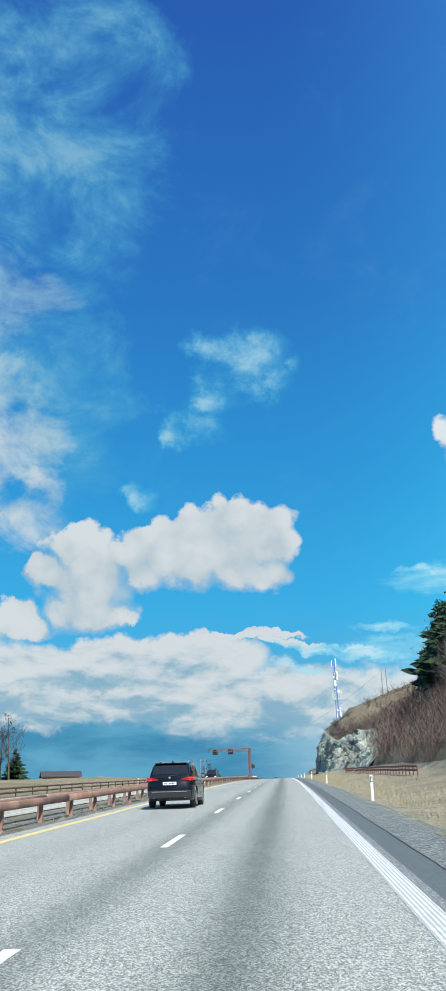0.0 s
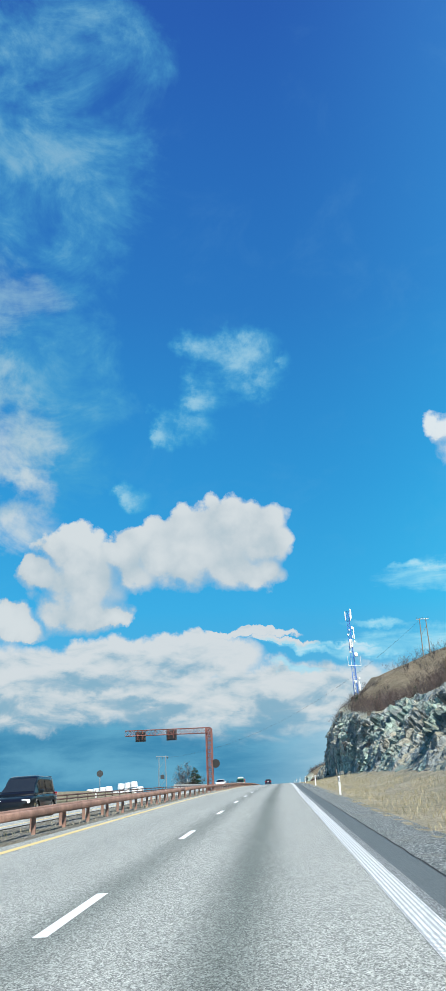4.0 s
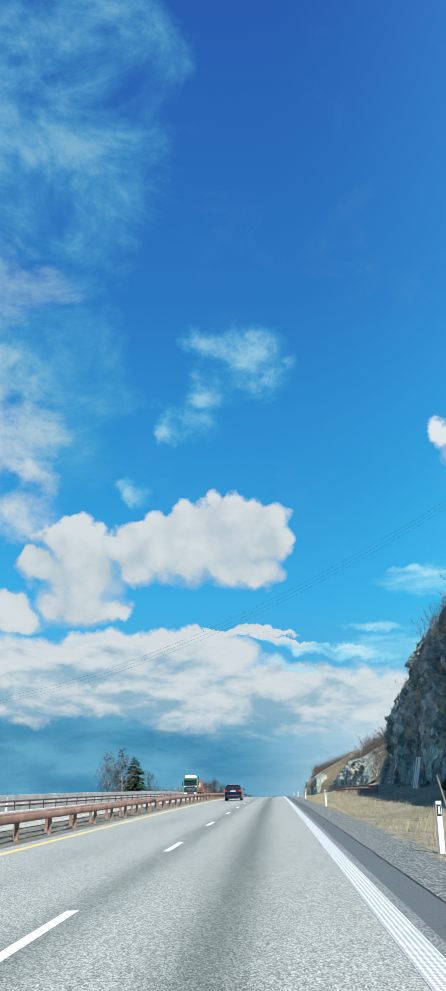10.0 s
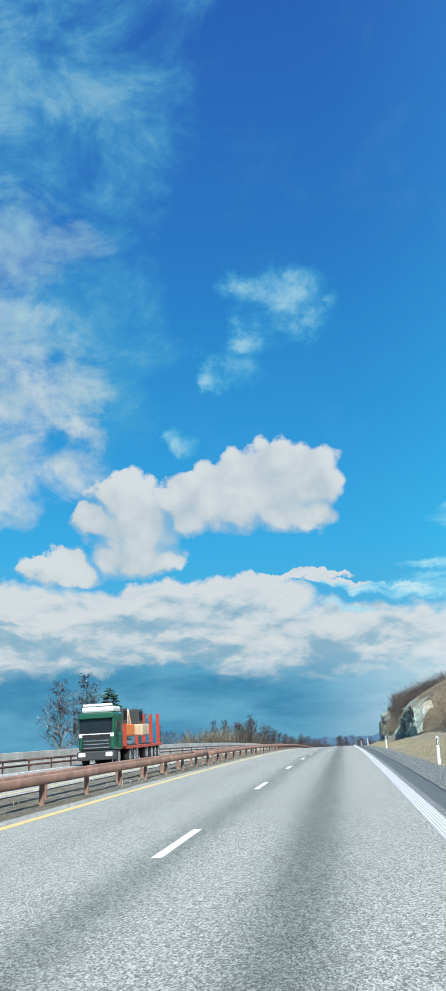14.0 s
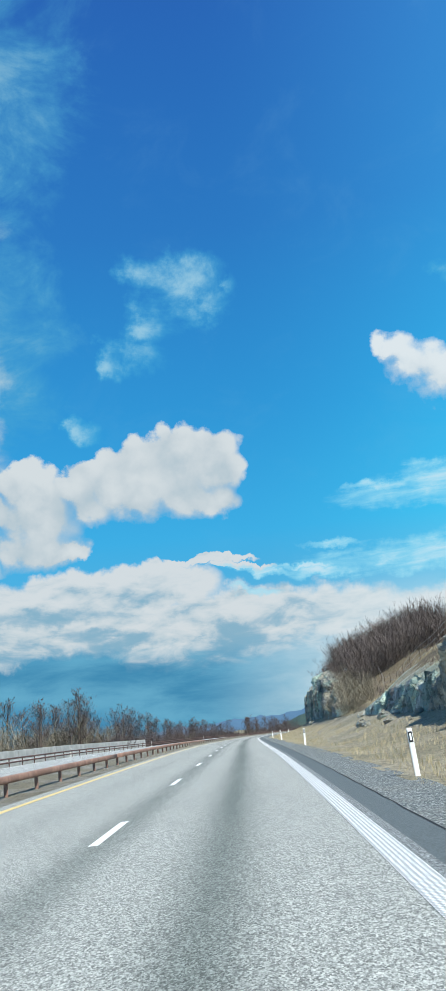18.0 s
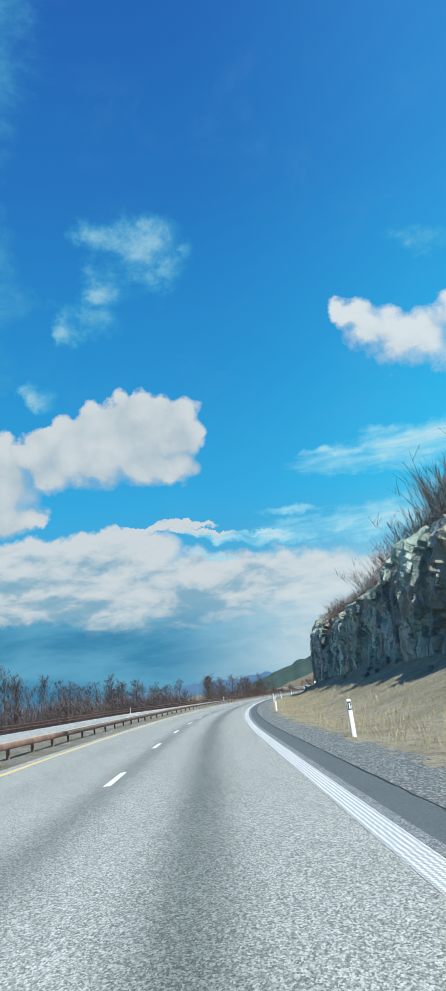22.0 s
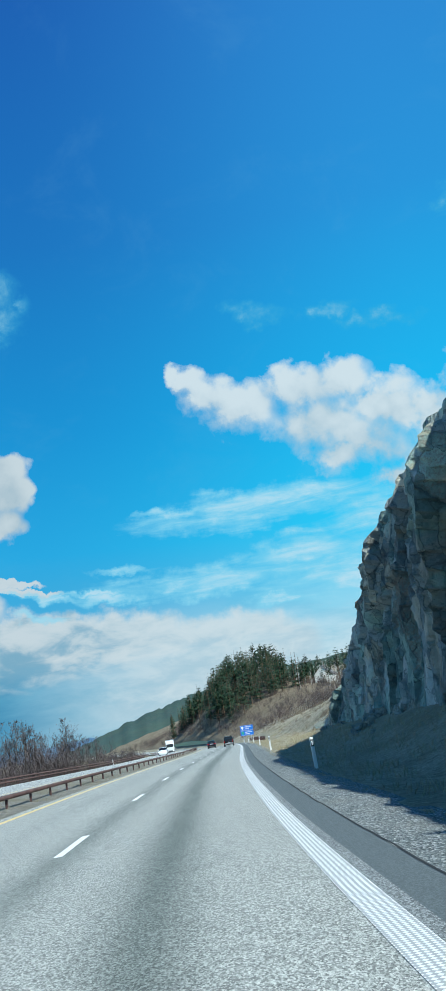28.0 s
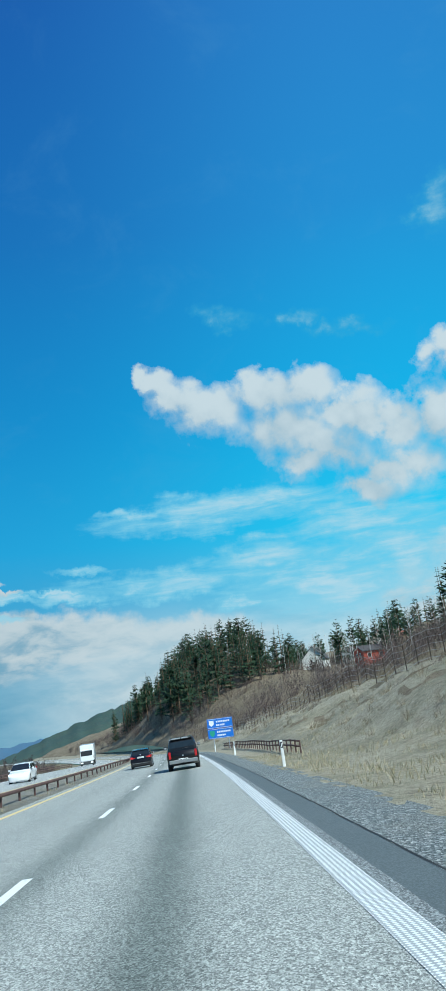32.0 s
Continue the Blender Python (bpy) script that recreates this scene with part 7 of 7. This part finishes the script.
def bare_tree(seed, h, spread=0.45, twigs=26, birch=False, weep=False, thick=1.0):
    """Trunk and limbs, and the fine twigs, as two soups."""
    rng = random.Random(seed)
    wood, fine = Soup(), Soup()
    lean = np.array((rng.uniform(-0.06, 0.06), rng.uniform(-0.06, 0.06), 1.0))
    top = [np.array((0, 0, -0.5))] + [lean * h * t + np.array((rng.uniform(-1, 1), rng.uniform(-1, 1), 0)) * 0.02 * h * t for t in (0.25, 0.5, 0.75, 1.0)]
    wood.stem(top, [h * 0.016, h * 0.013, h * 0.009, h * 0.005, 0.006], 6)
    for k in range(twigs):
        t = rng.uniform(0.22, 0.97)
        base = np.array([np.interp(t, (0, 0.25, 0.5, 0.75, 1.0), [p[j] for p in top]) for j in range(3)])
        base[2] = max(base[2], 0.3)
        ln = h * spread * min(0.62, 1.05 - t) * (0.7 + 0.6 * min(1, t / 0.4) - 0.3) * rng.uniform(0.6, 1.15) + 0.04 * h
        d = rand_dir(rng, rng.uniform(0.35, 0.8))
        mid, end = base + d * ln * 0.5, base + d * ln + np.array((0, 0, ln * 0.22))
        wood.stem([base, mid, end], [h * 0.0055 * (1.1 - t), h * 0.0035 * (1.1 - t), 0.004], 4)
        for _ in range(10):
            q = rng.uniform(0.2, 1.0)
            p = base + (end - base) * q
            e = rand_dir(rng, rng.uniform(-0.6, 0.2) if weep else rng.uniform(0.0, 0.9))
            l2 = ln * rng.uniform(0.2, 0.5)
            fine.stem([p, p + e * l2 * 0.5 + rand_dir(rng, 0) * l2 * 0.08, p + e * l2], [0.030 * thick, 0.022 * thick, 0.012 * thick], 2)
            for _ in range(3):
                r = p + e * l2 * rng.uniform(0.3, 1.0)
                w = rand_dir(rng, rng.uniform(-0.8, 0.1) if weep else rng.uniform(0.0, 0.9))
                fine.stem([r, r + w * l2 * 0.5], [0.020 * thick, 0.009 * thick], 2)
    return wood, fine


def spruce(seed, h, w=0.22, rows=24, open_=False):
    """Trunk and needled boughs, as two soups."""
    rng = random.Random(seed)
    wood, leaf = Soup(), Soup()
    wood.stem([(0, 0, -0.6), (0, 0, h * 0.5), (0, 0, h)], [h * 0.016, h * 0.010, 0.01], 6)
    start = 0.28 if open_ else 0.06
    for k in range(rows):
        t = start + (1 - start) * (k + rng.random()) / rows
        z = h * t
        prof = (1 - t) if not open_ else math.sin(math.pi * min(1, (t - start) / (1 - start) * 0.85 + 0.12))
        reach = h * w * (0.12 + prof) * rng.uniform(0.75, 1.15)
        for j in range(rng.randint(5, 8)):
            a = rng.uniform(0, 2 * math.pi)
            d = np.array((math.cos(a), math.sin(a), 0.0))
            side = np.array((-math.sin(a), math.cos(a), 0.0))
            r = reach * rng.uniform(0.6, 1.1)
            o = np.array((0, 0, z))
            drop = rng.uniform(-0.38, 0.10) if not open_ else rng.uniform(-0.40, 0.70)
            for q0, q1, wd in ((0.05, 0.55, 0.17), (0.35, 0.8, 0.15), (0.6, 1.05, 0.10)):
                p0, p1 = o + d * r * q0 + np.array((0, 0, drop * r * q0)), o + d * r * q1 + np.array((0, 0, drop * r * q1))
                wv = side * r * wd * rng.uniform(0.8, 1.4)
                sag = np.array((0, 0, -r * rng.uniform(0.05, 0.16)))
                m = (p0 + p1) / 2
                leaf.add([p0, m + wv + sag, p1, m - wv + sag, m + np.array((0, 0, r * 0.05))], [(0, 1, 4), (1, 2, 4), (2, 3, 4), (3, 0, 4)])
    return wood, leaf


def tree_thing(name, wood, crown, m, label, category, group=""):
    g = thing(name, m, label, category, group)
    for nm, me in (("trunk", wood), ("crown", crown)):
        o = new(nm, me)
        o.parent = g
    return g


def left_place(s, u):
    return at(s, u, float(left_height(np.array(float(s)), np.array(-u - 18.6))))


def right_place(s, u, sink=0.1):
    ru, _ = rim(np.array(float(s)))
    h = float(hill_height(np.array(float(s)), np.array(float(u)))) if u > float(ru) + 0.3 else float(verge_height(np.array(float(s)), np.array(float(u))))
    return at(s, u, h - sink)


def build_trees():
    rng = random.Random(17)
    kinds = []
    for i in range(5):
        w, f = bare_tree(100 + i, 10.0, 0.50, 30)
        kinds.append((w.mesh("trunk", M["dark_bark"]), f.mesh("crown", M["twig_dark"])))
    birches = []
    for i in range(3):
        w, f = bare_tree(140 + i, 10.0, 0.46, 56, True, True, 1.5)
        birches.append((w.mesh("trunk", M["birch"]), f.mesh("crown", M["twig_dark"])))
    firs = []
    for i in range(4):
        w, f = spruce(200 + i, 10.0, 0.46, 46)
        firs.append((w.mesh("trunk", M["bark"]), f.mesh("crown", M["needle"])))

    def put(kind, p, h, name, label, group):
        m = pose(*p, 0, 0, rng.uniform(0, 360)) @ Matrix.Scale(h / 10.0 * rng.uniform(0.92, 1.08), 4)
        tree_thing(name, *kind, m, label, "tree", group)

    # left: trees near the start, the lone group, the rows behind the far rail
    for s, u, h in ((128, -40, 9.5), (133, -43, 8), (140, -47, 7), (121, -44, 9)):
        put(rng.choice(kinds), left_place(s, u), h, "bare_tree", "leafless grey-brown tree at the edge of the field", "bare trees beside the road")
    put(firs[0], left_place(132, -40.5), 4.6, "spruce", "green spruce among bare trees at the field's edge", "spruces")
    for s, u, h in ((505, -49, 17), (511, -46, 18), (520, -50, 14)):
        put(birches[int(s) % 3], left_place(s, u), h, "birch", "leafless white-stemmed birch with drooping twigs", "birches")
    put(firs[1], left_place(516, -43.5), 15.5, "spruce", "dense dark green spruce beside the birches", "spruces")
    put(kinds[2], left_place(530, -41), 12, "bare_tree", "leafless tree behind the spruce", "bare trees beside the road")
    for s, u, h in ((378, -46, 5.5), (590, -50, 13), (585, -46, 11), (596, -44, 9)):
        put(rng.choice(kinds), left_place(s, u), h, "bare_tree", "leafless grey-brown tree on the slope below the road", "bare trees beside the road")
    s = 560.0
    while s < 1010:
        tall = (6.5, 9.5) if s < 668 else (5.6, 7.6) if s < 772 else None if s < 789 else (5.6, 8.6) if s < 893 else (2.6, 4.2)
        if tall:
            put(rng.choice(kinds), left_place(s, -rng.uniform(23, 32)), rng.uniform(*tall), "bare_tree", "leafless grey-brown tree on the slope below the road", "bare trees beside the road")
        s += rng.uniform(1.6, 3.4)
    for s in range(1014, 1260, 5):
        put(rng.choice(kinds), left_place(s, -rng.uniform(30, 60)), rng.uniform(4, 6.5), "bare_tree", "mixed trees below the road far ahead", "bare trees beside the road")
    # right: big spruces above the brush at the start, saplings on the rims
    for s, u, h in ((118, 24, 11), (124, 25.5, 13), (130, 27, 14), (136, 26, 13), (144, 28, 12), (122, 30, 14), (150, 30, 13), (113, 27, 12)):
        put(rng.choice(firs), right_place(s, u), h, "spruce", "tall dark spruce on the brushy slope", "spruces")
    for s, u, h in ((112, 22, 9), (127, 23.5, 11), (104, 19.5, 7)):
        put(rng.choice(birches), right_place(s, u), h, "birch", "leafless birch among the spruces", "birches")
    for s, u, h in ((210, 24, 3.2), (262, 18, 1.8), (300, 18, 1.6), (312, 17.5, 1.5), (232, 20, 2.2), (322, 11.2, 1.6)):
        put(rng.choice(firs), right_place(s, u), h, "spruce", "small spruce on the ledge of the rock", "spruces")


def shrub_kind(seed, stems, spread, thick, twigs=6):
    """One bush, a metre tall."""
    rng = random.Random(seed)
    soup = Soup()
    for _ in range(stems):
        d = rand_dir(rng, rng.uniform(0.70, 0.98))
        l = rng.uniform(0.6, 1.05)
        b = np.array((rng.uniform(-1, 1), rng.uniform(-1, 1), 0)) * spread
        m, e = b + d * l * 0.5, b + d * l + np.array((0, 0, 0.1 * l))
        soup.stem([b - np.array((0, 0, 0.15)), m, e], [0.010 * thick, 0.007 * thick, 0.003 * thick], 2 if thick > 1.5 else 3)
        for _ in range(twigs):
            q = b + d * l * rng.uniform(0.25, 0.95)
            w = rand_dir(rng, rng.uniform(0.3, 0.9))
            soup.stem([q, q + w * l * rng.uniform(0.15, 0.34)], [0.007 * thick, 0.003 * thick], 2)
    return soup.gathered()


def right_places(s, u):
    ru, _ = rim(s)
    return atv(s, u, np.where(u > ru + 0.3, hill_height(s, u), verge_height(s, u)) - 0.1)


def left_places(s, u):
    return atv(s, u, left_height(s, -u - 18.6))


def scatter(soup, kinds, rng, places, tall):
    for p, h in zip(places, tall):
        v, f = kinds[int(rng.integers(len(kinds)))]
        a = rng.uniform(0, 6.28)
        r = np.array(((math.cos(a), -math.sin(a), 0), (math.sin(a), math.cos(a), 0), (0, 0, 1))) * h
        soup.add(v @ r.T + p, f)


def stuff(name, soup, mat, label, category):
    return tagged(new(name, soup.mesh(name, mat)), label, category, "", "stuff")


def build_brush():
    rng = np.random.default_rng(29)
    red, grey, pale, dark, rose = Soup(), Soup(), Soup(), Soup(), Soup()
    bush = [shrub_kind(i, 12, 0.20, 0.60, 12) for i in range(6)]
    tall = [shrub_kind(20 + i, 9, 0.13, 0.52, 13) for i in range(6)]
    clump = [shrub_kind(60 + i, 14, 0.30, 1.8, 2) for i in range(5)]
    tuft = Soup()
    willow = [shrub_kind(40 + i, 16, 0.14, 0.55, 16) for i in range(5)]

    def grow(soup, kinds, n, s0, s1, hs, near, deep, power=1.0):
        """n bushes between s0 and s1, from near to near + deep metres behind the rim of the rock."""
        s = rng.uniform(s0, s1, n)
        u = rim(s)[0] + near + deep * rng.random(n) ** power
        scatter(soup, kinds, rng, right_places(s, u), rng.uniform(hs[0], hs[1], n))

    # the slope at the start
    grow(rose, bush, 640, 36, 190, (1.6, 4.2), 0.5, 24)
    grow(grey, bush, 240, 36, 205, (1.4, 3.8), 0.5, 26)
    # the crest above the first rock face, and the thicket on the slope before the second cutting
    grow(red, bush, 420, 128, 275, (1.4, 3.8), 0.6, 34)
    grow(grey, bush, 160, 150, 262, (1.2, 3.8), 4, 34)
    grow(grey, tall, 420, 150, 340, (2.2, 4.2), 14, 60)
    # along the rims
    for s0, s1, n, top, deep in ((200, 366, 420, 2.4, 9), (366, 480, 260, 2.8, 16), (480, 575, 40, 1.6, 18), (575, 690, 240, 2.2, 9), (690, 845, 240, 1.1, 9)):
        grow(red, bush, n // 3, s0, s1, (0.6, top), 0.9, deep, 1.5)
        grow(grey, bush, n, s0, s1, (0.6, top), 0.9, deep, 1.5)
    # a thicket on the ridge between the cuttings
    grow(grey, tall, 240, 415, 478, (3.0, 5.2), 8, 24)
    grow(grey, tall, 420, 478, 580, (3.4, 6.0), 15, 20)
    grow(grey, tall, 620, 574, 668, (3.2, 5.6), 3.0, 16)
    grow(grey, tall, 240, 668, 730, (2.0, 3.4), 2.5, 18)
    s = rng.uniform(558, 582, 46)
    scatter(pale, willow, rng, right_places(s, 11.5 + 4 * rng.random(46)), rng.uniform(1.8, 3.8, 46))
    # the wide hillside ahead
    s = rng.uniform(880, 1330, 1900)
    u = np.where(s < 1010, 26 + 55 * rng.random(1900), 10 + 78 * rng.random(1900))
    clear = (s > 985) & (s < 1058) & (u > 42) & (u < 66)   # open ground before the hut
    s, u = s[~clear], u[~clear]
    half = rng.random(len(s)) < 0.5
    scatter(red, tall, rng, right_places(s[half], u[half]), rng.uniform(2.4, 5.5, half.sum()))
    scatter(grey, tall, rng, right_places(s[~half], u[~half]), rng.uniform(2.4, 6.0, (~half).sum()))
    # tussocks and fallen twigs on the bare slope before the hillside
    s = rng.uniform(800, 1010, 1500)
    u = 8.5 + 26 * rng.random(1500)
    ok = (table(ROCK, s) < 0.3) | (u > rim(s)[0] + 0.5)
    scatter(tuft, clump, rng, right_places(s[ok], u[ok]), rng.uniform(0.35, 0.8, ok.sum()))
    s = rng.uniform(850, 1000, 160)
    scatter(red, bush, rng, right_places(s, 12 + 20 * rng.random(160)), rng.uniform(0.5, 1.3, 160))
    # bushes behind the far rail
    s = rng.uniform(850, 1300, 760)
    scatter(dark, tall, rng, left_places(s, -25 - 130 * rng.random(760) ** 1.5), rng.uniform(2.6, 4.6, 760))
    s = np.concatenate([rng.uniform(600, 772, 520), rng.uniform(806, 893, 200)])
    scatter(dark, bush, rng, left_places(s, -21.5 - 14 * rng.random(720)), rng.uniform(2.4, 5.2, 720))
    s = rng.uniform(540, 640, 110)
    scatter(pale, willow, rng, left_places(s, -25 - 12 * rng.random(110)), rng.uniform(4.5, 8.0, 110))
    s = rng.uniform(470, 540, 26)
    scatter(pale, willow, rng, left_places(s, -30 - 14 * rng.random(26)), rng.uniform(3, 6.0, 26))
    s = rng.uniform(560, 930, 120)
    scatter(pale, bush, rng, left_places(s, -21.5 - 14 * rng.random(120)), rng.uniform(1.6, 4.0, 120))
    stuff("red_brush", red, M["twig_red"], "reddish-brown leafless birch brush covering the slope", "brush")
    stuff("grey_brush", grey, M["twig"], "dense grey-brown leafless thicket", "brush")
    stuff("rosy_brush", rose, M["twig_rose"], "pinkish-brown leafless birch brush on the roadside slope", "brush")
    stuff("tussocks", tuft, M["straw_dull"], "dull straw tussocks on the bare slope", "grass")
    stuff("dark_brush", dark, M["twig_dark"], "purplish-grey leafless bushes behind the far rail", "brush")
    stuff("pale_brush", pale, M["twig_pale"], "pale yellowish willow brush not yet in leaf", "brush")


def build_forest():
    """Woods on the hill ahead: trunks and crowns too many to count."""
    rng = random.Random(41)
    tops, pines, stems = Soup(), Soup(), Soup()
    protos = [spruce(300 + i, 10.0, 0.17, 15) for i in range(3)]
    open_ = [spruce(320 + i, 10.0, 0.17, 13, True) for i in range(3)]
    packed = []
    for w, l in protos + open_:
        packed.append((*w.gathered(), *l.gathered()))
    def plant(k, p, h, leafs):
        wv, wf, lv, lf = packed[k]
        a = rng.uniform(0, 6.28)
        r = np.array(((math.cos(a), -math.sin(a), 0), (math.sin(a), math.cos(a), 0), (0, 0, 1))) * (h / 10.0)
        stems.add(wv @ r.T + np.array(p), wf)
        leafs.add(lv @ r.T + np.array(p), lf)
    for _ in range(330):
        s, u = rng.uniform(1095, 1250), rng.uniform(16, 52)
        plant(rng.choice((0, 1, 2, 2, 3, 4)), right_place(s, u), rng.uniform(9, 17), pines)
    for _ in range(190):
        s = rng.uniform(1000, 1250)
        u = rng.uniform(62, 120) - (s - 1000) * 0.02
        plant(rng.randint(0, 5), right_place(s, u), rng.uniform(9, 15), tops)
    for _ in range(60):
        s = rng.uniform(840, 1000)
        plant(rng.randint(0, 2), right_place(s, rng.uniform(66, 100)), rng.uniform(8, 13), tops)
    stuff("pine_wood", pines, M["needle_far"], "dark green pine wood on the spur of the hill", "forest")
    stuff("spruce_wood", tops, M["needle"], "dark spruces along the crest of the hill", "forest")
    stuff("wood_trunks", stems, M["bark"], "brown trunks standing in the woods", "forest")
    pale = Soup()
    for _ in range(170):
        s = rng.uniform(930, 1240)
        u = rng.uniform(45, 110)
        p, h = np.array(right_place(s, u)), rng.uniform(7, 12)
        pale.stem([p, p + (rng.uniform(-.3, .3), 0, h * .5), p + (rng.uniform(-.5, .5), 0, h)], [0.09, 0.06, 0.02], 4)
        for _ in range(12):
            q = p + np.array((0, 0, h * rng.uniform(0.35, 0.95)))
            pale.stem([q, q + rand_dir(rng, rng.uniform(0.3, 0.8)) * h * rng.uniform(0.08, 0.2)], [0.03, 0.01], 3)
    stuff("birch_stems", pale, M["birch"], "thin pale birch stems standing before the dark wood", "forest")


def build_grass():
    rng = np.random.default_rng(7)
    for name, count, u0, u1, hh, s0, s1 in (("verge_grass", 130000, 3.15, 9.5, 0.19, -5, 900), ("median_grass", 10000, -9.9, -7.2, 0.12, -5, 900), ("slope_grass", 26000, 8.0, 26.0, 0.20, 800, 980), ("bank_grass", 26000, 11.0, 32.0, 0.24, 474, 580)):
        s = rng.uniform(s0, s1, count)
        k = rng.random(count)
        u = u0 + (u1 - u0) * (k ** 1.25 if u0 > 0 else k)
        keep = fbm(s * 0.35, u * 0.9, 81) > -0.12 if u0 > 0 else fbm(s * 0.6, u * 1.3, 83) > 0.10
        s, u = s[keep], u[keep]
        if u0 > 0:
            fu = table(FOOT_U, s)
            ru, _ = rim(s)
            h = np.where(u < fu + 0.3, verge_height(s, u), hill_height(s, np.maximum(u, ru)))
            ok = (u < fu + 0.2) | (table(ROCK, s) < 0.05) | (u > ru + 0.9)
            s, u, h = s[ok], u[ok], h[ok]
        else:
            h = -0.05 + other_height(s) * 0.3
        base = atv(s, u, h - 0.03)
        n = len(s)
        tall = hh * rng.uniform(0.5, 1.5, n) * np.clip(0.35 + (np.abs(u) - 3.4) * 0.6, 0.35, 1.0) if u0 > 0 else hh * rng.uniform(0.5, 1.4, n)
        a = rng.uniform(0, 2 * math.pi, n)
        side = np.stack([np.cos(a), np.sin(a), 0 * a], 1) * (0.010 * rng.uniform(0.6, 1.6, n))[:, None]
        bend = np.stack([np.cos(a * 3.7), np.sin(a * 3.7), 0 * a], 1) * (tall * rng.uniform(0.2, 0.8, n))[:, None]
        up = np.stack([0 * a, 0 * a, tall], 1)
        v = np.stack([base - side, base + side, base + up * 0.6 + bend * 0.35 + side * 0.7, base + up * 0.6 + bend * 0.35 - side * 0.7, base + up + bend], 1).reshape(-1, 3)
        i = np.arange(n)[:, None] * 5
        quads, tris = i + np.array([[0, 1, 2, 3]]), i + np.array([[3, 2, 4]])
        tagged(new(name, quick_mesh(name, v, [quads, tris], M["straw"])), "tufts of straw-coloured dead grass", "grass", "", "stuff")


build_trees()
build_brush()
build_forest()
build_grass()
